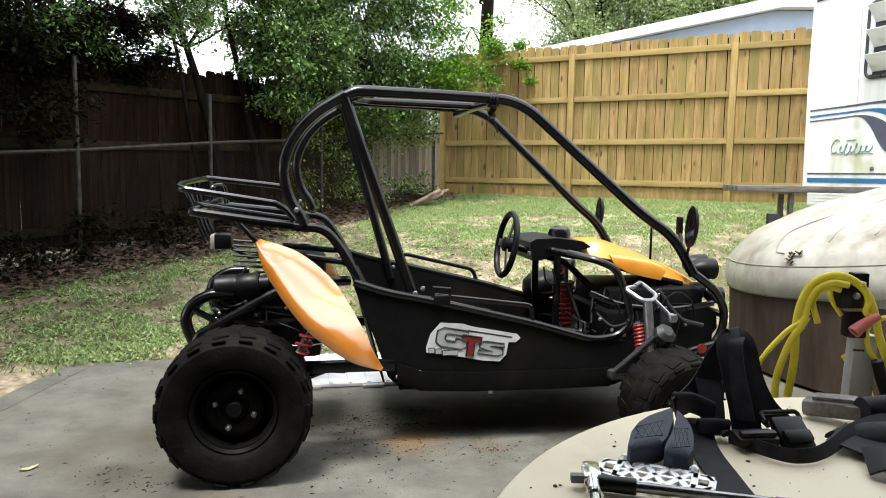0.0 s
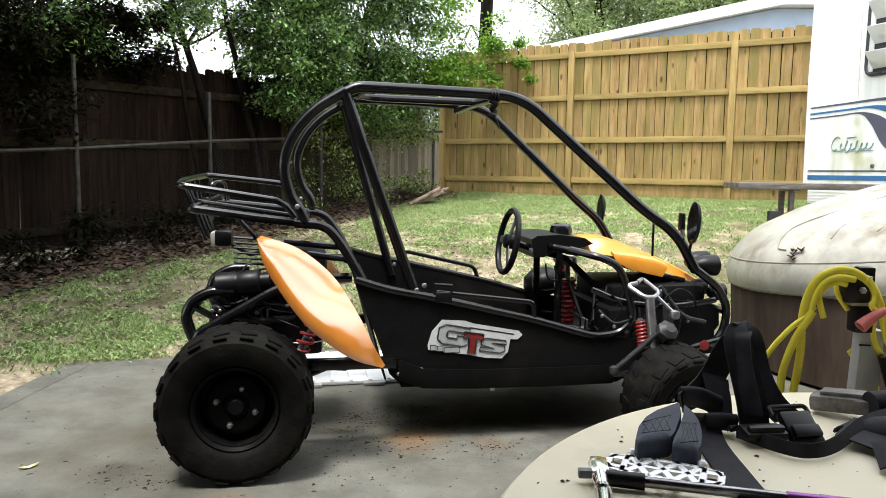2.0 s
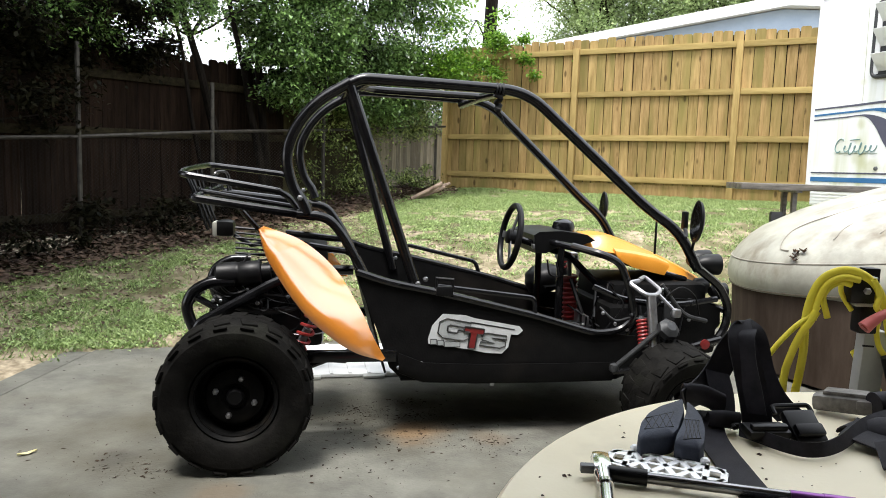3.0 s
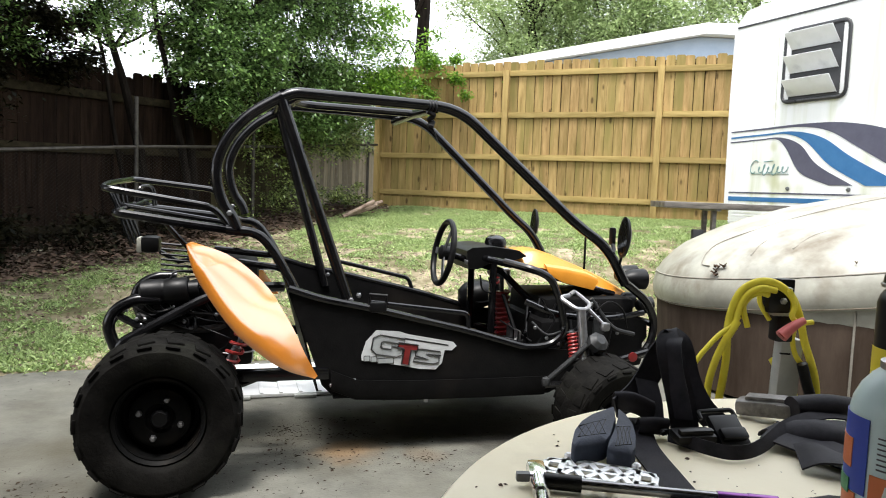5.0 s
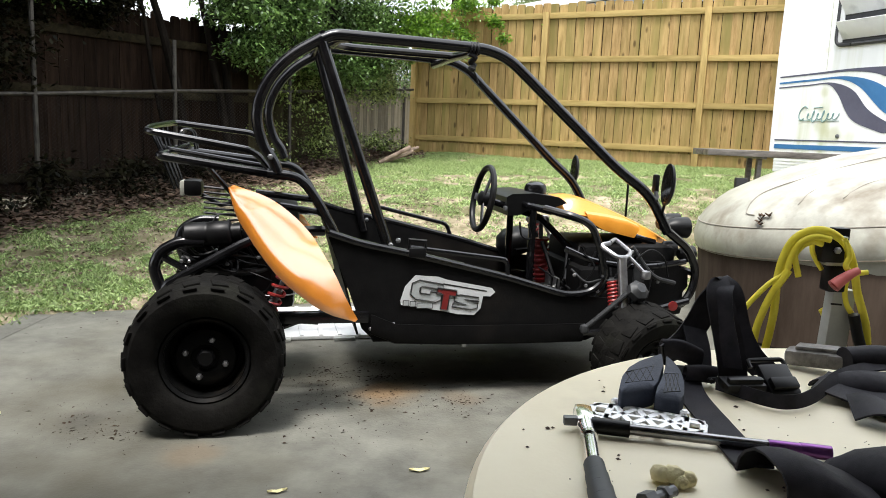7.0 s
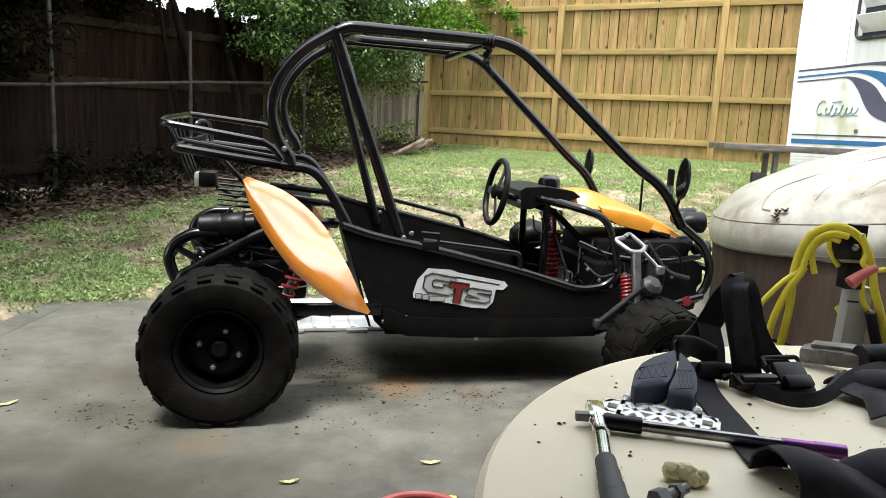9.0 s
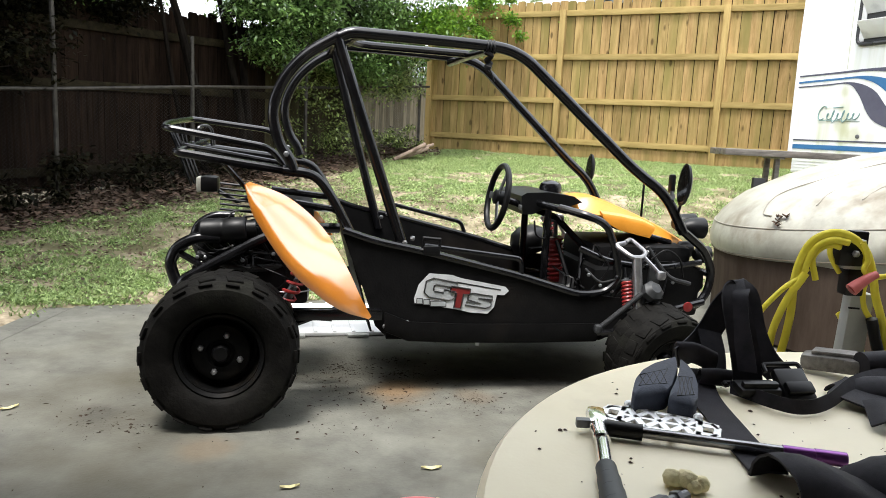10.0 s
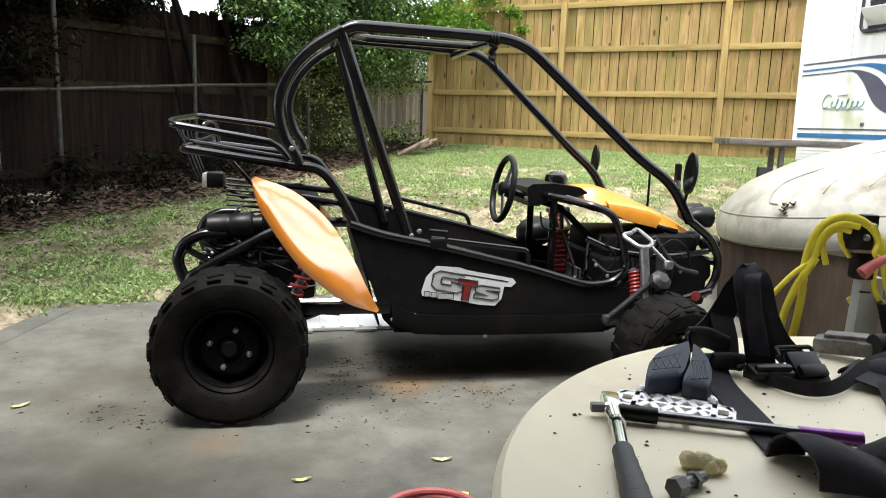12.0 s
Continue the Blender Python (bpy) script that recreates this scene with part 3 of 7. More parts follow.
def trees():
    side_tree("slender dark-stemmed tree behind the wire fence", 11,
              [([(2.05, 0.15, 0.0), (1.88, 0.2, 1.18), (1.75, 0.2, 1.70), (1.63, 0.2, 2.13), (1.48, 0.2, 2.45), (1.2, 0.2, 3.3), (1.0, 0.2, 4.4)], 0.062, 0.025),
               ([(1.80, 0.1, 0.1), (1.5, 0.2, 1.45), (1.35, 0.2, 2.35), (1.05, 0.2, 3.3)], 0.030, 0.014)],
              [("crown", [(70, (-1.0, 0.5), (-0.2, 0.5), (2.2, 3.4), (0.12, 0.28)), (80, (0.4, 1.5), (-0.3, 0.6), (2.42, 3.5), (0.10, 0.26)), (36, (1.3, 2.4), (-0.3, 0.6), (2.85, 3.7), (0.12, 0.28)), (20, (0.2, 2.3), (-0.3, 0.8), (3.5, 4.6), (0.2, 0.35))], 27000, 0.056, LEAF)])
    side_tree("leafy dark-stemmed tree overhanging the fence corner", 12,
              [([(2.75, 0.15, 0.0), (2.55, 0.2, 1.2), (2.42, 0.2, 1.76), (2.28, 0.2, 2.28), (2.06, 0.2, 2.95), (1.9, 0.2, 4.2)], 0.055, 0.022),
               ([(2.72, 0.1, 0.0), (2.66, 0.2, 1.42), (2.56, 0.2, 2.3), (2.69, 0.2, 3.05), (2.8, 0.2, 4.4)], 0.062, 0.028),
               ([(2.64, 0.1, 1.7), (3.0, 0.1, 2.5), (3.5, 0.0, 3.3), (4.4, 0.0, 4.1)], 0.040, 0.016)],
              [("crown", [(60, (2.15, 3.3), (-0.5, 0.5), (2.28, 3.6), (0.10, 0.26)), (110, (3.0, 4.6), (-0.6, 0.6), (2.25, 4.4), (0.14, 0.30)), (80, (4.4, 5.9), (-0.5, 0.6), (2.3, 4.6), (0.14, 0.30)), (50, (4.4, 5.5), (-0.3, 0.3), (1.75, 2.5), (0.10, 0.24)), (70, (5.8, 10.0), (0.9, 2.2), (1.85, 3.3), (0.15, 0.32)),
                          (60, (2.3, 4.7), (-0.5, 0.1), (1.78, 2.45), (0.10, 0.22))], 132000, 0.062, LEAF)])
    side_tree("bright green overhanging branches at the fence corner", 13,
              [([(8.5, -0.8, 0.3), (8.3, -0.7, 1.6), (7.7, -0.6, 2.9), (7.0, -0.5, 3.6)], 0.03, 0.012)],
              [("crown", [(44, (5.4, 7.0), (-1.3, 0.1), (2.4, 3.9), (0.12, 0.30)), (14, (6.3, 7.4), (-1.7, -0.8), (2.6, 3.3), (0.06, 0.15)), (20, (5.2, 6.2), (-0.5, 0.1), (2.2, 2.9), (0.06, 0.14)), (10, (7.2, 7.6), (-2.6, -1.4), (2.7, 3.2), (0.05, 0.12))], 17000, 0.066, LEAF_BRIGHT)], 16)
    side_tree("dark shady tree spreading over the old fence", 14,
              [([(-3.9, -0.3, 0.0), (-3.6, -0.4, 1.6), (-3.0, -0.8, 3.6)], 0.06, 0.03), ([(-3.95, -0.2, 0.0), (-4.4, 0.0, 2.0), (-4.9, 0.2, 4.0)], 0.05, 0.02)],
              [("crown", [(80, (-3.4, -0.5), (-0.5, 0.5), (2.1, 3.6), (0.16, 0.36)), (40, (-3.2, 0.0), (-0.3, 0.35), (1.2, 2.3), (0.12, 0.28)), (60, (-4.5, -1.4), (-1.6, 0.4), (2.3, 3.8), (0.2, 0.4)), (50, (-1.8, 1.0), (-0.1, 0.6), (2.1, 2.6), (0.10, 0.22)), (30, (-0.4, 0.85), (0.35, 0.6), (2.0, 2.4), (0.08, 0.16))], 106000, 0.062, LEAF_SHADED),
               # unseen clumps overhead, added to shade the fence and slab below
               ("shade_crown", [(150, (-6.5, 0.0), (-2.2, 2.5), (4.0, 6.2), (0.45, 0.9))], 36000, 0.14, LEAF_SHADED)])


def vines():
    rng = random.Random(51)
    clumps = []
    for _ in range(150):
        s = rng.uniform(3.3, 6.5)
        p = along(s, rng.uniform(-0.12, 0.3))
        # thick on the old boards, thin on the open wire beside the pine fence
        low, high = (0.05, 2.0) if s < 5.1 else (0.95, 1.7)
        clumps.append(((p.x, p.y, p.z + rng.uniform(low, high)), rng.uniform(0.10, 0.26)))
    for _ in range(26):
        p = along(rng.uniform(4.9, 6.6), rng.uniform(-0.1, 0.2))
        clumps.append(((p.x, p.y, p.z + rng.uniform(0.02, 0.5)), rng.uniform(0.06, 0.14)))
    v, f = leaves(rng, clumps, 17000, 0.052)
    tagged(fast("vine", v, f, SUNLIT_VINE_LEAF), "leafy vine growing through the wire fence", "vine", kind="stuff")



def ivy():
    """Dark ground ivy at the foot of the old fence."""
    rng = random.Random(52)
    clumps = []
    for _ in range(70):
        s = rng.uniform(-4.6, 2.4)
        p = along(s, rng.uniform(-0.35, 0.3))
        clumps.append(((p.x, p.y, p.z + rng.uniform(0.0, 0.42)), rng.uniform(0.08, 0.2)))
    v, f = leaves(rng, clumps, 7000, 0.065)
    tagged(fast("ivy", v, f, LEAF_SHADED), "dark ivy growing at the foot of the fence", "ivy", kind="stuff")


ivy()
vines()
trees()


def far_tree(at, height, spread, seed, count):
    rng = random.Random(seed)
    base = thing("tree", "tall light-green tree behind the back fence", "tree", group="trees behind the fence")
    z = ground_z(at[0], at[1])
    wood = Shape()
    wood.tube([(at[0], at[1], z - 0.2), (at[0] + 0.2, at[1], z + height * 0.5), (at[0] - 0.1, at[1], z + height * 0.95)], 0.22, 10, steps=5, r_end=0.05)
    clumps = []
    for _ in range(110):
        a, rr, h = rng.uniform(0, 6.28), spread * math.sqrt(rng.random()), rng.uniform(0.18, 1.0)
        c = (at[0] + rr * math.cos(a), at[1] + rr * math.sin(a), z + height * h)
        clumps.append((c, rng.uniform(0.5, 1.1)))
        if spread < 1.5 and h < 0.5:
            clumps.pop()
            continue
        if rng.random() < 0.4:
            limb(wood, rng, (at[0], at[1], z + height * h * 0.7), c, 0.06, 0.012)
    part("trunk", wood, BARK, base)
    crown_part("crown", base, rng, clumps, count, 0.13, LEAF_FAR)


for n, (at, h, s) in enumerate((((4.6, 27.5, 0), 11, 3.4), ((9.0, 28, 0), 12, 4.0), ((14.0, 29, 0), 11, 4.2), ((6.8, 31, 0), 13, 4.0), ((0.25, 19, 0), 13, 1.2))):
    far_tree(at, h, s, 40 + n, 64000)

# ---- off-road go-kart ----
# local x runs to its front, y to its far side, z up; the near rear tyre's outer face is at y = 0
KART = Matrix.Translation((-0.744, 2.31, 0)) @ Matrix.Rotation(radians(12.2), 4, "Z")
MID = 0.76


def both(y):
    """The near y and its mirror image."""
    return (y, 2 * MID - y)


def tyre_shape(R, rim, width):
    s = Shape()
    w = width / 2
    prof = [(rim, -w * 0.62), (rim + 0.012, -w * 0.80), (rim + 0.03, -w * 0.92), (R * 0.75, -w), (R * 0.895, -w * 0.975), (R * 0.976, -w * 0.82), (R * 0.998, -w * 0.48), (R + 0.003, 0),
            (R * 0.998, w * 0.48), (R * 0.976, w * 0.82), (R * 0.895, w * 0.975), (R * 0.75, w), (rim + 0.03, w * 0.92), (rim + 0.024, w * 0.90), (rim + 0.012, w * 0.80), (rim, w * 0.62)]
    return s.lathe(prof, 64, closed=True)


def tread(hub, R, w, blocks, full):
    """Rubber blocks round the tyre, alike ones on one mesh."""
    tall = 0.010
    wide = Shape().box((tall, 0.054, w * 0.52), bevel=0.004).mesh("tread_block", RUBBER)
    edge = Shape().box((tall * 0.8, 0.046, w * 0.40), bevel=0.004).mesh("tread_block", RUBBER)
    mid = Shape().box((tall * 0.8, 0.036, w * 0.34), bevel=0.004).mesh("tread_block", RUBBER)
    for k in range(blocks):
        a = 360 * k / blocks
        spots = [(edge, a, pose(R * 0.908, 0, w * 0.808, 0, 46, 0)), (edge, a + 180 / blocks, pose(R * 0.908, 0, -w * 0.808, 0, -46, 0))]
        if full:
            spots += [(wide, a, pose(R - 0.003, 0, w * 0.46, 12, 0, 0)), (wide, a + 180 / blocks, pose(R - 0.003, 0, -w * 0.46, -12, 0, 0)), (mid, a + 180 / blocks, pose(R - 0.001, 0, 0))]
        for me, turn, m in spots:
            ob = new("tread_block", me)
            ob.parent = hub
            ob.matrix_basis = Matrix.Rotation(radians(turn), 4, "Z") @ m


def wheel(base, at, R, rim, width, turn, blocks, side, camber=0):
    """A tyre on a black steel rim; side -1: its outer face looks to -y."""
    hub = new("wheel")
    hub.parent = base
    hub.matrix_basis = Matrix.Translation(at) @ Matrix.Rotation(radians(turn), 4, "Z") @ Matrix.Rotation(radians(camber - 90 * side), 4, "X")
    # local +z is the outer side
    part("tyre", tyre_shape(R, rim, width), RUBBER, hub, "muddy knobbly off-road tyre")
    w = width / 2
    tread(hub, R, w, blocks, side < 0)
    r = Shape()
    r.lathe([(rim + 0.004, w * 0.62), (rim + 0.010, w * 0.74), (rim + 0.004, w * 0.80), (rim - 0.006, w * 0.72), (rim - 0.014, w * 0.35), (rim - 0.022, w * 0.16), (0.108, w * 0.14), (0.098, w * 0.46), (0.088, w * 0.50), (0.050, w * 0.50), (0.044, w * 0.40), (0.0, w * 0.40)], 40, caps=False)
    r.lathe([(rim - 0.004, -w * 0.75), (rim - 0.004, w * 0.7), (rim - 0.010, w * 0.7), (rim - 0.010, -w * 0.75)], 40, closed=True)
    part("rim", r, RIM_BLACK, hub, "black steel rim")
    for k in range(4):
        a = radians(72 + 90 * k)
        m = Matrix.Translation((0.068 * math.cos(a), 0.068 * math.sin(a), w * 0.49))
        part("wheel_nut", Shape().lathe([(0.011, 0.0), (0.011, 0.014), (0.007, 0.02), (0.0, 0.02)], 6, m), STEEL, hub, "bright wheel nut")
    part("hub_cap", Shape().lathe([(0.030, w * 0.35), (0.030, w * 0.55), (0.024, w * 0.62), (0.0, w * 0.62)], 20), BLACK_PLASTIC, hub)
    return hub


def shock(base, a, b, r=0.027, turns=8, label="red coil-over shock absorber", canister=False):
    """A coil spring over a damper rod."""
    a, b = Vector(a), Vector(b)
    d = (b - a).normalized()
    u = d.orthogonal().normalized()
    v = d.cross(u)
    L = (b - a).length
    rod = part("shock_absorber", Shape().tube([a, a + d * L * 0.45], 0.017, 12).tube([a + d * L * 0.45, b], 0.010, 10).tube([a + d * L * 0.04, a + d * L * 0.07], r + 0.004, 14).tube([b - d * L * 0.10, b - d * L * 0.05], r + 0.004, 14), GREY_METAL, base, label)
    pts = []
    for k in range(turns * 10 + 1):
        t = k / (turns * 10)
        an = 2 * math.pi * turns * t
        pts.append(a + d * L * (0.08 + (0.60 if canister else 0.82) * t) + r * (math.cos(an) * u + math.sin(an) * v))
    part("coil_spring", Shape().tube(pts, 0.0065, 6), RED, rod)
    if canister:
        part("canister", Shape().tube([a + d * L * 0.06, a + d * L * 0.08, a + d * L * 0.66, a + d * L * 0.68], r * 0.86, 18), RED, rod, "red painted damper canister")


def bolt(base, at, axis=(0, -1, 0), r=0.011, mat=None):
    m = Vector(axis).to_track_quat("Z", "Y").to_matrix().to_4x4()
    part("bolt", Shape().lathe([(r, 0), (r, r * 0.7), (r * 0.6, r * 1.0), (0, r * 1.0)], 6, Matrix.Translation(at) @ m), mat or STEEL, base)


def kart():
    base = thing("go_kart", "black tube-frame off-road buggy with orange fenders on knobbly tyres", "go-kart", KART)
    T = BLACK_TUBE
    R = 0.0215
    # --- roll cage
    for y in both(0.36):
        far = y > MID
        lift = 0.030 if far else 0.0
        lean = 0.030 if far else 0.0
        leg = rounded([(0.68 if not far else 0.66, y, 0.56), (0.50 + 0.5 * lean, y, 1.07), (0.39 + lean, y, 1.385 + lift)], 0.03)
        part("roll_hoop_leg", Shape().tube(leg, R, 12), T, base)
        if far:
            roof = [(0.41, y, 1.405), (0.47, y, 1.432), (0.80, y, 1.425), (1.12, y, 1.412), (1.64, y, 0.937), (1.755, y, 0.845), (1.84, y, 0.70)]
        else:
            roof = [(0.385, y, 1.375), (0.44, y, 1.402), (0.80, y, 1.395), (1.085, y, 1.385), (1.62, y, 0.938), (1.775, y, 0.84), (1.872, y, 0.68)]
        part("roof_tube", Shape().tube(rounded(roof, 0.10, 8), R, 12), T, base)
        back = [(x + lean, y, z + 0.8 * lift) for x, z in ((0.395, 1.385), (0.28, 1.31), (0.20, 1.215), (0.163, 1.10), (0.185, 0.99), (0.222, 0.93), (0.24, 0.885))]
        part("rear_hoop", Shape().tube(back, R, 12, steps=5), T, base)
        low = rounded([(0.20, y, 0.882), (0.32, y, 0.874), (0.385, y, 0.79), (0.45, y, 0.67), (0.47, y, 0.62)], 0.06)
        for x0, z0, x1, z1 in ((0.16, 0.806, 0.40, 0.785), (0.20, 0.765, 0.43, 0.735)):
            if far:
                continue
            part("rear_stay", Shape().tube([(x0, y + (0.05 if not far else -0.05), z0), (x1, y, z1)], 0.0125, 8), T, base)
        part("seat_back_tube", Shape().tube(low, 0.0185, 12), T, base)
        bolt(base, (0.212, y - 0.02, 0.945), r=0.011, mat=GREY_METAL)
        bolt(base, (0.67, y - 0.022, 0.62), r=0.010, mat=GREY_METAL)
        bolt(base, (0.70, y - 0.006, 0.635), (0.6, -0.8, 0), r=0.011)
    part("roof_tube", Shape().tube(rounded([(0.44, MID - 0.10, 1.405), (0.52, MID, 1.402), (1.03, MID, 1.395)], 0.08), 0.0165, 10), T, base)
    part("roof_brace", Shape().tube([(0.50, 0.37, 1.39), (0.47, 0.52, 1.402), (0.46, MID, 1.404)], 0.014, 10, steps=4), T, base)
    for x, z, name in ((0.40, 1.395, "rear_roof_bar"), (0.985, 1.378, "front_roof_bar")):
        part(name, Shape().tube([(x, 0.36, z), (x, MID, z + 0.012), (x, 2 * MID - 0.36, z + 0.012)], 0.019, 12), T, base)
    # old strap knotted round the cage where the bars meet
    tie = Shape()
    for x in (0.960, 0.972, 0.985):
        ring = [(x + 0.004 * math.sin(a), 0.36 + 0.025 * math.cos(a), 1.384 + 0.025 * math.sin(a)) for a in [2 * math.pi * k / 12 for k in range(13)]]
        tie.tube(ring, 0.0045, 6)
    tie.tube([(0.955, 0.35, 1.365), (0.978, 0.345, 1.350), (0.962, 0.36, 1.335), (0.982, 0.37, 1.325), (0.963, 0.36, 1.312), (0.980, 0.35, 1.305)], 0.010, 7, steps=4)
    tie.tube([(0.972, 0.36, 1.31), (0.985, 0.355, 1.285), (0.997, 0.36, 1.256)], 0.0035, 6, steps=4)
    part("knotted_strap", tie, BLACK_PLASTIC, base, "black strap knotted round the cage")
    part("seat_cross_tube", Shape().tube([(0.24, 0.36, 0.875), (0.24, 1.16, 0.875)], 0.016, 10), T, base)
    part("hoop_cross_tube", Shape().tube([(0.40, 0.36, 0.74), (0.40, 1.16, 0.74)], 0.016, 10), T, base)
    # --- luggage rack
    rack = new("luggage_rack")
    rack.parent = base
    a, b = 0.42, 0.95
    upper = rounded([(0.215, a, 0.885), (0.155, a, 0.962), (-0.21, a, 1.018), (-0.235, a + 0.03, 1.022), (-0.235, a + 0.12, 1.035), (-0.20, b, 1.055), (0.15, b, 1.02), (0.20, b, 0.93)], 0.05)
    part("upper_rail", Shape().tube(upper, 0.0125, 10), T, rack)
    mid_rail = rounded([(0.20, a + 0.09, 0.90), (-0.17, a + 0.09, 0.955), (-0.20, a + 0.2, 0.96)], 0.03)
    part("inner_rail", Shape().tube(mid_rail, 0.0095, 8), T, rack)
    lower = rounded([(0.265, a, 0.872), (0.04, a, 0.90), (-0.19, a, 0.932), (-0.195, b - 0.1, 0.945), (0.20, b, 0.90)], 0.03)
    part("lower_rail", Shape().tube(lower, 0.0165, 10), T, rack)
    part("cross_tube", Shape().tube([(-0.18, a + 0.02, 0.935), (-0.12, b - 0.15, 0.965)], 0.014, 10), T, rack)
    for y in (0.53, 0.62, 0.71, 0.80):
        bar = rounded([(-0.232 + 0.06 * (y - 0.5), y, 1.036 + 0.03 * (y - 0.6)), (-0.205, y, 0.96), (-0.17, y, 0.86), (-0.15, y + 0.01, 0.80)], 0.03)
        part("rack_bar", Shape().tube(bar, 0.006, 6), T, rack)
    for y in (0.66, 0.74):
        loop = rounded([(-0.15, y, 0.95), (-0.14, y, 1.03), (-0.10, y + 0.05, 1.03), (-0.09, y + 0.05, 0.95)], 0.03)
        part("rack_loop", Shape().tube(loop, 0.006, 6), T, rack)
    for y in (0.45, 0.50, 0.56):
        part("rack_strut", Shape().tube([(-0.215, y, 1.01), (-0.185, y, 0.94)], 0.0055, 6), T, rack)
    part("rack_stay", Shape().tube([(-0.02, 0.45, 0.895), (0.06, 0.48, 0.80), (0.12, 0.5, 0.76)], 0.010, 8), T, rack)
    # --- tail lamp on its bracket
    lamp = new("tail_lamp")
    lamp.parent = base
    part("lamp_housing", Shape().box((0.074, 0.09, 0.064), (-0.082, 0.55, 0.808), bevel=0.020), BLACK_PLASTIC, lamp)
    part("lens", Shape().box((0.018, 0.086, 0.058), (-0.120, 0.55, 0.806), bevel=0.007), LENS, lamp, "dusty clear lamp lens")
    part("lamp_bracket", Shape().tube([(-0.05, 0.55, 0.78), (0.02, 0.55, 0.74), (0.10, 0.56, 0.76)], 0.009, 8), T, lamp)
    for k in range(6):
        z = 0.815 - 0.02 * k
        part("guard_bar", Shape().tube([(-0.04, 0.50, z), (0.10, 0.50, z - 0.012)], 0.005, 6), T, lamp)
    # --- side panels
    outline = [(0.425, 0.66), (0.50, 0.635), (0.64, 0.60), (0.74, 0.585), (1.15, 0.49), (1.46, 0.415), (1.60, 0.40), (1.70, 0.33), (1.56, 0.235), (1.52, 0.218), (0.92, 0.215), (0.70, 0.225), (0.60, 0.25), (0.565, 0.285), (0.515, 0.43), (0.455, 0.58)]
    for y in both(0.335):
        pm = Matrix.Translation((0, y + (0.012 if y < MID else -0.0), 0)) @ Matrix.Rotation(radians(90), 4, "X")
        up = 0.0 if y < MID else 0.032
        shape = [(x, z + (up if z > 0.3 else 0.0)) for x, z in outline]
        part("side_panel", Shape().prism(shape, 0.0, 0.012, pm), BLACK_PANEL, base, "dusty black sheet side panel")
        k = -1 if y < MID else 1
        fold = [[(x, y + k * 0.0135, z), (x, y + k * 0.016, z - 0.05), (x, y + k * 0.008, z - 0.078), (x, y - k * 0.02, z - 0.088)] for x, z in ((0.60, 0.345), (0.70, 0.305), (0.92, 0.295), (1.25, 0.293), (1.50, 0.295))]
        part("panel_skirt", Shape().sheet(fold, 0.004), BLACK_PANEL, base)
        edge = rounded([(x, y, z + up) for x, z in ((0.43, 0.665), (0.55, 0.625), (0.74, 0.588), (1.15, 0.492), (1.42, 0.413), (1.53, 0.428), (1.588, 0.49), (1.552, 0.62), (1.51, 0.71), (1.43, 0.745))] + [(1.335, y + (0.10 if y < MID else -0.10), 0.765)], 0.06)
        part("side_tube", Shape().tube(edge, 0.0155, 10), T, base)
        grab = rounded([(0.74, y, 0.575), (0.745, y, 0.61), (1.15, y, 0.562), (1.155, y, 0.485)] if y < MID else [(0.72, y, 0.60), (0.725, y, 0.682), (1.09, y, 0.598), (1.125, y, 0.50)], 0.025)
        part("grab_rail", Shape().tube(grab, 0.0105, 8), T, base)
        if y < MID:
            part("grab_pad", Shape().box((0.07, 0.035, 0.04), (0.775, y - 0.004, 0.592), bevel=0.01).tube([(0.745, y - 0.004, 0.605), (0.742, y - 0.004, 0.642), (0.81, y - 0.004, 0.637), (0.808, y - 0.004, 0.60)], 0.007, 8), BLACK_PLASTIC, base)
        inner = 0.03 if y < MID else -0.03
        sill = [(0.62, y + inner, 0.26), (0.95, y + inner, 0.24), (1.53, y + inner, 0.24), (1.68, y + inner, 0.30), (2.02, y + 2 * inner, 0.37)]
        part("sill_tube", Shape().tube(sill, 0.0165, 10), T, base)
        bolt(base, (0.69, y - 0.004, 0.30), r=0.010)
        bolt(base, (0.60, y - 0.004, 0.285), r=0.008)
        bolt(base, (1.25, y - 0.004, 0.24), r=0.008)
    # floor, firewall and seat
    part("floor_pan", Shape().box((1.14, 0.85, 0.012), (1.18, MID, 0.235), bevel=0.003), BLACK_PANEL, base)
    seat = Shape().sheet([[(1.0, y, 0.30), (0.72, y, 0.27), (0.62, y, 0.30), (0.55, y, 0.42), (0.47, y, 0.62)] for y in (0.38, 0.55, MID, 0.97, 1.14)], 0.05)
    part("seat", seat, BLACK_PANEL, base, "black moulded bench seat")
    wall = Shape().sheet([[(0.44, y, 0.66), (0.50, y, 0.45), (0.55, y, 0.26)] for y in (0.345, 1.17)], 0.008)
    part("firewall", wall, BLACK_PANEL, base)
    part("bracket", Shape().box((0.018, 0.004, 0.024), (0.985, 0.334, 0.212), None, 0.001), STEEL, base, "bent bright bracket")
    # --- badge on the near panel
    badge(base)
    # --- wheels
    wheel(base, (0.005, 0.125, 0.268), 0.264, 0.142, 0.25, 0, 18, -1)
    wheel(base, (0.005, 2 * MID - 0.125, 0.268), 0.264, 0.142, 0.25, 0, 18, 1)
    wheel(base, (1.694, 0.165, 0.205), 0.201, 0.10, 0.19, 13, 16, -1, 12)
    wheel(base, (1.694, 2 * MID - 0.165, 0.205), 0.201, 0.10, 0.19, 13, 16, 1, -12)
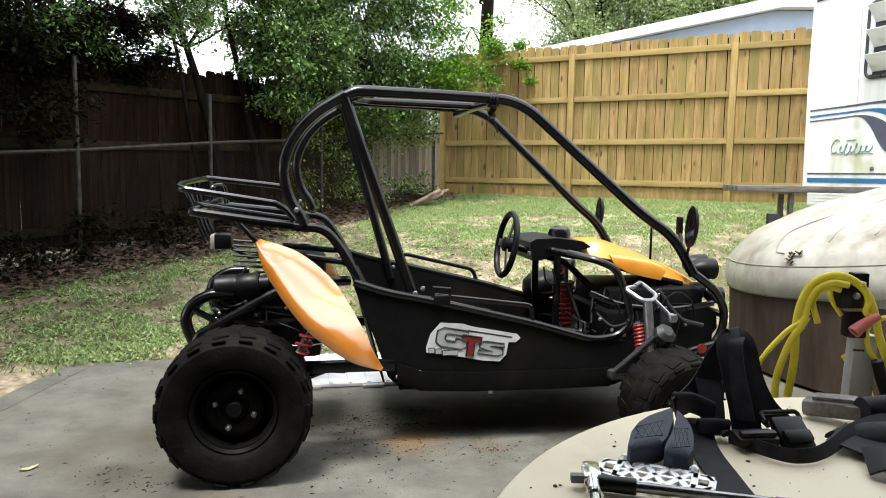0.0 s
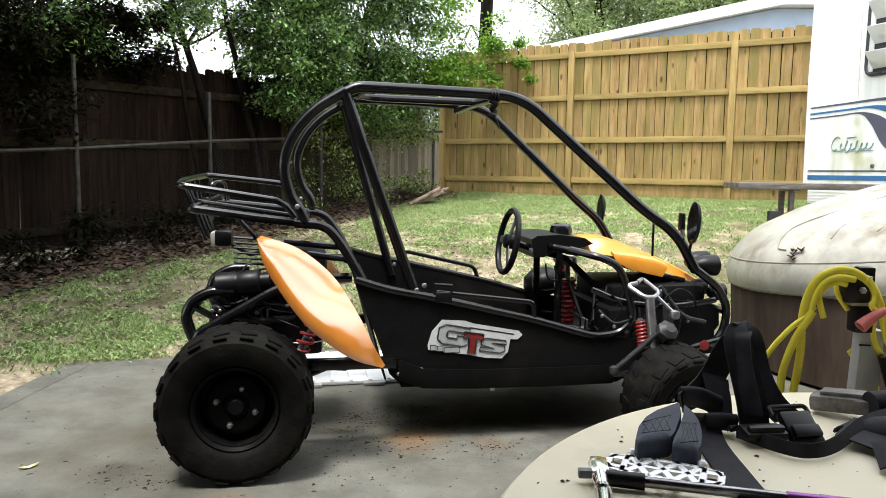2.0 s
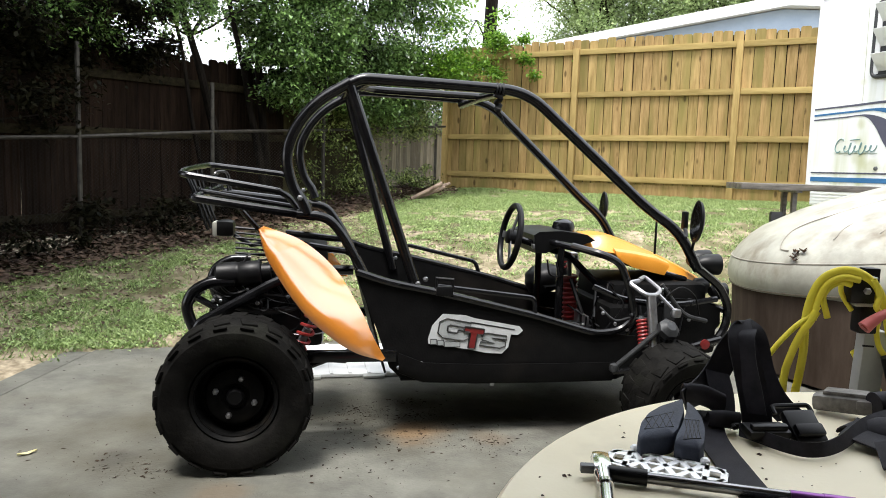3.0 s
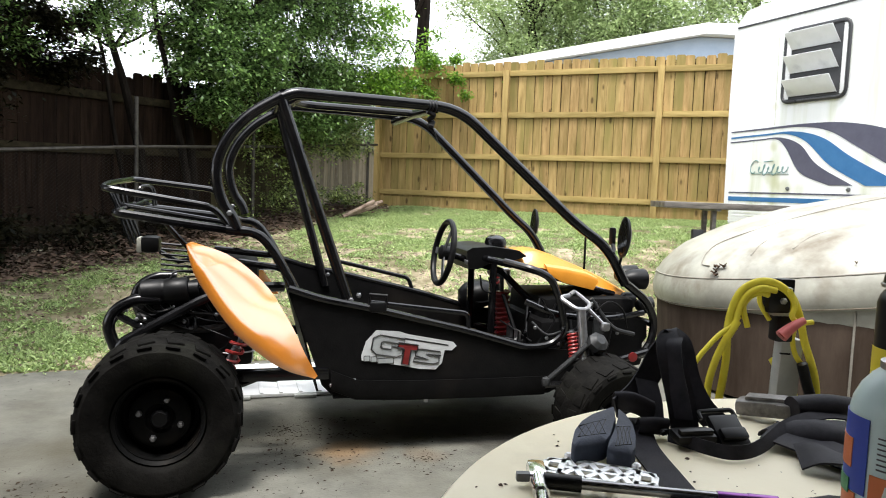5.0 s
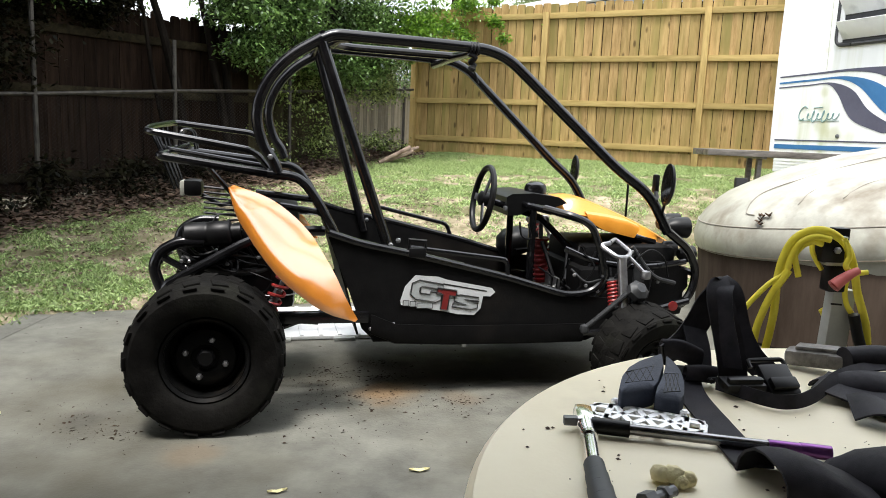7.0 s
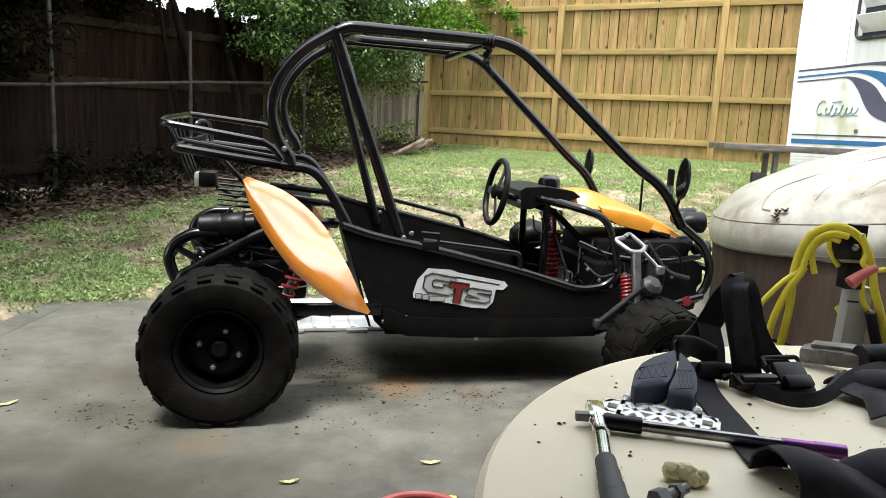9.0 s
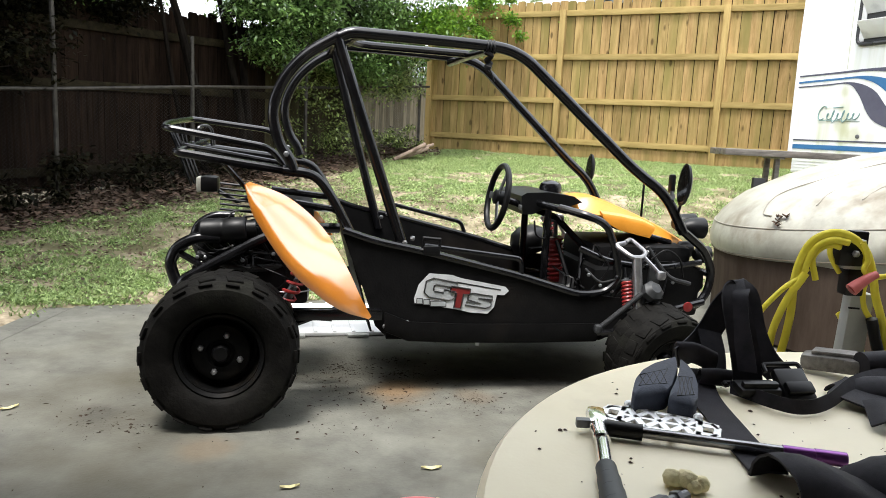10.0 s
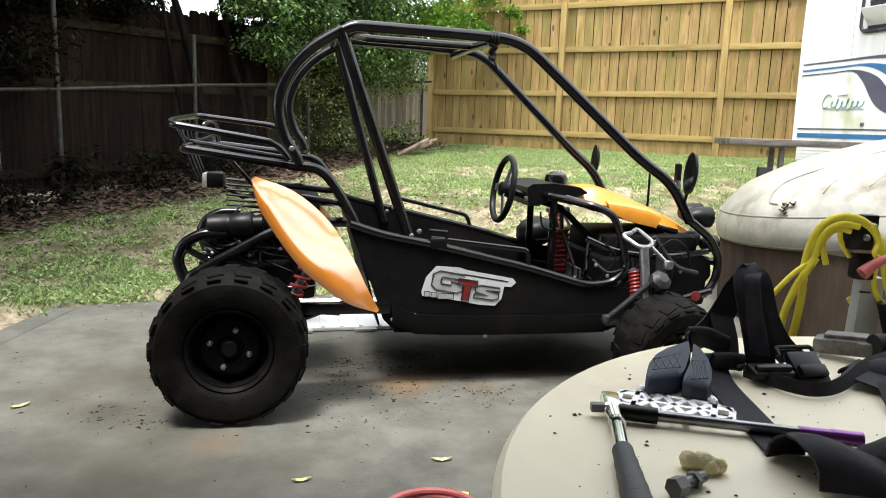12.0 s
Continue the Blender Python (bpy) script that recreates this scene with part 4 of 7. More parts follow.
    # --- rear swing arm, axle, dampers
    for y in both(0.33):
        part("swing_arm", Shape().box((0.62, 0.035, 0.045), (0.28, y, 0.335), Matrix.Identity(4), 0.006), T, base)
        part("arm_brace", Shape().tube([(0.02, y, 0.27), (0.20, y, 0.28), (0.46, y + 0.02, 0.37)], 0.011, 8, steps=4), T, base)
        s = y - 0.03 if y < MID else y + 0.03
        shock(base, (0.19, s, 0.33), (0.315, s, 0.60), 0.028, 7)
    part("axle", Shape().tube([(0, 0.10, 0.268), (0, 2 * MID - 0.10, 0.268)], 0.02, 12), STEEL, base)
    # --- engine and its cradle
    engine(base)
    # --- fenders
    fender(base)
    front(base)


def badge(base):
    """The sticker: pale blocks outlined in black, with a red one in the middle."""
    y = 0.335 - 0.0035
    root = Matrix.Translation((0, y, 0)) @ Matrix.Rotation(radians(90), 4, "X")
    plate = [(0.715, 0.398), (0.732, 0.455), (0.772, 0.500), (0.865, 0.494), (0.90, 0.482), (1.09, 0.447), (1.105, 0.430), (1.085, 0.412), (1.055, 0.414), (1.046, 0.362), (1.02, 0.335), (0.95, 0.340), (0.88, 0.355), (0.80, 0.368), (0.718, 0.380)]
    back = part("badge", Shape().prism(plate, 0.0, 0.0012, root), BADGE_PLATE, base, "white sticker with pale and red block shapes")

    def block(name, outline, x, z, wide, tall, mat, lift):
        pts = [(x + u * wide + 0.012 * w, z + w * tall - 0.16 * u * wide) for u, w in outline]
        part(name, Shape().prism(pts, lift - 0.001, lift, root), mat, back)
        edge = [root @ Vector((a, c, lift)) for a, c in pts]
        part("block_outline", Shape().tube(edge, 0.0030, 6, closed=True), BADGE_DARK, back)

    hook = [(1.0, 0.96), (0.2, 1.0), (0.0, 0.78), (0.0, 0.2), (0.18, 0.0), (0.84, 0.0), (1.0, 0.18), (1.0, 0.5), (0.62, 0.5), (0.62, 0.34), (0.32, 0.34), (0.28, 0.4), (0.28, 0.62), (0.34, 0.7), (1.0, 0.68)]
    wedge = [(0.0, 1.0), (1.0, 1.0), (1.0, 0.72), (0.68, 0.72), (0.68, 0.0), (0.32, 0.0), (0.32, 0.72), (0.0, 0.72)]
    slab_block = [(0.2, 1.0), (0.95, 1.0), (1.0, 0.72), (0.42, 0.68), (0.95, 0.58), (1.0, 0.2), (0.8, 0.0), (0.0, 0.0), (0.02, 0.28), (0.55, 0.32), (0.04, 0.44), (0.0, 0.84)]
    block("pale_block", hook, 0.752, 0.408, 0.125, 0.078, BADGE_GREY, 0.0026)
    block("pale_block", slab_block, 0.925, 0.372, 0.105, 0.052, BADGE_GREY, 0.0026)
    block("red_block", wedge, 0.852, 0.366, 0.080, 0.084, BADGE_RED, 0.0046)
    for x, w in ((0.728, 0.020), (0.756, 0.020), (0.784, 0.060)):
        part("badge_bar", Shape().box((w + 0.006, 0.024, 0.001), (x + w / 2, 0.388 - 0.14 * (x + w / 2 - 0.73), 0.0014), root), BADGE_DARK, back)
        part("badge_bar", Shape().box((w, 0.018, 0.001), (x + w / 2, 0.388 - 0.14 * (x + w / 2 - 0.73), 0.0024), root), BADGE_GREY, back)
    part("badge_line", Shape().prism([(0.885, 0.468), (1.07, 0.436), (1.07, 0.431), (0.885, 0.462)], 0.001, 0.002, root), BADGE_DARK, back)


def engine(base):
    T = BLACK_TUBE
    cradle = rounded([(0.42, 0.42, 0.66), (0.24, 0.41, 0.66), (0.115, 0.41, 0.612), (-0.185, 0.41, 0.440), (-0.15, 0.40, 0.35), (0.40, 0.42, 0.30)], 0.05)
    part("engine_cradle", Shape().tube(cradle, 0.0195, 10), T, base)
    cradle2 = [(p.x, 2 * MID - p.y, p.z) for p in cradle]
    part("engine_cradle", Shape().tube(cradle2, 0.0165, 10), T, base)
    for y in both(0.42):
        hoop = rounded([(-0.03, y, 0.612), (-0.125, y, 0.612), (-0.19, y, 0.575), (-0.216, y, 0.515), (-0.198, y, 0.455), (-0.16, y, 0.37)], 0.035)
        part("rear_bumper", Shape().tube(hoop, 0.0215, 12), T, base)
        part("bumper_brace", Shape().tube([(-0.195, y, 0.562), (-0.10, y, 0.505)], 0.0135, 8), T, base)
    part("bumper_tube", Shape().tube([(-0.214, 0.42, 0.52), (-0.214, 2 * MID - 0.42, 0.52)], 0.018, 10), T, base)
    eng = new("engine")
    eng.parent = base
    cyl = Shape()
    m = Matrix.Translation((-0.105, 0.45, 0.632)) @ Matrix.Rotation(radians(85), 4, "Y") @ Matrix.Rotation(radians(4), 4, "X")
    cyl.lathe([(0.0, 0.0), (0.040, 0.0), (0.048, 0.008), (0.048, 0.075), (0.0455, 0.08), (0.0455, 0.092), (0.048, 0.096), (0.048, 0.165), (0.044, 0.172), (0.034, 0.175), (0.034, 0.21), (0.0, 0.21)], 28, m)
    part("air_filter", cyl, BLACK_PLASTIC, eng, "black ribbed air filter canister")
    block = Shape().box((0.34, 0.26, 0.20), (0.14, 0.66, 0.42), bevel=0.03)
    part("crankcase", block, BLACK_PLASTIC, eng)
    for k in range(7):
        part("cooling_fin", Shape().box((0.14, 0.20, 0.006), (0.26, 0.66, 0.53 + 0.018 * k), bevel=0.002), BLACK_PLASTIC, eng)
    m = Matrix.Translation((0.16, 0.53, 0.46)) @ Matrix.Rotation(radians(90), 4, "X")
    part("clutch_cover", Shape().lathe([(0.095, -0.04), (0.095, 0.05), (0.085, 0.065), (0.06, 0.07), (0.055, 0.062), (0.02, 0.062), (0.0, 0.066)], 30, m), BLACK_PLASTIC, eng)
    m = Matrix.Translation((0.02, 0.53, 0.42)) @ Matrix.Rotation(radians(90), 4, "X")
    part("pulley_cover", Shape().lathe([(0.07, -0.04), (0.07, 0.04), (0.06, 0.055), (0.0, 0.055)], 26, m), BLACK_PLASTIC, eng)
    part("carburettor", Shape().box((0.07, 0.06, 0.06), (0.12, 0.47, 0.63), bevel=0.01).tube([(0.14, 0.46, 0.64), (0.18, 0.5, 0.62)], 0.022, 12), GREY_METAL, eng)
    muff = Matrix.Translation((-0.10, 0.80, 0.55)) @ Matrix.Rotation(radians(90), 4, "Y")
    part("muffler", Shape().lathe([(0.0, 0), (0.045, 0), (0.05, 0.01), (0.05, 0.25), (0.03, 0.28), (0.0, 0.28)], 24, muff), BLACK_TUBE, eng)
    part("engine_shroud", Shape().box((0.15, 0.30, 0.20), (0.25, 0.66, 0.655), None, 0.03), BLACK_PANEL, eng, "grimy black engine shroud")
    clamp = Matrix.Translation((0.055, 0.455, 0.645)) @ Matrix.Rotation(radians(85), 4, "Y")
    part("hose_clamp", Shape().lathe([(0.0495, 0.0), (0.0515, 0.002), (0.0515, 0.010), (0.0495, 0.012)], 28, clamp, closed=True), LINK_GREY, eng)
    part("inlet_duct", Shape().tube([(0.10, 0.46, 0.648), (0.16, 0.48, 0.640), (0.21, 0.53, 0.625)], 0.034, 14, steps=5), BLACK_PLASTIC, eng)
    bolt(eng, (0.150, 0.40, 0.638), r=0.016, mat=STEEL)
    for dx, dz, mat in ((0.035, -0.045, GREY_METAL), (0.060, -0.070, STEEL), (0.018, -0.085, GREY_METAL), (-0.30, -0.065, STEEL), (-0.265, -0.10, GREY_METAL)):
        bolt(eng, (0.150 + dx, 0.42, 0.638 + dz), r=0.008, mat=mat)
    rng = random.Random(21)
    for k in range(16):
        x, z = rng.uniform(-0.15, 0.10), rng.uniform(0.46, 0.66)
        pts = [(x, 0.44 + rng.uniform(0, 0.08), z), (x + rng.uniform(0.03, 0.12), 0.42, z + rng.uniform(-0.06, 0.06)), (x + rng.uniform(0.1, 0.25), 0.46, z + rng.uniform(-0.1, 0.06))]
        part("hose", Shape().tube(pts, rng.choice((0.003, 0.004, 0.006)), 6, steps=6), BLACK_PLASTIC, eng)
    for k in range(9):
        at = (rng.uniform(-0.18, 0.12), 0.425, rng.uniform(0.44, 0.62))
        bolt(eng, at, r=rng.uniform(0.006, 0.010), mat=rng.choice((STEEL, GREY_METAL)))
    part("gearcase", Shape().box((0.26, 0.12, 0.16), (0.0, 0.56, 0.53), None, 0.025).box((0.20, 0.10, 0.10), (0.20, 0.54, 0.57), None, 0.02), BLACK_PANEL, eng, "grimy black gearcase")
    part("exhaust_pipe", Shape().tube([(0.26, 0.50, 0.52), (0.14, 0.46, 0.49), (0.0, 0.45, 0.50), (-0.12, 0.48, 0.54)], 0.014, 10, steps=6), LINK_GREY, eng, "sooty exhaust pipe")
    for x, z, s in ((0.05, 0.565, 0.03), (0.165, 0.60, 0.034), (-0.05, 0.575, 0.026), (0.23, 0.545, 0.03), (0.10, 0.52, 0.024)):
        part("bracket", Shape().box((s, 0.01, s * 0.7), (x, 0.475, z), None, 0.003), rng.choice((LINK_GREY, GREY_METAL)), eng)
    wire = [(0.0, 0.43, 0.69), (0.02, 0.44, 0.715), (0.08, 0.45, 0.715), (0.11, 0.46, 0.69), (0.06, 0.47, 0.67)]
    part("cable", Shape().tube(wire, 0.004, 6, steps=6), BLACK_PLASTIC, eng)
    part("brake_cable", Shape().tube([(0.0, 0.35, 0.47), (0.12, 0.33, 0.44), (0.24, 0.33, 0.42), (0.4, 0.36, 0.44)], 0.003, 6, steps=6), STEEL, eng)


def fender(base):
    """Orange rear mudguards: a swept strip with a rolled rim, flat above and folded steeper below."""
    # stations down the strip: x, y, z of the outer rim and of the inner edge
    rim = [(0.083, 0.050, 0.851), (0.105, 0.050, 0.776), (0.138, 0.050, 0.715), (0.189, 0.050, 0.635), (0.246, 0.055, 0.560), (0.304, 0.070, 0.503), (0.416, 0.105, 0.413), (0.521, 0.175, 0.356)]
    hem = [(0.093, 0.120, 0.853), (0.203, 0.200, 0.806), (0.284, 0.240, 0.747), (0.352, 0.250, 0.677), (0.392, 0.205, 0.621), (0.441, 0.165, 0.539), (0.485, 0.160, 0.446), (0.531, 0.190, 0.361)]
    outer, inner = curve_points(rim, 12), curve_points(hem, 12)
    n = len(outer)
    for near in (True, False):
        rows = []
        for i, (o, q) in enumerate(zip(outer, inner)):
            t = i / (n - 1)
            narrow = min(1.0, 5 * t) * min(1.0, (q - o).length / 0.13) ** 2
            lip = o + Vector((0.016, 0.006, 0.017)) * narrow
            row = [o - Vector((0, -0.004, 0.012)) * narrow, o, lip]
            for k in range(1, 9):
                f = k / 8
                row.append(lip.lerp(q, f) + 0.006 * math.sin(math.pi * f) * narrow * Vector((0.4, -0.6, 0.6)))
            rows.append([tuple(p) for p in row])
        facing = Vector((0.45, -0.8, 0.4))
        if not near:
            # the far one is set lower behind the frame tubes
            rows = [[(x + 0.005, 2 * MID - y, z - 0.055) for x, y, z in row] for row in rows][20:60]
            facing.y = 0.8
        part("rear_fender", Shape().sheet(rows, 0.005, facing), ORANGE, base, "glossy orange plastic rear fender", 50)


def front(base):
    T = BLACK_TUBE
    # hood
    crest = curve_points([(1.47, 0, 0.792), (1.56, 0, 0.800), (1.64, 0, 0.783), (1.75, 0, 0.744), (1.88, 0, 0.694), (2.0, 0, 0.640), (2.12, 0, 0.575)], 3)
    rows = []
    for i, c in enumerate(crest):
        t = i / (len(crest) - 1)
        half = 0.13 + 0.075 * math.sin(math.pi * min(1.0, 1.25 * t)) - 0.035 * t ** 3
        row = []
        for k in range(11):
            f = -1 + k / 5
            drop = 0.055 * abs(f) ** 2.4 + (0.022 if abs(f) > 0.75 else 0.0)
            row.append((c.x - 0.03 * abs(f) * t, MID + f * half, c.z - drop + (0.008 if abs(abs(f) - 0.6) < 0.05 else 0)))
        rows.append(row)
    part("hood", Shape().sheet(rows, 0.006, Vector((0, 0, 1))), HOOD_ORANGE, base, "golden orange plastic front hood", 40)
    for y, k in ((0.555, 1), (2 * MID - 0.555, -1)):
        top = [(1.585, 0.724), (1.68, 0.712), (1.78, 0.694), (1.842, 0.670)]
        low = [(1.600, 0.694), (1.672, 0.660), (1.756, 0.640), (1.822, 0.626)]
        rows = [[(x, y + 0.035 * k, z + 0.016) for x, z in top], [(x, y + 0.006 * k, z + 0.006) for x, z in top], [(x, y, z - 0.006) for x, z in top], [(x, y + 0.004 * k, z) for x, z in low]]
        part("hood_side", Shape().sheet(rows, 0.006, Vector((0, -k, 0.3))), HOOD_ORANGE, base, "orange flared side of the hood", 40)
    # black blocks and sides added in the open nose to stand in for its shade
    shade_block = Shape().box((0.46, 0.46, 0.20), (1.80, MID, 0.495), Matrix.Identity(4), 0.04).box((0.52, 0.58, 0.22), (1.79, MID, 0.39), None, 0.03)
    part("nose_shade_block", shade_block, BLACK_PANEL, base)
    for y in both(0.475):
        part("nose_shade_side", Shape().prism([(1.62, 0.545), (1.95, 0.53), (2.055, 0.49), (2.06, 0.42), (2.0, 0.345), (1.62, 0.30)], -0.006, 0.006, Matrix.Translation((0, y, 0)) @ Matrix.Rotation(radians(90), 4, "X")), BLACK_PANEL, base)
    # dashboard box
    dash = new("dashboard")
    dash.parent = base
    part("dash_box", Shape().prism([(1.215, 0.795), (1.24, 0.81), (1.34, 0.815), (1.46, 0.80), (1.50, 0.775), (1.44, 0.755), (1.34, 0.748), (1.27, 0.715), (1.225, 0.715)], -0.17, 0.17, Matrix.Translation((0, MID, 0)) @ Matrix.Rotation(radians(90), 4, "X")), BLACK_PLASTIC, dash, "black dashboard box with switches")
    part("speedometer", Shape().lathe([(0.05, 0), (0.052, 0.03), (0.045, 0.05), (0.025, 0.062), (0, 0.064)], 24, pose(1.40, MID - 0.02, 0.795)), BLACK_TUBE, dash, "round glossy black gauge pod")
    for k in range(5):
        part("switch", Shape().box((0.012, 0.026, 0.02), (1.215, MID - 0.16 + 0.05 * k, 0.745 + 0.004 * k), pose(0, 0, 0), 0.003), GREY_METAL, dash)
    part("key_loop", Shape().tube([(1.25, 0.50, 0.70), (1.26, 0.49, 0.64), (1.30, 0.49, 0.63), (1.29, 0.50, 0.69)], 0.004, 6, steps=5), BLACK_PLASTIC, dash)
    # steering wheel
    st = new("steering_wheel")
    st.parent = base
    m = Matrix.Translation((1.115, 0.62, 0.785)) @ Matrix.Rotation(radians(-80), 4, "Y")
    ring = [m @ Vector((0.138 * math.cos(a), 0.138 * math.sin(a), 0)) for a in [2 * math.pi * k / 40 for k in range(40)]]
    part("wheel_rim", Shape().tube(ring, 0.0135, 10, closed=True), BLACK_PLASTIC, st, "black foam-covered rim")
    for a in (90, 210, 330):
        part("spoke", Shape().box((0.125, 0.03, 0.005), (0.065, 0, 0), m @ Matrix.Rotation(radians(a), 4, "Z"), 0.002), GREY_METAL, st, "dull metal spoke")
    part("hub", Shape().lathe([(0.032, -0.03), (0.032, 0.012), (0.02, 0.02), (0, 0.02)], 18, m), BLACK_PLASTIC, st)
    part("column", Shape().tube([(1.125, 0.62, 0.785), (1.40, 0.64, 0.70), (1.62, 0.66, 0.50)], 0.015, 10), BLACK_TUBE, st)
    # knee hoop, uprights, shock towers
    part("knee_hoop", Shape().tube(rounded([(1.36, 0.42, 0.755), (1.30, 0.55, 0.765), (1.30, 2 * MID - 0.55, 0.765), (1.36, 2 * MID - 0.42, 0.755)], 0.05), 0.0155, 10), T, base)
    for y in both(0.60):
        part("front_upright", Shape().tube([(1.345, y, 0.24), (1.345, y, 0.50), (1.345, y, 0.74)], 0.0165, 10), T, base)
        part("frame_tube", Shape().tube(rounded([(1.36, y, 0.40), (1.62, y, 0.36), (2.02, y + (0.05 if y < MID else -0.05), 0.38)], 0.05), 0.0155, 10), T, base)
        part("hood_stay", Shape().tube([(1.42, y, 0.74), (1.72, y, 0.66), (1.95, y, 0.60)], 0.014, 8), T, base)
    shock(base, (1.464, MID, 0.36), (1.443, MID, 0.70), 0.034, 9, canister=True)
    shock(base, (1.592, 0.25, 0.375), (1.588, 0.28, 0.50), 0.0165, 7)
    part("strut_tube", Shape().tube([(1.622, 0.215, 0.38), (1.611, 0.25, 0.59)], 0.0195, 16), STEEL, base, "dull steel strut tube")
    shock(base, (1.62, 2 * MID - 0.22, 0.36), (1.56, 2 * MID - 0.36, 0.66), 0.028, 8)
    for y, k in ((0.33, 1), (2 * MID - 0.33, -1)):
        arm = Shape().tube([(1.50, y, 0.25), (1.64, y - 0.12 * k, 0.30), (1.665, y - 0.16 * k, 0.25)], 0.0135, 8).tube([(1.80, y + 0.05 * k, 0.27), (1.665, y - 0.12 * k, 0.26)], 0.0135, 8)
        part("suspension_arm", arm, T, base)
        part("trailing_link", Shape().tube([(1.468, y - 0.09 * k, 0.296), (1.55, y - 0.11 * k, 0.375), (1.625, y - 0.13 * k, 0.452)], 0.0115, 10).lathe([(0, -0.022), (0.017, -0.014), (0.02, 0), (0.017, 0.014), (0, 0.022)], 12, Matrix.Translation((1.466, y - 0.09 * k, 0.294))), LINK_GREY, base, "scuffed dark grey link rod")
        kn = Shape().lathe([(0.0, -0.02), (0.04, -0.02), (0.046, -0.005), (0.044, 0.012), (0.022, 0.03), (0.0, 0.032)], 7, Matrix.Translation((1.663, y - 0.14 * k, 0.462)) @ pose(0, 0, 0, 48 * k, 12, 0)).tube([(1.66, y - 0.10 * k, 0.34), (1.662, y - 0.13 * k, 0.45)], 0.019, 12)
        part("steering_knuckle", kn, LINK_GREY, base, "grey cast steering knuckle")
        part("tie_rod", Shape().tube([(1.65, y - 0.06 * k, 0.592), (1.708, y - 0.11 * k, 0.525)], 0.0085, 8).lathe([(0, -0.02), (0.018, -0.015), (0.022, 0), (0.018, 0.015), (0, 0.02)], 14, Matrix.Translation((1.709, y - 0.11 * k, 0.522))), STEEL, base, "bright tie rod with ball joint")
        cal = Shape().tube(rounded([(1.58, y - 0.03 * k, 0.64), (1.535, y - 0.03 * k, 0.633), (1.585, y - 0.09 * k, 0.592), (1.64, y - 0.07 * k, 0.588), (1.668, y - 0.05 * k, 0.605), (1.63, y + 0.03 * k, 0.649), (1.585, y - 0.02 * k, 0.642)], 0.02), 0.0095, 8)
        part("brake_caliper", cal, STEEL, base, "bright alloy bracket")
    part("wheel_guard", Shape().lathe([(0.0, 0.075), (0.05, 0.068), (0.085, 0.045), (0.10, 0.0), (0.09, -0.05), (0.0, -0.06)], 24, Matrix.Translation((1.435, 1.10, 0.525)) @ Matrix.Rotation(radians(-18), 4, "Y") @ Matrix.Diagonal((1.0, 1.1, 1.0, 1.0))), BLACK_PLASTIC, base, "black rounded inner wheel guard", 60)
    part("footwell", Shape().sheet([[(1.40, y, 0.50), (1.60, y, 0.52), (1.66, y, 0.30)] for y in (0.95, 1.05, 1.15)], 0.008), BLACK_PANEL, base)
    # front bumper, headlights
    bump = rounded([(1.86, 0.38, 0.70), (2.02, 0.43, 0.60), (2.09, 0.46, 0.50), (2.08, 0.46, 0.40), (2.02, 0.45, 0.33), (2.02, 2 * MID - 0.45, 0.33), (2.08, 2 * MID - 0.46, 0.40), (2.09, 2 * MID - 0.46, 0.50), (2.02, 2 * MID - 0.43, 0.60), (1.86, 2 * MID - 0.38, 0.70)], 0.05)
    part("front_bumper", Shape().tube(bump, 0.0185, 10), T, base)
    part("bumper_tube", Shape().tube([(2.085, 0.46, 0.48), (2.085, 2 * MID - 0.46, 0.48)], 0.016, 10), T, base)
    part("nose_panel", Shape().box((0.02, 0.40, 0.18), (1.99, MID, 0.45), pose(0, 0, 0), 0.006), BLACK_PANEL, base)
    for y in (0.50, 0.66):
        m = Matrix.Translation((1.945 + 0.3 * (y - 0.5), y, 0.685)) @ Matrix.Rotation(radians(90), 4, "Y")
        lamp = part("headlight", Shape().lathe([(0.0, 0.0), (0.025, 0.0), (0.038, 0.02), (0.046, 0.05), (0.048, 0.10), (0.044, 0.102)], 26, m), BLACK_PLASTIC, base, "round black headlight bucket")
        part("lens", Shape().lathe([(0.045, 0.098), (0.035, 0.106), (0.0, 0.11)], 26, m), LENS, lamp)
        m2 = Matrix.Translation((2.03, y + 0.02, 0.56)) @ Matrix.Rotation(radians(90), 4, "Y")
        part("indicator", Shape().lathe([(0.0, 0.0), (0.02, 0.0), (0.036, 0.02), (0.040, 0.07), (0.0, 0.08)], 22, m2), BLACK_PLASTIC, base)
    part("reflector", Shape().lathe([(0.021, 0), (0.021, 0.008), (0, 0.01)], 20, Matrix.Translation((1.918, 0.345, 0.36)) @ Matrix.Rotation(radians(90), 4, "X")), BADGE_RED, base, "round red reflector")
    # mirrors on the front tubes
    for y, k in ((0.27, 1), (2 * MID - 0.27, -1)):
        mr = new("mirror")
        mr.parent = base
        m = Matrix.Translation((1.80, y, 0.89)) @ Matrix.Rotation(radians(-6), 4, "Z") @ Matrix.Rotation(radians(-86), 4, "Y")
        part("mirror_shell", Shape().lathe([(0.0, -0.022), (0.04, -0.02), (0.062, -0.008), (0.066, 0.004), (0.060, 0.004), (0.0, 0.004)], 28, m @ Matrix.Diagonal((1.32, 0.80, 1, 1))), BLACK_PLASTIC, mr, "oval black mirror shell")
        part("mirror_glass", Shape().lathe([(0.058, 0.0055), (0.0, 0.0055)], 28, m @ Matrix.Diagonal((1.32, 0.80, 1, 1))), CHROME, mr, "mirror glass")
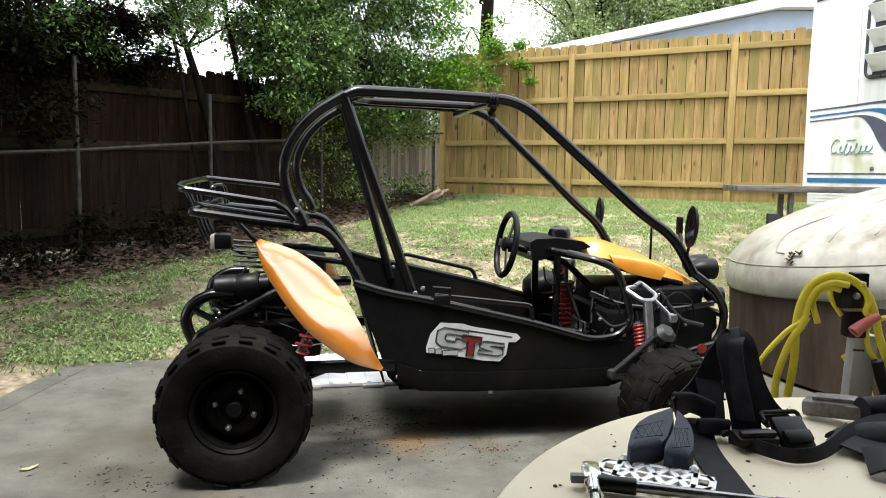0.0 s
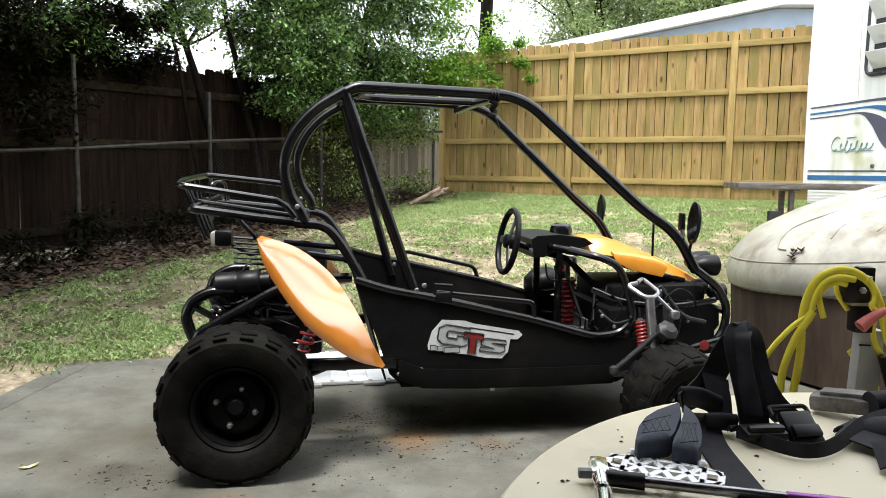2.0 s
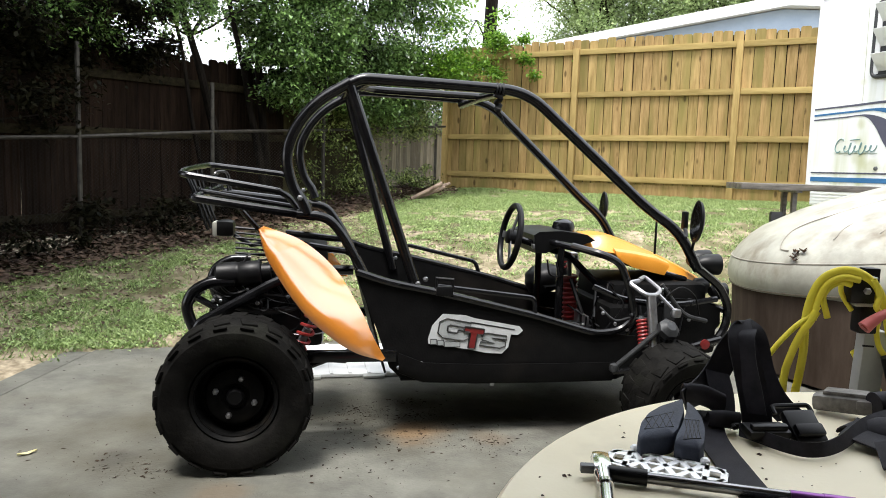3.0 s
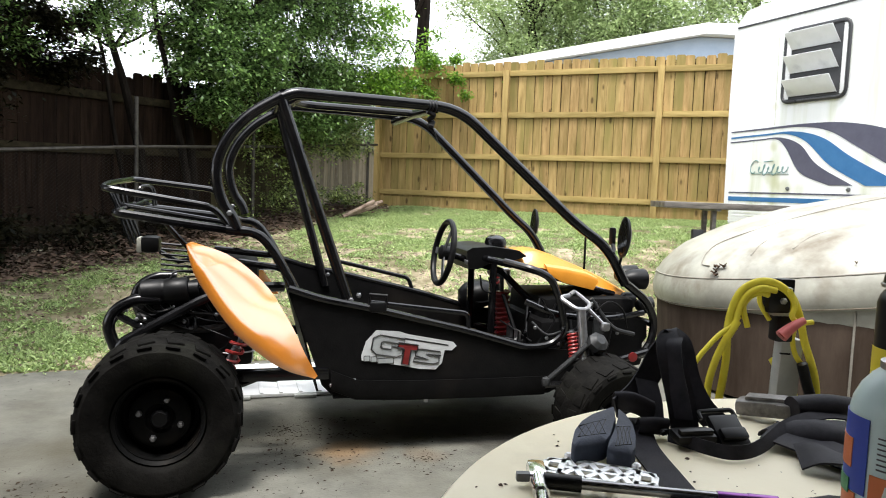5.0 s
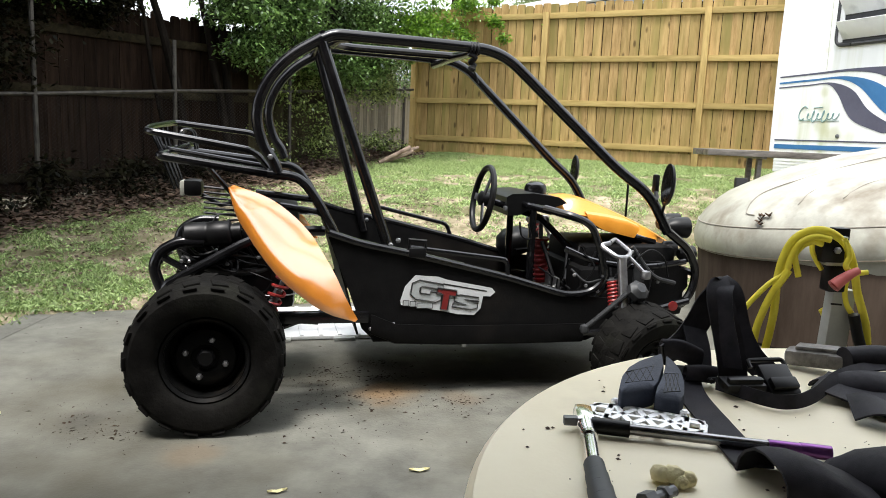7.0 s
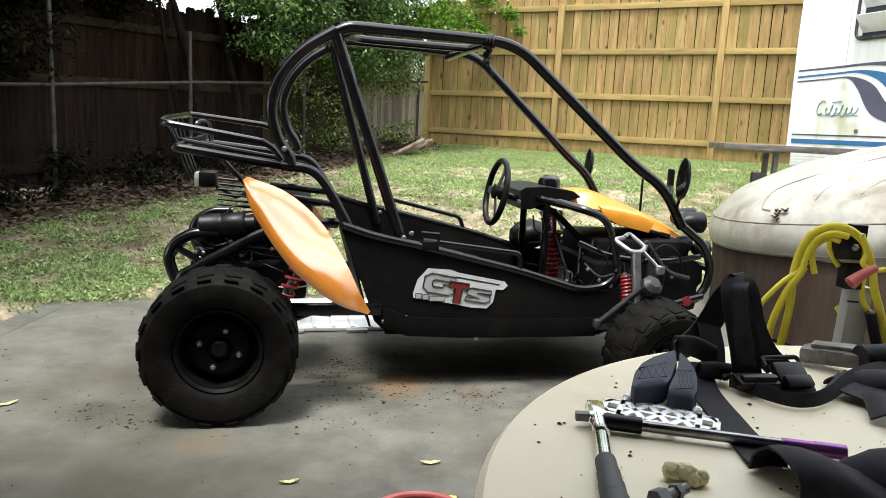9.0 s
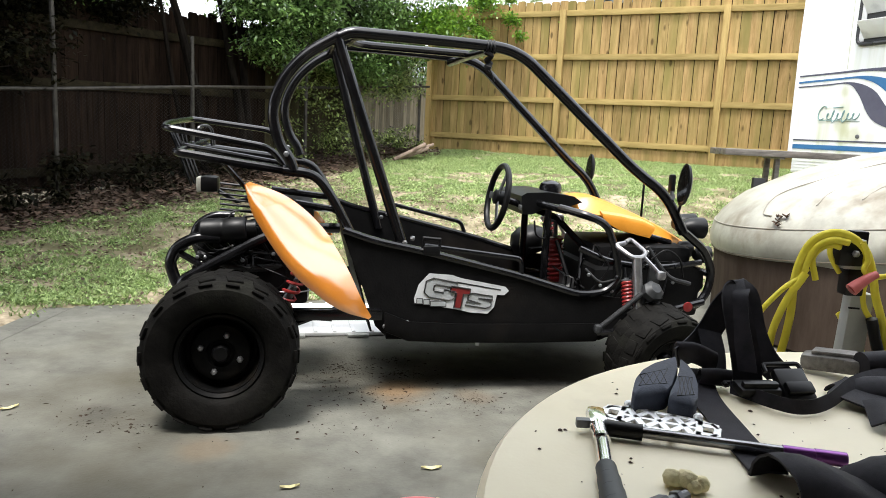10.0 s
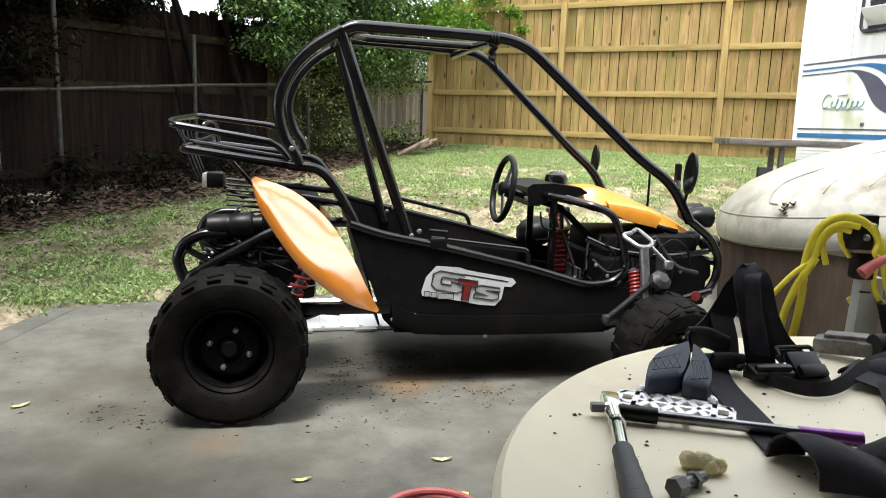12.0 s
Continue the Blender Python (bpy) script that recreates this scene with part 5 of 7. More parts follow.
        part("mirror_stalk", Shape().tube([(1.80, y, 0.86), (1.815, y + 0.04 * k, 0.80), (1.83, y + 0.08 * k, 0.76)], 0.006, 8, steps=3), BLACK_PLASTIC, mr)
    part("turn_lamp", Shape().box((0.020, 0.034, 0.080), (1.818, 0.40, 0.885), None, 0.009).tube([(1.818, 0.40, 0.86), (1.812, 0.37, 0.83), (1.795, 0.345, 0.815)], 0.009, 8), BLACK_PLASTIC, base)
    part("cable", Shape().tube([(1.70, 0.42, 0.92), (1.69, 0.40, 0.80), (1.70, 0.42, 0.74)], 0.005, 6, steps=5), BLACK_PLASTIC, base)
    rng = random.Random(31)
    for k in range(10):
        x = rng.uniform(1.42, 1.85)
        pts = [(x, rng.uniform(0.42, 0.8), rng.uniform(0.36, 0.62)), (x + 0.06, rng.uniform(0.42, 0.7), rng.uniform(0.32, 0.6)), (x + rng.uniform(0.05, 0.2), rng.uniform(0.42, 0.8), rng.uniform(0.34, 0.6))]
        part("cable", Shape().tube(pts, rng.choice((0.004, 0.006, 0.009)), 6, steps=6), BLACK_PLASTIC, base)
    # plumbing and brackets beside the black nose block
    for pts, r, mat in (([(1.42, 0.39, 0.60), (1.56, 0.36, 0.55), (1.78, 0.36, 0.53), (1.98, 0.38, 0.55)], 0.013, T),
                        ([(1.45, 0.37, 0.30), (1.60, 0.35, 0.44), (1.74, 0.35, 0.60)], 0.012, T),
                        ([(1.70, 0.34, 0.62), (1.80, 0.33, 0.50), (1.92, 0.35, 0.46)], 0.010, LINK_GREY),
                        ([(1.44, 0.36, 0.52), (1.50, 0.33, 0.47), (1.58, 0.33, 0.48), (1.66, 0.34, 0.43)], 0.005, LINK_GREY),
                        ([(1.72, 0.33, 0.57), (1.78, 0.32, 0.61), (1.85, 0.33, 0.57), (1.88, 0.34, 0.49)], 0.004, BLACK_PLASTIC),
                        ([(1.46, 0.35, 0.42), (1.53, 0.33, 0.53), (1.49, 0.36, 0.59)], 0.004, BLACK_PLASTIC)):
        part("frame_pipe", Shape().tube(pts, r, 8, steps=6), mat, base)
    for x, z in ((1.445, 0.50), (1.50, 0.455), (1.70, 0.60), (1.76, 0.545), (1.83, 0.47), (1.555, 0.43)):
        bolt(base, (x, 0.335, z), r=0.008, mat=STEEL)
    part("bracket", Shape().box((0.05, 0.012, 0.07), (1.745, 0.345, 0.50), pose(0, 0, 0), 0.004), LINK_GREY, base)
    part("pedal", Shape().box((0.012, 0.06, 0.09), (1.46, 0.56, 0.40), pose(0, 0, 0), 0.004), STEEL, base, "bright pedal plate")
    part("pedal", Shape().box((0.012, 0.06, 0.09), (1.46, 0.66, 0.40), pose(0, 0, 0), 0.004), STEEL, base, "bright pedal plate")


LINK_GREY = material("scuffed_grey_metal", (0.014, 0.015, 0.016), (0.045, 0.047, 0.049), 25, 0.4, 0.6, metal=0.3)
LENS = material("dusty_lens", (0.40, 0.40, 0.35), (0.54, 0.54, 0.48), 12, 0.25, 0.4)
BADGE_GREY = material("sticker_grey", (0.30, 0.32, 0.32), (0.44, 0.465, 0.465), 14, 0.45)
BADGE_PLATE = material("sticker_pale", (0.52, 0.54, 0.545), (0.66, 0.68, 0.685), 14, 0.45)
BADGE_RED = material("sticker_red", (0.16, 0.012, 0.012), (0.21, 0.02, 0.018), 14, 0.45)
BADGE_DARK = material("sticker_black", (0.015, 0.015, 0.016), (0.02, 0.02, 0.02), 14, 0.45)
kart()

# ---- round tub with a padded cover ----
TUB = (2.87, 4.23)


TUB_PIPING = material("pale_piping", (0.20, 0.185, 0.155), (0.30, 0.28, 0.24), 12, 0.7)
TUB_SEAM = material("dirty_seam", (0.10, 0.085, 0.06), (0.22, 0.19, 0.14), 12, 0.8)


def tub():
    base = thing("hot_tub", "round brown hot tub with a pale dirty padded cover", "hot tub", Matrix.Translation((*TUB, 0)))
    part("shell", Shape().lathe([(1.14, 0.0), (1.19, 0.02), (1.20, 0.30), (1.21, 0.45), (1.20, 0.50), (1.12, 0.53), (0.0, 0.53)], 90), TUB_SIDE, base, "smooth brown tub wall")
    cover = [(1.19, -0.12), (1.205, -0.11), (1.212, 0.0), (1.232, 0.012), (1.244, 0.05), (1.240, 0.10), (1.215, 0.165), (1.165, 0.225), (1.09, 0.285), (1.02, 0.325), (0.955, 0.348), (0.80, 0.400), (0.68, 0.430), (0.37, 0.480), (0.0, 0.506)]
    lid = part("cover", Shape().lathe(cover, 80), TUB_TOP, base, "pale padded vinyl cover with water stains")
    lid.matrix_basis = pose(0, 0, 0.623, -3, -9.5, 0)
    seam = [(1.208 * math.cos(a), 1.208 * math.sin(a), 0.176) for a in [2 * math.pi * k / 90 for k in range(90)]]
    part("seam", Shape().tube(seam, 0.004, 6, closed=True), TUB_PIPING, lid, "dirty seam")
    hem = [(1.237 * math.cos(a), 1.237 * math.sin(a), 0.018) for a in [2 * math.pi * k / 80 for k in range(80)]]
    part("hem", Shape().tube(hem, 0.0035, 6, closed=True), TUB_SEAM, lid)
    a = radians(-124.8)
    part("side_trim", Shape().tube([(1.213 * math.cos(a), 1.213 * math.sin(a), 0.02), (1.213 * math.cos(a), 1.213 * math.sin(a), 0.60)], 0.006, 8), TUB_PIPING, base, "pale upright trim strip")
    fold = [(-1.10, -0.36, 0.238), (-1.106, -0.276, 0.250), (-1.03, -0.21, 0.310), (-0.934, -0.20, 0.352), (-0.766, -0.26, 0.396), (-0.45, -0.33, 0.452), (0.0, -0.35, 0.484), (0.5, -0.25, 0.456)]
    part("crease", Shape().tube(fold, 0.0032, 6, steps=5), TUB_PIPING, lid)
    for wrinkle in ([(-0.95, -0.55, 0.286), (-0.86, -0.50, 0.334), (-0.72, -0.47, 0.372), (-0.5, -0.50, 0.410), (-0.2, -0.52, 0.442)], [(-0.80, -0.70, 0.306), (-0.66, -0.66, 0.356), (-0.48, -0.68, 0.380), (-0.2, -0.72, 0.405), (0.1, -0.72, 0.412)], [(-0.60, -0.12, 0.436), (-0.3, -0.16, 0.476), (0.1, -0.12, 0.492), (0.4, -0.1, 0.474)]):
        part("crease", Shape().tube(wrinkle, 0.0028, 6, steps=5), TUB_PIPING, lid)
    rng = random.Random(4)
    for k in range(9):
        a, r = radians(rng.uniform(198, 262)), rng.uniform(1.16, 1.20)
        if k < 7:
            a, r = radians(rng.gauss(202, 1.0)), rng.gauss(1.178, 0.012)
        x, y = r * math.cos(a), r * math.sin(a)
        z = 0.205 + (1.18 - r) * 1.1
        s = rng.uniform(0.012, 0.024) if k < 7 else rng.uniform(0.006, 0.014)
        t = rng.uniform(0, 6.28)
        rows = [[(x + s * u * math.cos(t) - s * 0.4 * v * math.sin(t), y + s * u * math.sin(t) + s * 0.4 * v * math.cos(t), z + 0.012 + 0.012 * abs(u) + 0.006 * abs(v)) for v in (-1, 0, 1)] for u in (-1, 0, 1)]
        lf = part("dead_leaf", Shape().sheet(rows, 0.001), LITTER)
        lf.matrix_world = Matrix.Translation((*TUB, 0)) @ lid.matrix_basis
        tagged(lf, "brown dead leaf stuck on the cover", "leaf", "leaves on the tub cover")


tub()


def table():
    base = thing("round_table", "round beige table with a smooth rolled edge", "table", Matrix.Translation((0.789, 0.689, 0)))
    top = [(0.0, 0.60), (0.69, 0.60), (0.727, 0.61), (0.742, 0.628), (0.742, 0.640), (0.732, 0.652), (0.715, 0.655), (0.0, 0.655)]
    part("tabletop", Shape().lathe(top, 96), BEIGE, base, "beige moulded top with scattered dirt")
    part("pedestal", Shape().lathe([(0.30, 0.0), (0.30, 0.03), (0.10, 0.08), (0.07, 0.3), (0.10, 0.57), (0.25, 0.60)], 40), BEIGE, base)


table()

# ---- travel trailer ----
RV_DIR = Vector((0.34, -0.94, 0))
RV_AT = Vector((3.85, 8.32, 0.0))
RV = Matrix.Translation(RV_AT) @ Matrix(((RV_DIR.x, -RV_DIR.y, 0, 0), (RV_DIR.y, RV_DIR.x, 0, 0), (0, 0, 1, 0), (0, 0, 0, 1)))
# local x runs along its side towards the camera, local +y points away into the trailer's body, z is world height
BLUE = material("blue_stripe", (0.03, 0.13, 0.30), (0.05, 0.17, 0.36), 6, 0.45)
PLUM = material("slate_stripe", (0.075, 0.075, 0.11), (0.10, 0.10, 0.14), 6, 0.45)
TEXT_GREEN = material("teal_paint", (0.15, 0.27, 0.27), (0.20, 0.33, 0.32), 6, 0.5)
DARK_FRAME = material("window_frame_black", (0.02, 0.02, 0.022), (0.03, 0.03, 0.032), 20, 0.4)
# louvre glass: the mirrored sky is put in as a white base colour
PANE = material("sky_white_glass", (0.78, 0.80, 0.82), (0.88, 0.90, 0.92), 4, 0.10, 0.2, stain=(0.42, 0.44, 0.47), stain_scale=3, stain_at=(0.58, 0.8))


def smooth_band(upper, lower, steps=8):
    u, w = curve_points([(x, 0, z) for x, z in upper], steps), curve_points([(x, 0, z) for x, z in lower], steps)
    return [(p.x, p.z) for p in u] + [(p.x, p.z) for p in reversed(w)]


def trailer():
    base = thing("travel_trailer", "white travel trailer with blue and slate stripes", "trailer", RV)
    L, W = 7.0, 2.4
    outline = [(0.10, 0.92), (L, 0.92), (L, 3.25), (0.35, 3.25), (0.12, 3.22), (-0.02, 3.08), (-0.03, 2.2), (0.03, 1.0)]
    body = Shape().prism(outline, 0.0, W, Matrix(((1, 0, 0, 0), (0, 0, 1, 0), (0, 1, 0, 0), (0, 0, 0, 1))))
    part("body", body, RV_WHITE, base, "white aluminium trailer wall with green streaks")

    def flat(name, pts, mat, d=0.004, label="", parent=None):
        m = Matrix(((1, 0, 0, 0), (0, 0, -1, 0), (0, 1, 0, 0), (0, 0, 0, 1)))
        return part(name, Shape().prism(pts, 0.0005, d, m), mat, parent or base, label)

    flat("corner_trim", [(-0.025, 1.0), (0.03, 1.0), (0.0, 2.2), (0.005, 3.05), (-0.03, 3.05), (-0.045, 2.2)], WHITE, 0.012)
    flat("roof_trim", [(0.0, 3.04), (L, 3.04), (L, 3.06), (0.0, 3.06)], DARK_FRAME, 0.008)
    flat("stripe", [(0.02, 1.15), (L, 1.15), (L, 1.165), (0.02, 1.165)], PLUM)
    flat("stripe", [(0.02, 1.06), (L, 1.06), (L, 1.11), (0.02, 1.11)], BLUE)
    flat("stripe", smooth_band([(0.0, 1.86), (0.5, 1.875), (1.0, 1.89), (1.5, 1.87), (2.0, 1.76), (2.6, 1.52)], [(0.0, 1.845), (0.5, 1.855), (0.95, 1.86), (1.3, 1.80), (1.65, 1.62), (2.2, 1.32)]), PLUM)
    flat("stripe", smooth_band([(0.0, 1.795), (0.5, 1.81), (0.9, 1.815), (1.25, 1.73), (1.6, 1.52), (2.15, 1.25)], [(0.0, 1.775), (0.5, 1.79), (0.8, 1.792), (1.05, 1.70), (1.35, 1.45), (1.75, 1.25)]), BLUE)
    flat("stripe", smooth_band([(0.0, 1.742), (0.4, 1.754), (0.72, 1.760), (0.98, 1.67), (1.2, 1.46), (1.62, 1.25)], [(0.0, 1.728), (0.4, 1.74), (0.66, 1.744), (0.80, 1.64), (1.0, 1.38), (1.35, 1.25)]), PLUM)
    flat("stripe", [(0.02, 1.008), (L, 1.008), (L, 1.020), (0.02, 1.020)], PLUM)
    flat("panel_joint", [(0.622, 1.90), (0.628, 1.90), (0.608, 2.86), (0.602, 2.86)], PANEL_JOINT, 0.003)
    flat("skirt", [(0.05, 0.80), (L, 0.80), (L, 1.0), (0.05, 1.0)], WHITE, 0.006)
    for k in range(5):
        flat("skirt_rib", [(0.05, 0.82 + 0.035 * k), (L, 0.82 + 0.035 * k), (L, 0.83 + 0.035 * k), (0.05, 0.83 + 0.035 * k)], RV_WHITE, 0.012)
    # slanted mark of looped strokes
    part("mark_arc", Shape().tube([(0.388 + 0.050 * math.cos(u) + 0.020 * math.sin(u), -0.004, 1.45 + 0.072 * math.sin(u)) for u in [0.8 + 4.6 * k / 14 for k in range(15)]], 0.0055, 6), TEXT_GREEN, base)
    loops = []
    for k in range(100):
        u = 2 * math.pi * k / 16
        z = 0.032 * math.sin(u) * (1.9 if k // 16 in (1, 3) else 1.0)
        loops.append((0.435 + 0.0040 * k + 0.020 * math.cos(u) + 0.32 * z, -0.004, 1.415 + z))
    part("mark_loops", Shape().tube(loops, 0.0048, 6), TEXT_GREEN, base)
    part("mark_bar", Shape().tube([(0.52, -0.004, 1.505), (0.64, -0.004, 1.512)], 0.0045, 6), TEXT_GREEN, base)
    part("mark_line", Shape().tube([(0.35, -0.004, 1.372), (0.86, -0.004, 1.366)], 0.0030, 6), TEXT_GREEN, base)
    for x in (0.86, 1.58):
        part("marker_lamp", Shape().lathe([(0.022, 0), (0.02, 0.012), (0, 0.016)], 16, Matrix.Translation((x, -0.001, 1.21)) @ Matrix.Rotation(radians(90), 4, "X")), GREY_METAL, base)
    # louvred window
    win = new("window")
    win.parent = base
    x0, x1, z0, z1 = 0.71, 1.47, 2.13, 2.88
    ring = rounded([(x0 + 0.2, -0.016, z0), (x1, -0.016, z0), (x1, -0.016, z1), (x0, -0.016, z1), (x0, -0.016, z0), (x0 + 0.19, -0.016, z0)], 0.09)
    part("window_frame", Shape().tube(ring, 0.019, 8), DARK_FRAME, win, "rounded black window frame")
    part("window_backing", Shape().box((x1 - x0 - 0.02, 0.004, z1 - z0 - 0.02), ((x0 + x1) / 2, -0.004, (z0 + z1) / 2)), DARK_FRAME, win)
    for xc, wide in ((x0 + 0.045, 0.055), (x1 - 0.045, 0.05)):
        part("window_jamb", Shape().box((wide, 0.012, z1 - z0 - 0.06), (xc, -0.012, (z0 + z1) / 2), None, 0.003), WHITE, win, "pale aluminium jamb")
    for k in range(3):
        zc = z0 + 0.135 + 0.245 * k
        m = pose(1.07, -0.068, zc, 38, 0, 0)
        part("pane", Shape().box((0.58, 0.006, 0.215), (0, 0, 0), m, 0.002), PANE, win, "tilted louvre pane coloured white for the sky it mirrors")
        part("pane_rail", Shape().box((0.57, 0.016, 0.014), (0, 0, -0.105), m, 0.003), DARK_FRAME, win)


trailer()


def picnic_bench():
    base = thing("bench", "dark weathered plank bench with pale worn top", "bench")
    for k in range(3):
        part("plank", Shape().box((2.0, 0.12, 0.055), (3.36, 6.35 + 0.13 * k, 1.005), pose(0, 0, 0), 0.008), BENCH_WOOD, base)
    for x in (2.86, 3.95):
        z0 = ground_z(x, 6.48) - 0.02
        part("leg", Shape().box((0.04, 0.045, 1.0 - z0), (x, 6.40, (1.01 + z0) / 2), None, 0.005), BENCH_WOOD, base)
        part("leg", Shape().box((0.04, 0.045, 1.0 - z0), (x, 6.60, (1.01 + z0) / 2), None, 0.005), BENCH_WOOD, base)
        part("cross_piece", Shape().box((0.05, 0.36, 0.05), (x, 6.48, 0.985), None, 0.005), BENCH_WOOD, base)
    part("bracket", Shape().box((0.10, 0.05, 0.14), (2.70, 6.36, 0.72), pose(0, 0, 0), 0.01), DARK_FRAME, base)


BENCH_WOOD = material("bench_wood", (0.06, 0.054, 0.047), (0.20, 0.18, 0.16), 5, 0.32, stretch=(1, 6, 6))
picnic_bench()


def shed():
    base = thing("neighbour_house", "pale blue gabled house with a white roof edge", "house")
    y = 18.0
    s = Shape()
    s.prism([(2.6, 0.5), (13.0, 0.5), (13.0, 5.1), (7.33, 5.1), (2.6, 4.12)], 0, 6, Matrix.Translation((0, y, 0)) @ Matrix(((1, 0, 0, 0), (0, 0, 1, 0), (0, 1, 0, 0), (0, 0, 0, 1))))
    part("wall", s, material("blue_siding", (0.28, 0.36, 0.48), (0.33, 0.41, 0.53), 3, 0.6), base)
    roof = Shape().prism([(1.4, 3.89), (7.33, 5.12), (13.4, 5.16), (13.4, 5.48), (7.33, 5.38), (1.4, 4.06)], -0.35, 6.4, Matrix.Translation((0, y, 0)) @ Matrix(((1, 0, 0, 0), (0, 0, 1, 0), (0, 1, 0, 0), (0, 0, 0, 1))))
    part("roof", roof, WHITE, base, "white metal roof edge")


shed()


# ---- grass and litter ----


def grass():
    rng = random.Random(77)
    verts, faces = [], []
    n = 0
    while n < 90000:
        y = 3.6 + 9.2 * rng.random() ** 1.4
        x = rng.uniform(-5.5, 6.0)
        e = beyond(x, y)
        link = (Vector((x, y)) - LINK_A).dot(LINK_N)
        run = (Vector((x, y)) - LINK_A).dot(LINK_D)
        bare = 1.15 if run < 0.5 else 1.4 - 1.0 * min(max((run - 2.2) / 2.4, 0), 1)
        if e < 0.03 or link > -bare - 0.35 * noise.noise(Vector((x * 1.7, y * 1.7, 4))):
            if not (x < -2.1 and e > -0.5 and link < -0.6):
                n += 0.05
                continue
        thick = 0.02 + 1.2 * noise.noise(Vector((x * 0.7, y * 0.7, 0))) + 1.9 * noise.noise(Vector((x * 3.4, y * 3.4, 9))) + (0.6 if y > 8 else 0) + (0.8 if y > 9.6 else 0)
        if rng.random() > max(0.06, min(thick, 1)):
            continue
        z = ground_z(x, y)
        for _ in range(3):
            bx, by = x + rng.uniform(-0.03, 0.03), y + rng.uniform(-0.03, 0.03)
            h = rng.uniform(0.010, 0.034)
            a = rng.uniform(0, 6.28)
            w = rng.uniform(0.003, 0.007)
            dx, dy = math.cos(a), math.sin(a)
            lx, ly = rng.uniform(-1.2, 1.2) * h, rng.uniform(-1.2, 1.2) * h
            k = len(verts)
            verts += [(bx - dx * w, by - dy * w, z), (bx + dx * w, by + dy * w, z), (bx + lx, by + ly, z + h)]
            faces.append((k, k + 1, k + 2))
        n += 1
    # weeds with broader leaves among the grass
    for _ in range(1500):
        cx, cy = rng.uniform(-4.6, 2.6), 3.75 + 6.0 * rng.random() ** 1.5
        if beyond(cx, cy) < 0.04 or (Vector((cx, cy)) - LINK_A).dot(LINK_N) > -0.5:
            continue
        z = ground_z(cx, cy)
        for _ in range(rng.randint(10, 28)):
            a, h = rng.uniform(0, 6.28), rng.uniform(0.012, 0.048)
            dx, dy = math.cos(a), math.sin(a)
            bx, by = cx + rng.gauss(0, 0.05), cy + rng.gauss(0, 0.05)
            k = len(verts)
            verts += [(bx, by, z + 0.004), (bx + dx * h * 0.5 - dy * h * 0.22, by + dy * h * 0.5 + dx * h * 0.22, z + h * 0.55), (bx + dx * h, by + dy * h, z + h * rng.uniform(0.3, 0.7)), (bx + dx * h * 0.5 + dy * h * 0.22, by + dy * h * 0.5 - dx * h * 0.22, z + h * 0.5)]
            faces.append((k, k + 1, k + 2, k + 3))
    tagged(fast("grass", verts, faces, GRASS), "short patchy green and straw lawn grass", "grass", kind="stuff")


grass()


def litter():
    rng = random.Random(78)
    verts, faces = [], []
    for k in range(30000):
        s = rng.uniform(-4.5, 6.6)
        off = -abs(rng.gauss(0, 0.95 if s < 0.8 else max(0.4, 1.0 - 0.25 * max(s - 2.0, 0)))) + 0.4
        if k > 23500:
            # loose leaves blown out over the lawn
            s, off = rng.uniform(-4.5, 3.0), -rng.uniform(0.3, 3.4) ** 1.1
        p = along(s, off)
        size = rng.uniform(0.03, 0.08) if off > -0.9 else rng.uniform(0.012, 0.045)
        a = rng.uniform(0, 6.28)
        t = Vector((math.cos(a), math.sin(a), rng.uniform(-0.4, 0.4)))
        sd = Vector((-math.sin(a), math.cos(a), rng.uniform(-0.5, 0.5)))
        if beyond(p.x, p.y) < 0.05:
            continue
        c = p + Vector((0, 0, 0.015 + 0.10 * rng.random() * max(0, 1 + off)))
        n = len(verts)
        verts += [tuple(c), tuple(c + t * size * 0.5 + sd * size * 0.3), tuple(c + t * size), tuple(c + t * size * 0.5 - sd * size * 0.3)]
        faces.append((n, n + 1, n + 2, n + 3))
    tagged(fast("leaf_litter", verts, faces, LITTER), "brown dead leaves heaped along the fence", "leaf litter", kind="stuff")


litter()

# ---- things on the table ----
TOP = 0.655
WEB = material("black_webbing", (0.012, 0.0112, 0.0145), (0.030, 0.028, 0.035), 30, 0.6, 0.75, bump=0.12, bump_scale=900, spec=0.2, stain=(0.038, 0.030, 0.028), stain_scale=6, stain_at=(0.58, 0.9))
PAD = material("blue_black_pad", (0.030, 0.036, 0.054), (0.064, 0.075, 0.108), 18, 0.5, 0.7, bump=0.1, bump_scale=300, spec=0.35)
GRIP = material("rubber_grip", (0.03, 0.035, 0.038), (0.05, 0.055, 0.06), 20, 0.5, 0.65)
PURPLE = material("purple_anodised", (0.20, 0.06, 0.26), (0.28, 0.10, 0.34), 14, 0.25, 0.35, metal=0.7)
FOAM = material("cream_foam", (0.74, 0.64, 0.36), (0.84, 0.76, 0.48), 25, 0.9, bump=0.8, bump_scale=60)
ALLOY = material("bright_alloy", (0.90, 0.91, 0.92), (0.95, 0.955, 0.96), 14, 0.42, 0.52, metal=0.45)
GUN_METAL = material("dark_polished_steel", (0.16, 0.16, 0.17), (0.34, 0.34, 0.35), 20, 0.2, 0.28, metal=0.9)
YELLOW = material("yellow_cord", (0.70, 0.60, 0.03), (0.80, 0.70, 0.06), 20, 0.5, 0.6)
HOSE_RED = material("faded_red_hose", (0.50, 0.10, 0.10), (0.58, 0.16, 0.15), 16, 0.5, 0.6)
GREY_POST = material("grey_tube", (0.34, 0.35, 0.33), (0.44, 0.45, 0.43), 12, 0.45, 0.55, metal=0.3)
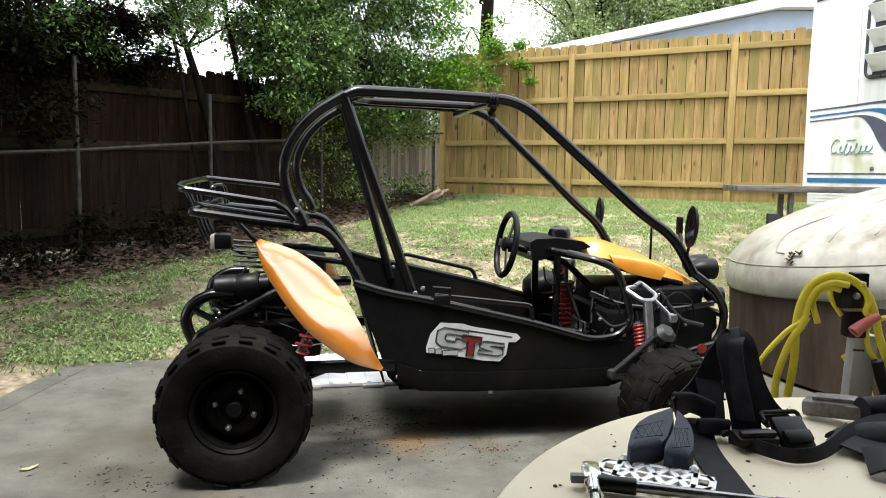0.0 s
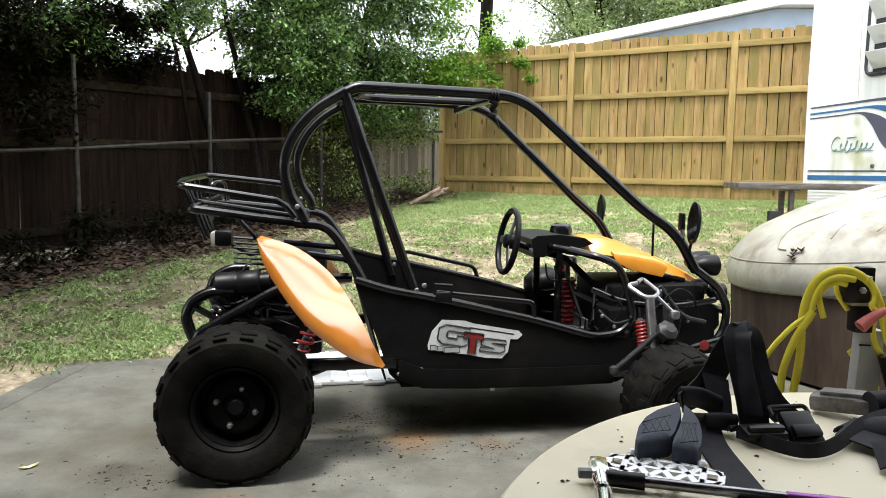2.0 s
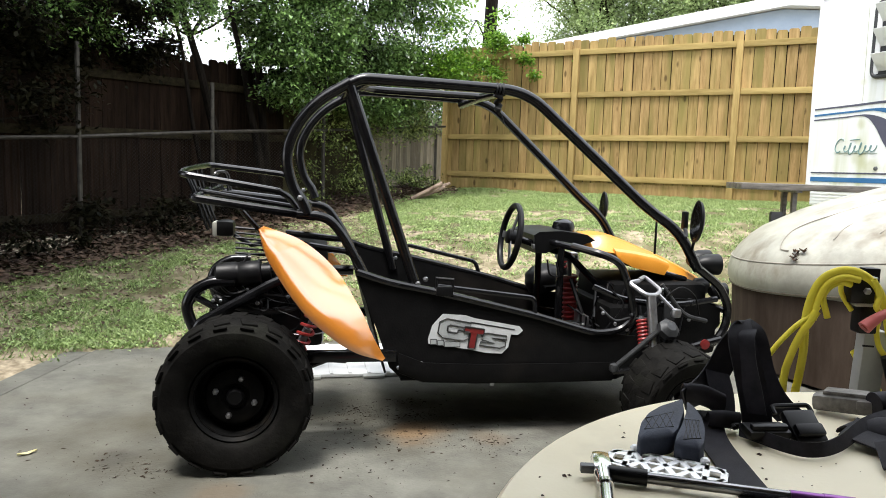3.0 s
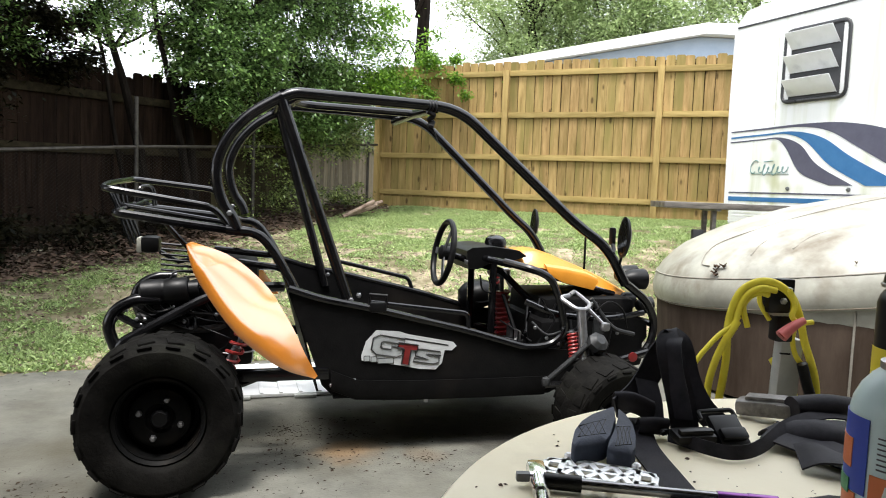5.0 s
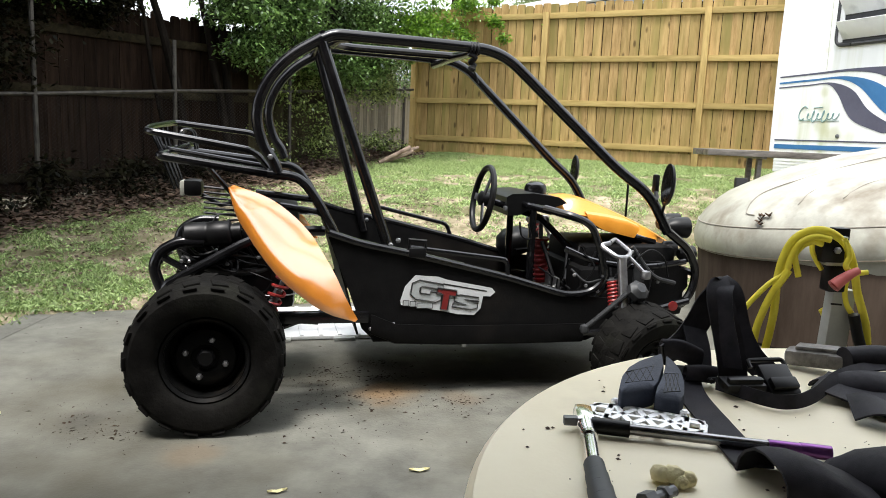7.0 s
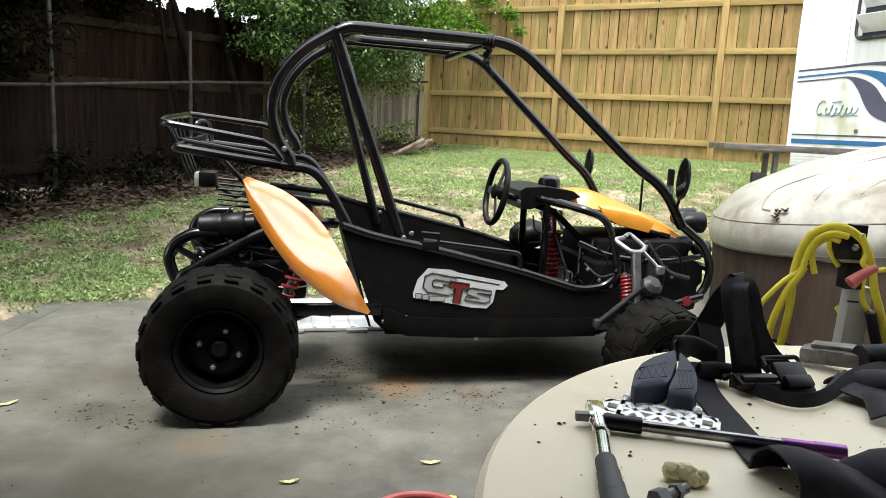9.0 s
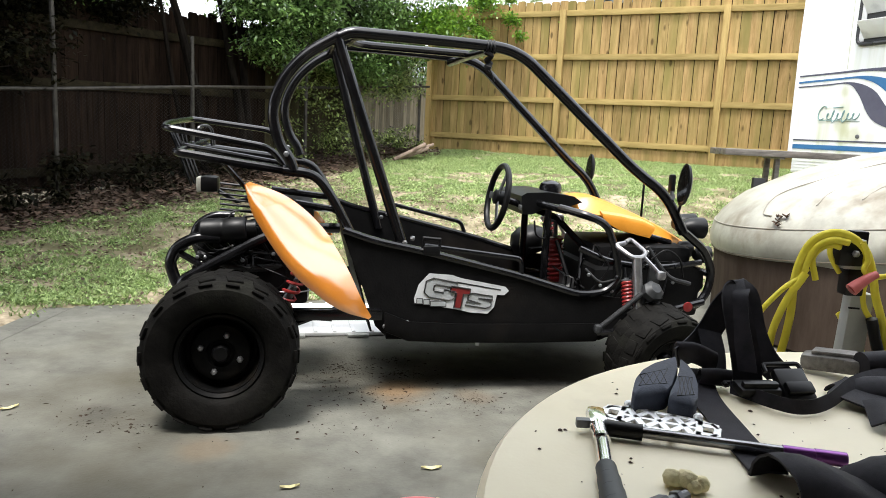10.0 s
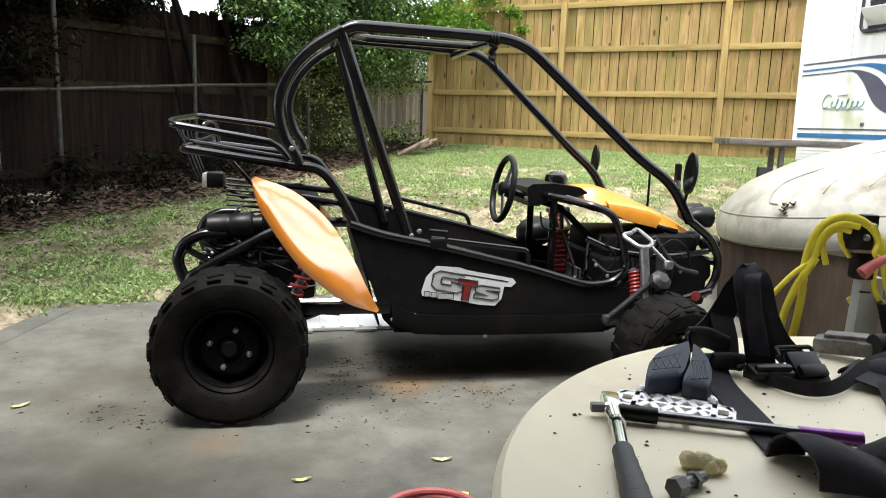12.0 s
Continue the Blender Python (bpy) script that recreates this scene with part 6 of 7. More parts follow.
AQUA = material("aqua_can", (0.56, 0.70, 0.70), (0.62, 0.75, 0.75), 10, 0.3, 0.4)
LABEL_BLUE = material("label_blue", (0.03, 0.06, 0.38), (0.04, 0.08, 0.42), 10, 0.35)
LABEL_ORANGE = material("label_orange", (0.66, 0.16, 0.05), (0.70, 0.2, 0.07), 10, 0.35)
LABEL_GREEN = material("label_green", (0.03, 0.22, 0.07), (0.04, 0.25, 0.09), 10, 0.35)
LABEL_YELLOW = material("label_yellow", (0.62, 0.50, 0.03), (0.66, 0.54, 0.05), 10, 0.4)
INK = material("label_ink", (0.05, 0.05, 0.06), (0.07, 0.07, 0.08), 10, 0.5)
LATCH = material("worn_black_latch", (0.03, 0.026, 0.024), (0.30, 0.28, 0.26), 22, 0.45, 0.6)
BRASS = material("brass", (0.50, 0.34, 0.12), (0.6, 0.42, 0.18), 20, 0.3, 0.45, metal=0.9)


def ratchet():
    base = thing("ratchet_wrench", "chrome ratchet wrench with a black rubber grip", "wrench")
    z = TOP + 0.014
    a, b, c, d = Vector((0.229, 0.985, z)), Vector((0.217, 0.862, z)), Vector((0.209, 0.815, z)), Vector((0.193, 0.660, z))
    ax = (b - a).normalized()
    head = Shape().box((0.027, 0.058, 0.022), (0, 0, 0), Matrix.Translation(a.lerp(b, 0.16)) @ Matrix.Rotation(math.atan2(ax.y, ax.x) + math.pi / 2, 4, "Z"), 0.009)
    head.tube([a.lerp(b, 0.30), a.lerp(b, 0.55), a.lerp(b, 0.68)], 0.0115, 14, r_end=0.009)
    head.tube([a.lerp(b, 0.66), a.lerp(b, 0.74)], 0.0115, 14)
    part("head", head, CHROME, base)
    part("shaft", Shape().tube([a.lerp(b, 0.72), c], 0.0090, 14), CHROME, base)
    g = Shape()
    for k in range(5):
        p, q = c.lerp(d, k / 5), c.lerp(d, (k + 0.92) / 5)
        g.tube([p, p.lerp(q, 0.12), p.lerp(q, 0.88), q], 0.0128 + 0.0011 * k, 16)
    g.tube([c, d], 0.0118, 14)
    part("grip", g, GRIP, base, "ribbed dark grip")
    part("drive", Shape().box((0.022, 0.012, 0.012), (0.207, 0.952, z), None, 0.002), GREY_METAL, base)


def extension_bar():
    base = thing("extension_bar", "dark steel extension bar with a purple socket end", "tool")
    z = TOP + 0.0135
    a, b = Vector((0.232, 0.940, z)), Vector((0.528, 0.881, z - 0.002))
    part("socket", Shape().tube([a, a.lerp(b, 0.05), a.lerp(b, 0.16), a.lerp(b, 0.17)], 0.0112, 16), BLACK_PLASTIC, base, "black impact socket")
    part("rod", Shape().tube([a.lerp(b, 0.15), a.lerp(b, 0.77)], 0.0074, 16), GUN_METAL, base)
    part("sleeve", Shape().tube([a.lerp(b, 0.76), a.lerp(b, 0.77), a.lerp(b, 0.89)], 0.0088, 16).tube([a.lerp(b, 0.89), a.lerp(b, 0.895), a.lerp(b, 1.015)], 0.0096, 16), PURPLE, base, "purple anodised sleeve")


def pedal_plate():
    """A lattice alloy plate with rounded ends and slots."""
    base = thing("pedal_plate", "bright cut-out alloy foot plate", "bracket")
    z = TOP + 0.006
    m = Matrix.Translation((0.322, 0.985, z)) @ Matrix.Rotation(radians(-22), 4, "Z")
    s = Shape()
    L, W = 0.078, 0.032

    def bar(p, q, wide=0.0105):
        p, q = Vector((*p, 0)), Vector((*q, 0))
        turn = math.atan2(q.y - p.y, q.x - p.x)
        s.box(((q - p).length + wide * 0.7, wide, 0.007), (0, 0, 0), m @ Matrix.Translation((p + q) / 2) @ Matrix.Rotation(turn, 4, "Z"), 0.002)

    rim = [(-L, W * 0.4), (-L * 0.9, W * 0.75), (-L * 0.45, W), (L * 0.45, W), (L * 0.9, W * 0.75), (L, W * 0.4), (L, -W * 0.4), (L * 0.9, -W * 0.75), (L * 0.45, -W), (-L * 0.45, -W), (-L * 0.9, -W * 0.75), (-L, -W * 0.4)]
    for p, q in zip(rim, rim[1:] + rim[:1]):
        bar(p, q)
    for x in (-0.054, 0.054):
        bar((x, -W * 0.9), (x, W * 0.9))
    for x0, x1 in ((-0.05, -0.017), (-0.017, 0.017), (0.017, 0.05)):
        bar((x0, -W), (x1, W), 0.0105)
        bar((x0, W), (x1, -W), 0.0105)
    bar((-0.05, 0), (0.05, 0), 0.0085)
    for side in (-1, 1):
        for y in (-0.019, 0.019):
            bar((side * 0.054, y), (side * 0.074, y), 0.017)
    part("lattice", s, ALLOY, base)
    for x in (-0.02, 0.0, 0.02):
        part("peg", Shape().lathe([(0.007, -0.004), (0.007, 0.006), (0.004, 0.009), (0, 0.009)], 12, m @ Matrix.Translation((x, -W - 0.012, 0))), ALLOY, base)
    for x in (-0.05, 0.05):
        part("peg", Shape().lathe([(0.007, -0.004), (0.007, 0.006), (0.004, 0.009), (0, 0.009)], 12, m @ Matrix.Translation((x, W + 0.010, 0))), ALLOY, base)


def harness():
    """Seat-belt webbing with pads and buckles heaped on the table."""
    base = thing("seat_harness", "heap of black seat harness straps with pads and buckles", "harness")
    t = TOP + 0.004

    def strap(pts, sides, width=0.046, label=""):
        part("strap", Shape().ribbon(pts, sides, width, 0.003), WEB, base, label, 50)

    # diagonal strap under the bar, ending under the near arch
    strap([(0.450, 1.20, t + 0.016), (0.432, 1.12, t), (0.423, 0.99, t), (0.420, 0.885, t), (0.418, 0.845, t + 0.002)], [(1, -0.1, 0)] * 5, 0.048)
    # wide strap nearest, arched like a tunnel and sagging to the table
    def arch(xs, middle, half, high):
        rows = []
        for i, x in enumerate(xs):
            f = i / (len(xs) - 1)
            row = []
            for k in range(9):
                u = math.pi * k / 8
                row.append((x + 0.012 * math.cos(u) * (1 - f), middle[i] - half[i] * math.cos(u), t + high[i] * math.sin(u) ** 0.8 + 0.002 * math.sin(4 * u + 7 * f) * math.sin(u)))
            rows.append(row)
        part("strap", Shape().sheet(rows, 0.0035), WEB, base, "", 60)

    arch((0.403, 0.415, 0.430, 0.455, 0.480, 0.500, 0.525), (0.795, 0.797, 0.800, 0.800, 0.792, 0.787, 0.780), (0.042, 0.045, 0.050, 0.055, 0.060, 0.062, 0.065), (0.041, 0.043, 0.042, 0.037, 0.027, 0.018, 0.008))
    # folds of strap behind the buckles
    arch((0.665, 0.69, 0.72, 0.76, 0.80, 0.85), (1.150, 1.150, 1.146, 1.150, 1.160, 1.170), (0.020, 0.034, 0.040, 0.044, 0.045, 0.045), (0.014, 0.026, 0.034, 0.032, 0.026, 0.018))
    arch((0.508, 0.522, 0.545, 0.58, 0.63, 0.70), (0.815, 0.812, 0.808, 0.804, 0.80, 0.79), (0.030, 0.042, 0.050, 0.054, 0.052, 0.045), (0.006, 0.024, 0.038, 0.044, 0.042, 0.030))
    # standing loop: a broad front leg, folded over the top, and a leg behind it
    strap([(0.520, 1.160, t + 0.002), (0.516, 1.172, t + 0.045), (0.506, 1.188, t + 0.10), (0.499, 1.205, t + 0.142), (0.504, 1.228, t + 0.166), (0.520, 1.240, t + 0.166), (0.534, 1.242, t + 0.140), (0.541, 1.232, t + 0.09), (0.556, 1.205, t + 0.045), (0.582, 1.175, t + 0.018)],
          [(1, 0.05, 0.05), (1, 0.05, 0.05), (1, 0.1, 0.05), (0.95, 0.25, 0.1), (0.8, 0.5, 0.1), (0.7, 0.6, -0.1), (0.75, 0.3, 0.2), (0.8, -0.3, 0.2), (0.8, -0.4, 0.3), (0.7, -0.5, 0.4)], 0.050)
    strap([(0.514, 1.155, t + 0.03), (0.509, 1.170, t + 0.07), (0.503, 1.185, t + 0.11), (0.503, 1.20, t + 0.145), (0.512, 1.215, t + 0.157)],
          [(0.9, -0.5, 0.05), (0.9, -0.5, 0.05), (0.85, -0.5, 0.05), (0.85, -0.4, 0.1), (0.9, -0.1, 0.1)], 0.030)
    # strap falling from the loop to the shoulder pads
    strap([(0.512, 1.240, t + 0.150), (0.492, 1.236, t + 0.118), (0.476, 1.232, t + 0.085), (0.455, 1.222, t + 0.060), (0.430, 1.205, t + 0.046), (0.402, 1.180, t + 0.040)],
          [(0.8, 0.3, -0.3), (0.82, 0.1, -0.45), (0.80, 0.05, -0.55), (0.65, 0.1, -0.7), (0.45, 0.2, -0.85), (0.3, 0.4, -0.8)], 0.046)
    strap([(0.470, 1.228, t + 0.078), (0.472, 1.205, t + 0.050), (0.470, 1.185, t + 0.020)], [(0.9, 0.1, -0.2)] * 3, 0.045)
    # stitched cuffs round the strap above the pads
    for a, b, c, wide in (((0.402, 1.192, t + 0.048), (0.432, 1.182, t + 0.050), (0.470, 1.186, t + 0.034), 0.036), ((0.436, 1.160, t + 0.016), (0.458, 1.152, t + 0.020), (0.486, 1.158, t + 0.016), 0.030)):
        rows = []
        for i, p in enumerate(curve_points([a, b, c], 4)):
            rows.append([tuple(p + Vector((0, 0.010 * math.cos(u) - 0.3 * wide / 2 * math.sin(u), wide / 2 * math.sin(u)))) for u in [2 * math.pi * k / 12 for k in range(13)]])
        part("cuff", Shape().sheet(rows, 0.003), WEB, base, "stitched webbing cuff", 60)
    # long tail towards the far buckle
    strap([(0.48, 1.135, t + 0.010), (0.529, 1.07, t + 0.010), (0.565, 1.058, t + 0.010), (0.615, 1.085, t + 0.012), (0.70, 1.155, t + 0.026), (0.80, 1.20, t + 0.03), (0.88, 1.18, t + 0.01)],
          [(0.1, 0.4, 0.9), (0.05, 0.3, 0.95), (0, 0.3, 0.95), (-0.2, 0.35, 0.9), (-0.3, 0.6, 0.6), (0.0, 1, 0.3), (0.2, 1, 0.1)], 0.022)
    strap([(0.66, 1.15, t + 0.018), (0.70, 1.10, t + 0.012), (0.755, 1.03, t + 0.002), (0.81, 0.95, t)], [(0.7, 0.7, 0.1)] * 4, 0.085)
    strap([(0.652, 1.045, t + 0.010), (0.675, 1.030, t + 0.022), (0.715, 1.005, t + 0.018), (0.76, 0.99, t + 0.006), (0.82, 0.98, t)], [(0.3, 0.9, 0.2), (0.3, 0.9, 0.1), (0.3, 0.9, -0.1), (0.3, 0.9, 0), (0.3, 0.9, 0)], 0.072)
    # rolled strap end
    part("rolled_strap", Shape().tube([(0.735, 1.215, t + 0.035), (0.80, 1.225, t + 0.038), (0.86, 1.235, t + 0.03)], 0.022, 14, steps=3), WEB, base)
    # shoulder pads with stitched diamonds, leaning up on the cuffs
    def shoulder_pad(outline, quad):
        n = len(outline)
        mid = sum((Vector(p) for p in outline), Vector((0, 0))) / n
        ring = rounded([(x, y, 0) for x, y in outline[-1:] + outline + outline[:1]], 0.0035, 2)[1:-1]
        verts, faces, m = [], [], len(ring)
        for grow, lift in ((0.96, -0.020), (1.0, -0.014), (1.01, -0.004), (1.0, 0.006), (0.965, 0.0105), (0.5, 0.0118)):
            for p in ring:
                q = mid + (Vector((p.x, p.y)) - mid) * grow
                verts.append((q.x, q.y, max(TOP + 0.002, 0.681 + 0.32 * (q.y - 1.04) + lift)))
        for r in range(5):
            faces += [(r * m + k, r * m + (k + 1) % m, (r + 1) * m + (k + 1) % m, (r + 1) * m + k) for k in range(m)]
        faces += [tuple(range(m))[::-1], tuple(range(5 * m, 6 * m))]
        pad = part("shoulder_pad", Shape().add(verts, faces), PAD, base, "quilted blue-black shoulder pad", 60)
        st = Shape()
        a, b, c, d = (Vector(p) for p in quad)
        seams = [(a, b), (c, d)]
        for k in range(4):
            seams += [(a.lerp(b, k / 4), c.lerp(d, (k + 1) / 4)), (c.lerp(d, k / 4), a.lerp(b, (k + 1) / 4))]
        for p, q in seams:
            st.tube([(r.x, r.y, 0.6924 + 0.32 * (r.y - 1.04)) for r in (p, p.lerp(q, 0.5), q)], 0.0008, 5)
        part("stitching", st, BLACK_PLASTIC, pad)

    shoulder_pad([(0.292, 1.033), (0.303, 1.063), (0.320, 1.087), (0.342, 1.105), (0.384, 1.127), (0.378, 1.096), (0.357, 1.052), (0.346, 1.039), (0.322, 1.030), (0.294, 1.022)],
                 ((0.312, 1.072), (0.360, 1.090), (0.305, 1.046), (0.350, 1.055)))
    shoulder_pad([(0.389, 1.122), (0.397, 1.105), (0.401, 1.082), (0.398, 1.055), (0.388, 1.024), (0.376, 1.008), (0.353, 1.012), (0.343, 1.021), (0.350, 1.037), (0.363, 1.059), (0.381, 1.096)],
                 ((0.372, 1.072), (0.394, 1.072), (0.358, 1.027), (0.384, 1.031)))

    def buckle(at, turn, size, tilt=0):
        m = Matrix.Translation(at) @ Matrix.Rotation(radians(turn), 4, "Z") @ Matrix.Rotation(radians(tilt), 4, "X")
        bk = part("buckle", Shape().box((size[0], size[1], 0.016), (0, 0, 0.009), m, 0.006).box((size[0] * 0.86, size[1] * 0.35, 0.012), (0, -size[1] * 0.18, 0.019), m, 0.004), BLACK_PLASTIC, base, "black plastic buckle")
        bar = [m @ Vector((-size[0] * 0.6, size[1] * 0.5, 0.004)), m @ Vector((-size[0] * 0.6, size[1] * 0.75, 0.004)), m @ Vector((size[0] * 0.6, size[1] * 0.75, 0.004)), m @ Vector((size[0] * 0.6, size[1] * 0.5, 0.004))]
        part("buckle_loop", Shape().tube(rounded(bar, 0.01), 0.004, 8), BLACK_PLASTIC, bk)

    buckle((0.578, 1.135, t + 0.012), 12, (0.056, 0.060), 38)
    buckle((0.515, 1.120, t + 0.006), 8, (0.070, 0.036), 10)
    m = Matrix.Translation((0.712, 1.27, t + 0.020)) @ Matrix.Rotation(radians(-38), 4, "Z") @ Matrix.Rotation(radians(-6), 4, "Y")
    lb = part("latch_buckle", Shape().box((0.094, 0.050, 0.030), (0, 0, 0), m, 0.010).box((0.070, 0.036, 0.008), (0.006, 0.002, 0.018), m, 0.003).box((0.030, 0.054, 0.022), (0.040, 0, 0.002), m, 0.006), LATCH, base, "worn dark push-button buckle")
    part("release_button", Shape().box((0.020, 0.022, 0.006), (-0.005, 0.006, 0.016), m, 0.002), RED, lb, "red release button")


def small_bits():
    rng = random.Random(60)
    s = Shape()
    for cx, cy, r in ((0.287, 0.806, 0.013), (0.302, 0.802, 0.014), (0.317, 0.797, 0.011), (0.308, 0.792, 0.010)):
        s.lathe([(0, -r * 0.8), (r * 0.8, -r * 0.6), (r, 0), (r * 0.75, r * 0.6), (0, r * 0.8)], 12, Matrix.Translation((cx, cy, TOP + r * 0.85)) @ pose(0, 0, 0, rng.uniform(-30, 30), rng.uniform(-30, 30), 0))
    solo("foam_scrap", s, FOAM, "torn scrap of cream-coloured foam", "foam", sharp=60)
    a, b = Vector((0.245, 0.732, TOP + 0.011)), Vector((0.290, 0.766, TOP + 0.010))
    bt = thing("loose_bolt", "dark greasy bolt lying on the table", "bolt")
    part("bolt_head", Shape().tube([a, a.lerp(b, 0.30)], 0.0115, 6), GREY_METAL, bt)
    part("bolt_shank", Shape().tube([a.lerp(b, 0.3), b], 0.0065, 10).tube([a.lerp(b, 0.62), a.lerp(b, 0.75)], 0.010, 6), GREY_METAL, bt)
    verts, faces = [], []
    for _ in range(420):
        an, rr = rng.uniform(0, 6.28), 0.70 * math.sqrt(rng.random())
        x, y = 0.789 + rr * math.cos(an), 0.689 + rr * math.sin(an)
        d = rng.uniform(0.0006, 0.0028) if rng.random() < 0.93 else rng.uniform(0.0025, 0.0042)
        t = rng.uniform(0, 6.28)
        k = len(verts)
        e = d * rng.uniform(0.4, 1)
        for sx, sy in ((-d, -e), (d, -e), (d * 0.8, e), (-d * 0.8, e)):
            verts.append((x + sx * math.cos(t) - sy * math.sin(t), y + sx * math.sin(t) + sy * math.cos(t), TOP + 0.0008))
        verts.append((x, y, TOP + 0.001 + d * 0.6))
        faces += [(k, k + 1, k + 4), (k + 1, k + 2, k + 4), (k + 2, k + 3, k + 4), (k + 3, k, k + 4)]
    tagged(fast("crumbs", verts, faces, LITTER), "dark crumbs of dirt on the tabletop", "dirt", kind="stuff")


def spray_can():
    base = thing("spray_can", "pale aqua aerosol can with a blue and orange label", "spray can", pose(0.388, 0.465, TOP, 0, 0, 0))
    r, h = 0.038, 0.262
    part("body", Shape().lathe([(r - 0.003, 0.0), (r, 0.003), (r, h), (r - 0.0015, h + 0.008), (r - 0.006, h + 0.018), (r - 0.012, h + 0.026), (r - 0.018, h + 0.031)], 56), AQUA, base)
    part("rim_ring", Shape().lathe([(0.0185, h + 0.029), (0.0215, h + 0.031), (0.0215, h + 0.036), (0.018, h + 0.037), (0.0155, h + 0.033), (0.004, h + 0.032)], 32, caps=False), STEEL, base, "bright crimped ring")
    part("nozzle", Shape().lathe([(0.0075, h + 0.030), (0.0075, h + 0.046), (0.0055, h + 0.051), (0, h + 0.051)], 16), AQUA, base)

    def patch(name, a0, a1, z0, z1, mat, lift=0.0007):
        s = Shape()
        n = max(2, int(abs(a1 - a0) / 6))
        rows = [[((r + lift) * math.cos(radians(a0 + (a1 - a0) * k / n)), (r + lift) * math.sin(radians(a0 + (a1 - a0) * k / n)), z) for z in (z0, (z0 + z1) / 2, z1)] for k in range(n + 1)]
        return part(name, s.sheet(rows, 0.0006), mat, base)

    # the camera sees its side towards -y; angle 270 faces it
    patch("label_band", 133, 196, 0.206, h - 0.002, LABEL_BLUE)
    patch("label_band", 133, 176, 0.222, 0.243, LABEL_ORANGE, 0.0013)
    patch("label_band", 133, 184, 0.120, 0.205, LABEL_ORANGE)
    patch("label_band", 133, 174, 0.203, 0.214, LABEL_GREEN, 0.0014)
    patch("label_band", 200, 330, 0.202, 0.223, LABEL_ORANGE)
    patch("label_band", 200, 330, 0.080, 0.200, LABEL_BLUE)
    for k in range(7):
        patch("print_bar", 206, 300 - 9 * (k % 3), 0.2275 + 0.0036 * k, 0.2285 + 0.0036 * k, INK)
    cu = bpy.data.curves.new("lettering", "FONT")
    cu.body, cu.size, cu.extrude, cu.shear, cu.offset = "INSTANT", 0.0165, 0.0002, 0.2, 0.0006
    tmp = bpy.data.objects.new("lettering", cu)
    scene.collection.objects.link(tmp)
    me = bpy.data.meshes.new_from_object(tmp.evaluated_get(bpy.context.evaluated_depsgraph_get()))
    bpy.data.objects.remove(tmp)
    for v in me.vertices:
        a = radians(212) + v.co.x / r
        v.co = ((r + 0.0018 + v.co.z) * math.cos(a), (r + 0.0018 + v.co.z) * math.sin(a), 0.2065 + v.co.y)
    me.materials.clear()
    me.materials.append(WHITE)
    ob = new("lettering", me)
    ob.parent = base


def bottle():
    base = thing("chemical_bottle", "black plastic bottle with a yellow lower label", "bottle", pose(0.718, 0.90, TOP))
    r = 0.050
    part("body", Shape().lathe([(r - 0.004, 0), (r, 0.005), (r, 0.278), (r - 0.003, 0.288), (r - 0.010, 0.297), (0.03, 0.302)], 44), BLACK_PLASTIC, base)
    part("cap", Shape().lathe([(0.040, 0.300), (0.045, 0.304), (0.044, 0.314), (0.036, 0.326), (0.033, 0.330), (0, 0.330)], 36), BLACK_PLASTIC, base, "black domed cap")
    part("cap_ring", Shape().lathe([(0.0455, 0.2985), (0.047, 0.300), (0.047, 0.3035), (0.0455, 0.305)], 36, closed=True), STEEL, base, "bright seam ring")
    part("cap_top", Shape().lathe([(0.024, 0.3302), (0.024, 0.333), (0, 0.3335)], 24), LABEL_YELLOW, base)

    def patch(a0, a1, z0, z1, mat, lift):
        n = 12
        rows = [[((r + lift) * math.cos(radians(a0 + (a1 - a0) * k / n)), (r + lift) * math.sin(radians(a0 + (a1 - a0) * k / n)), z) for z in (z0, (z0 + z1) / 2, z1)] for k in range(n + 1)]
        part("label", Shape().sheet(rows, 0.0006), mat, base)

    patch(150, 330, 0.02, 0.218, LABEL_YELLOW, 0.0008)
    patch(222, 290, 0.192, 0.206, INK, 0.0018)
    patch(228, 290, 0.165, 0.182, INK, 0.0018)
    patch(220, 290, 0.234, 0.240, LABEL_YELLOW, 0.0008)
    patch(230, 290, 0.226, 0.231, LABEL_YELLOW, 0.0008)
    patch(224, 246, 0.250, 0.262, LENS, 0.0008)


def plastic_clip():
    m = pose(0.862, 1.30, TOP, 0, 0, 20)
    solo("plastic_clip", Shape().box((0.016, 0.012, 0.030), (0, 0, 0.015), m, 0.003).box((0.034, 0.014, 0.006), (0.004, -0.004, 0.004), m, 0.002), WHITE, "small white plastic clip on the table", "clip")


for build in (ratchet, extension_bar, pedal_plate, harness, small_bits, spray_can, bottle, plastic_clip):
    build()


# ---- grey post with a yellow cord hung over it ----


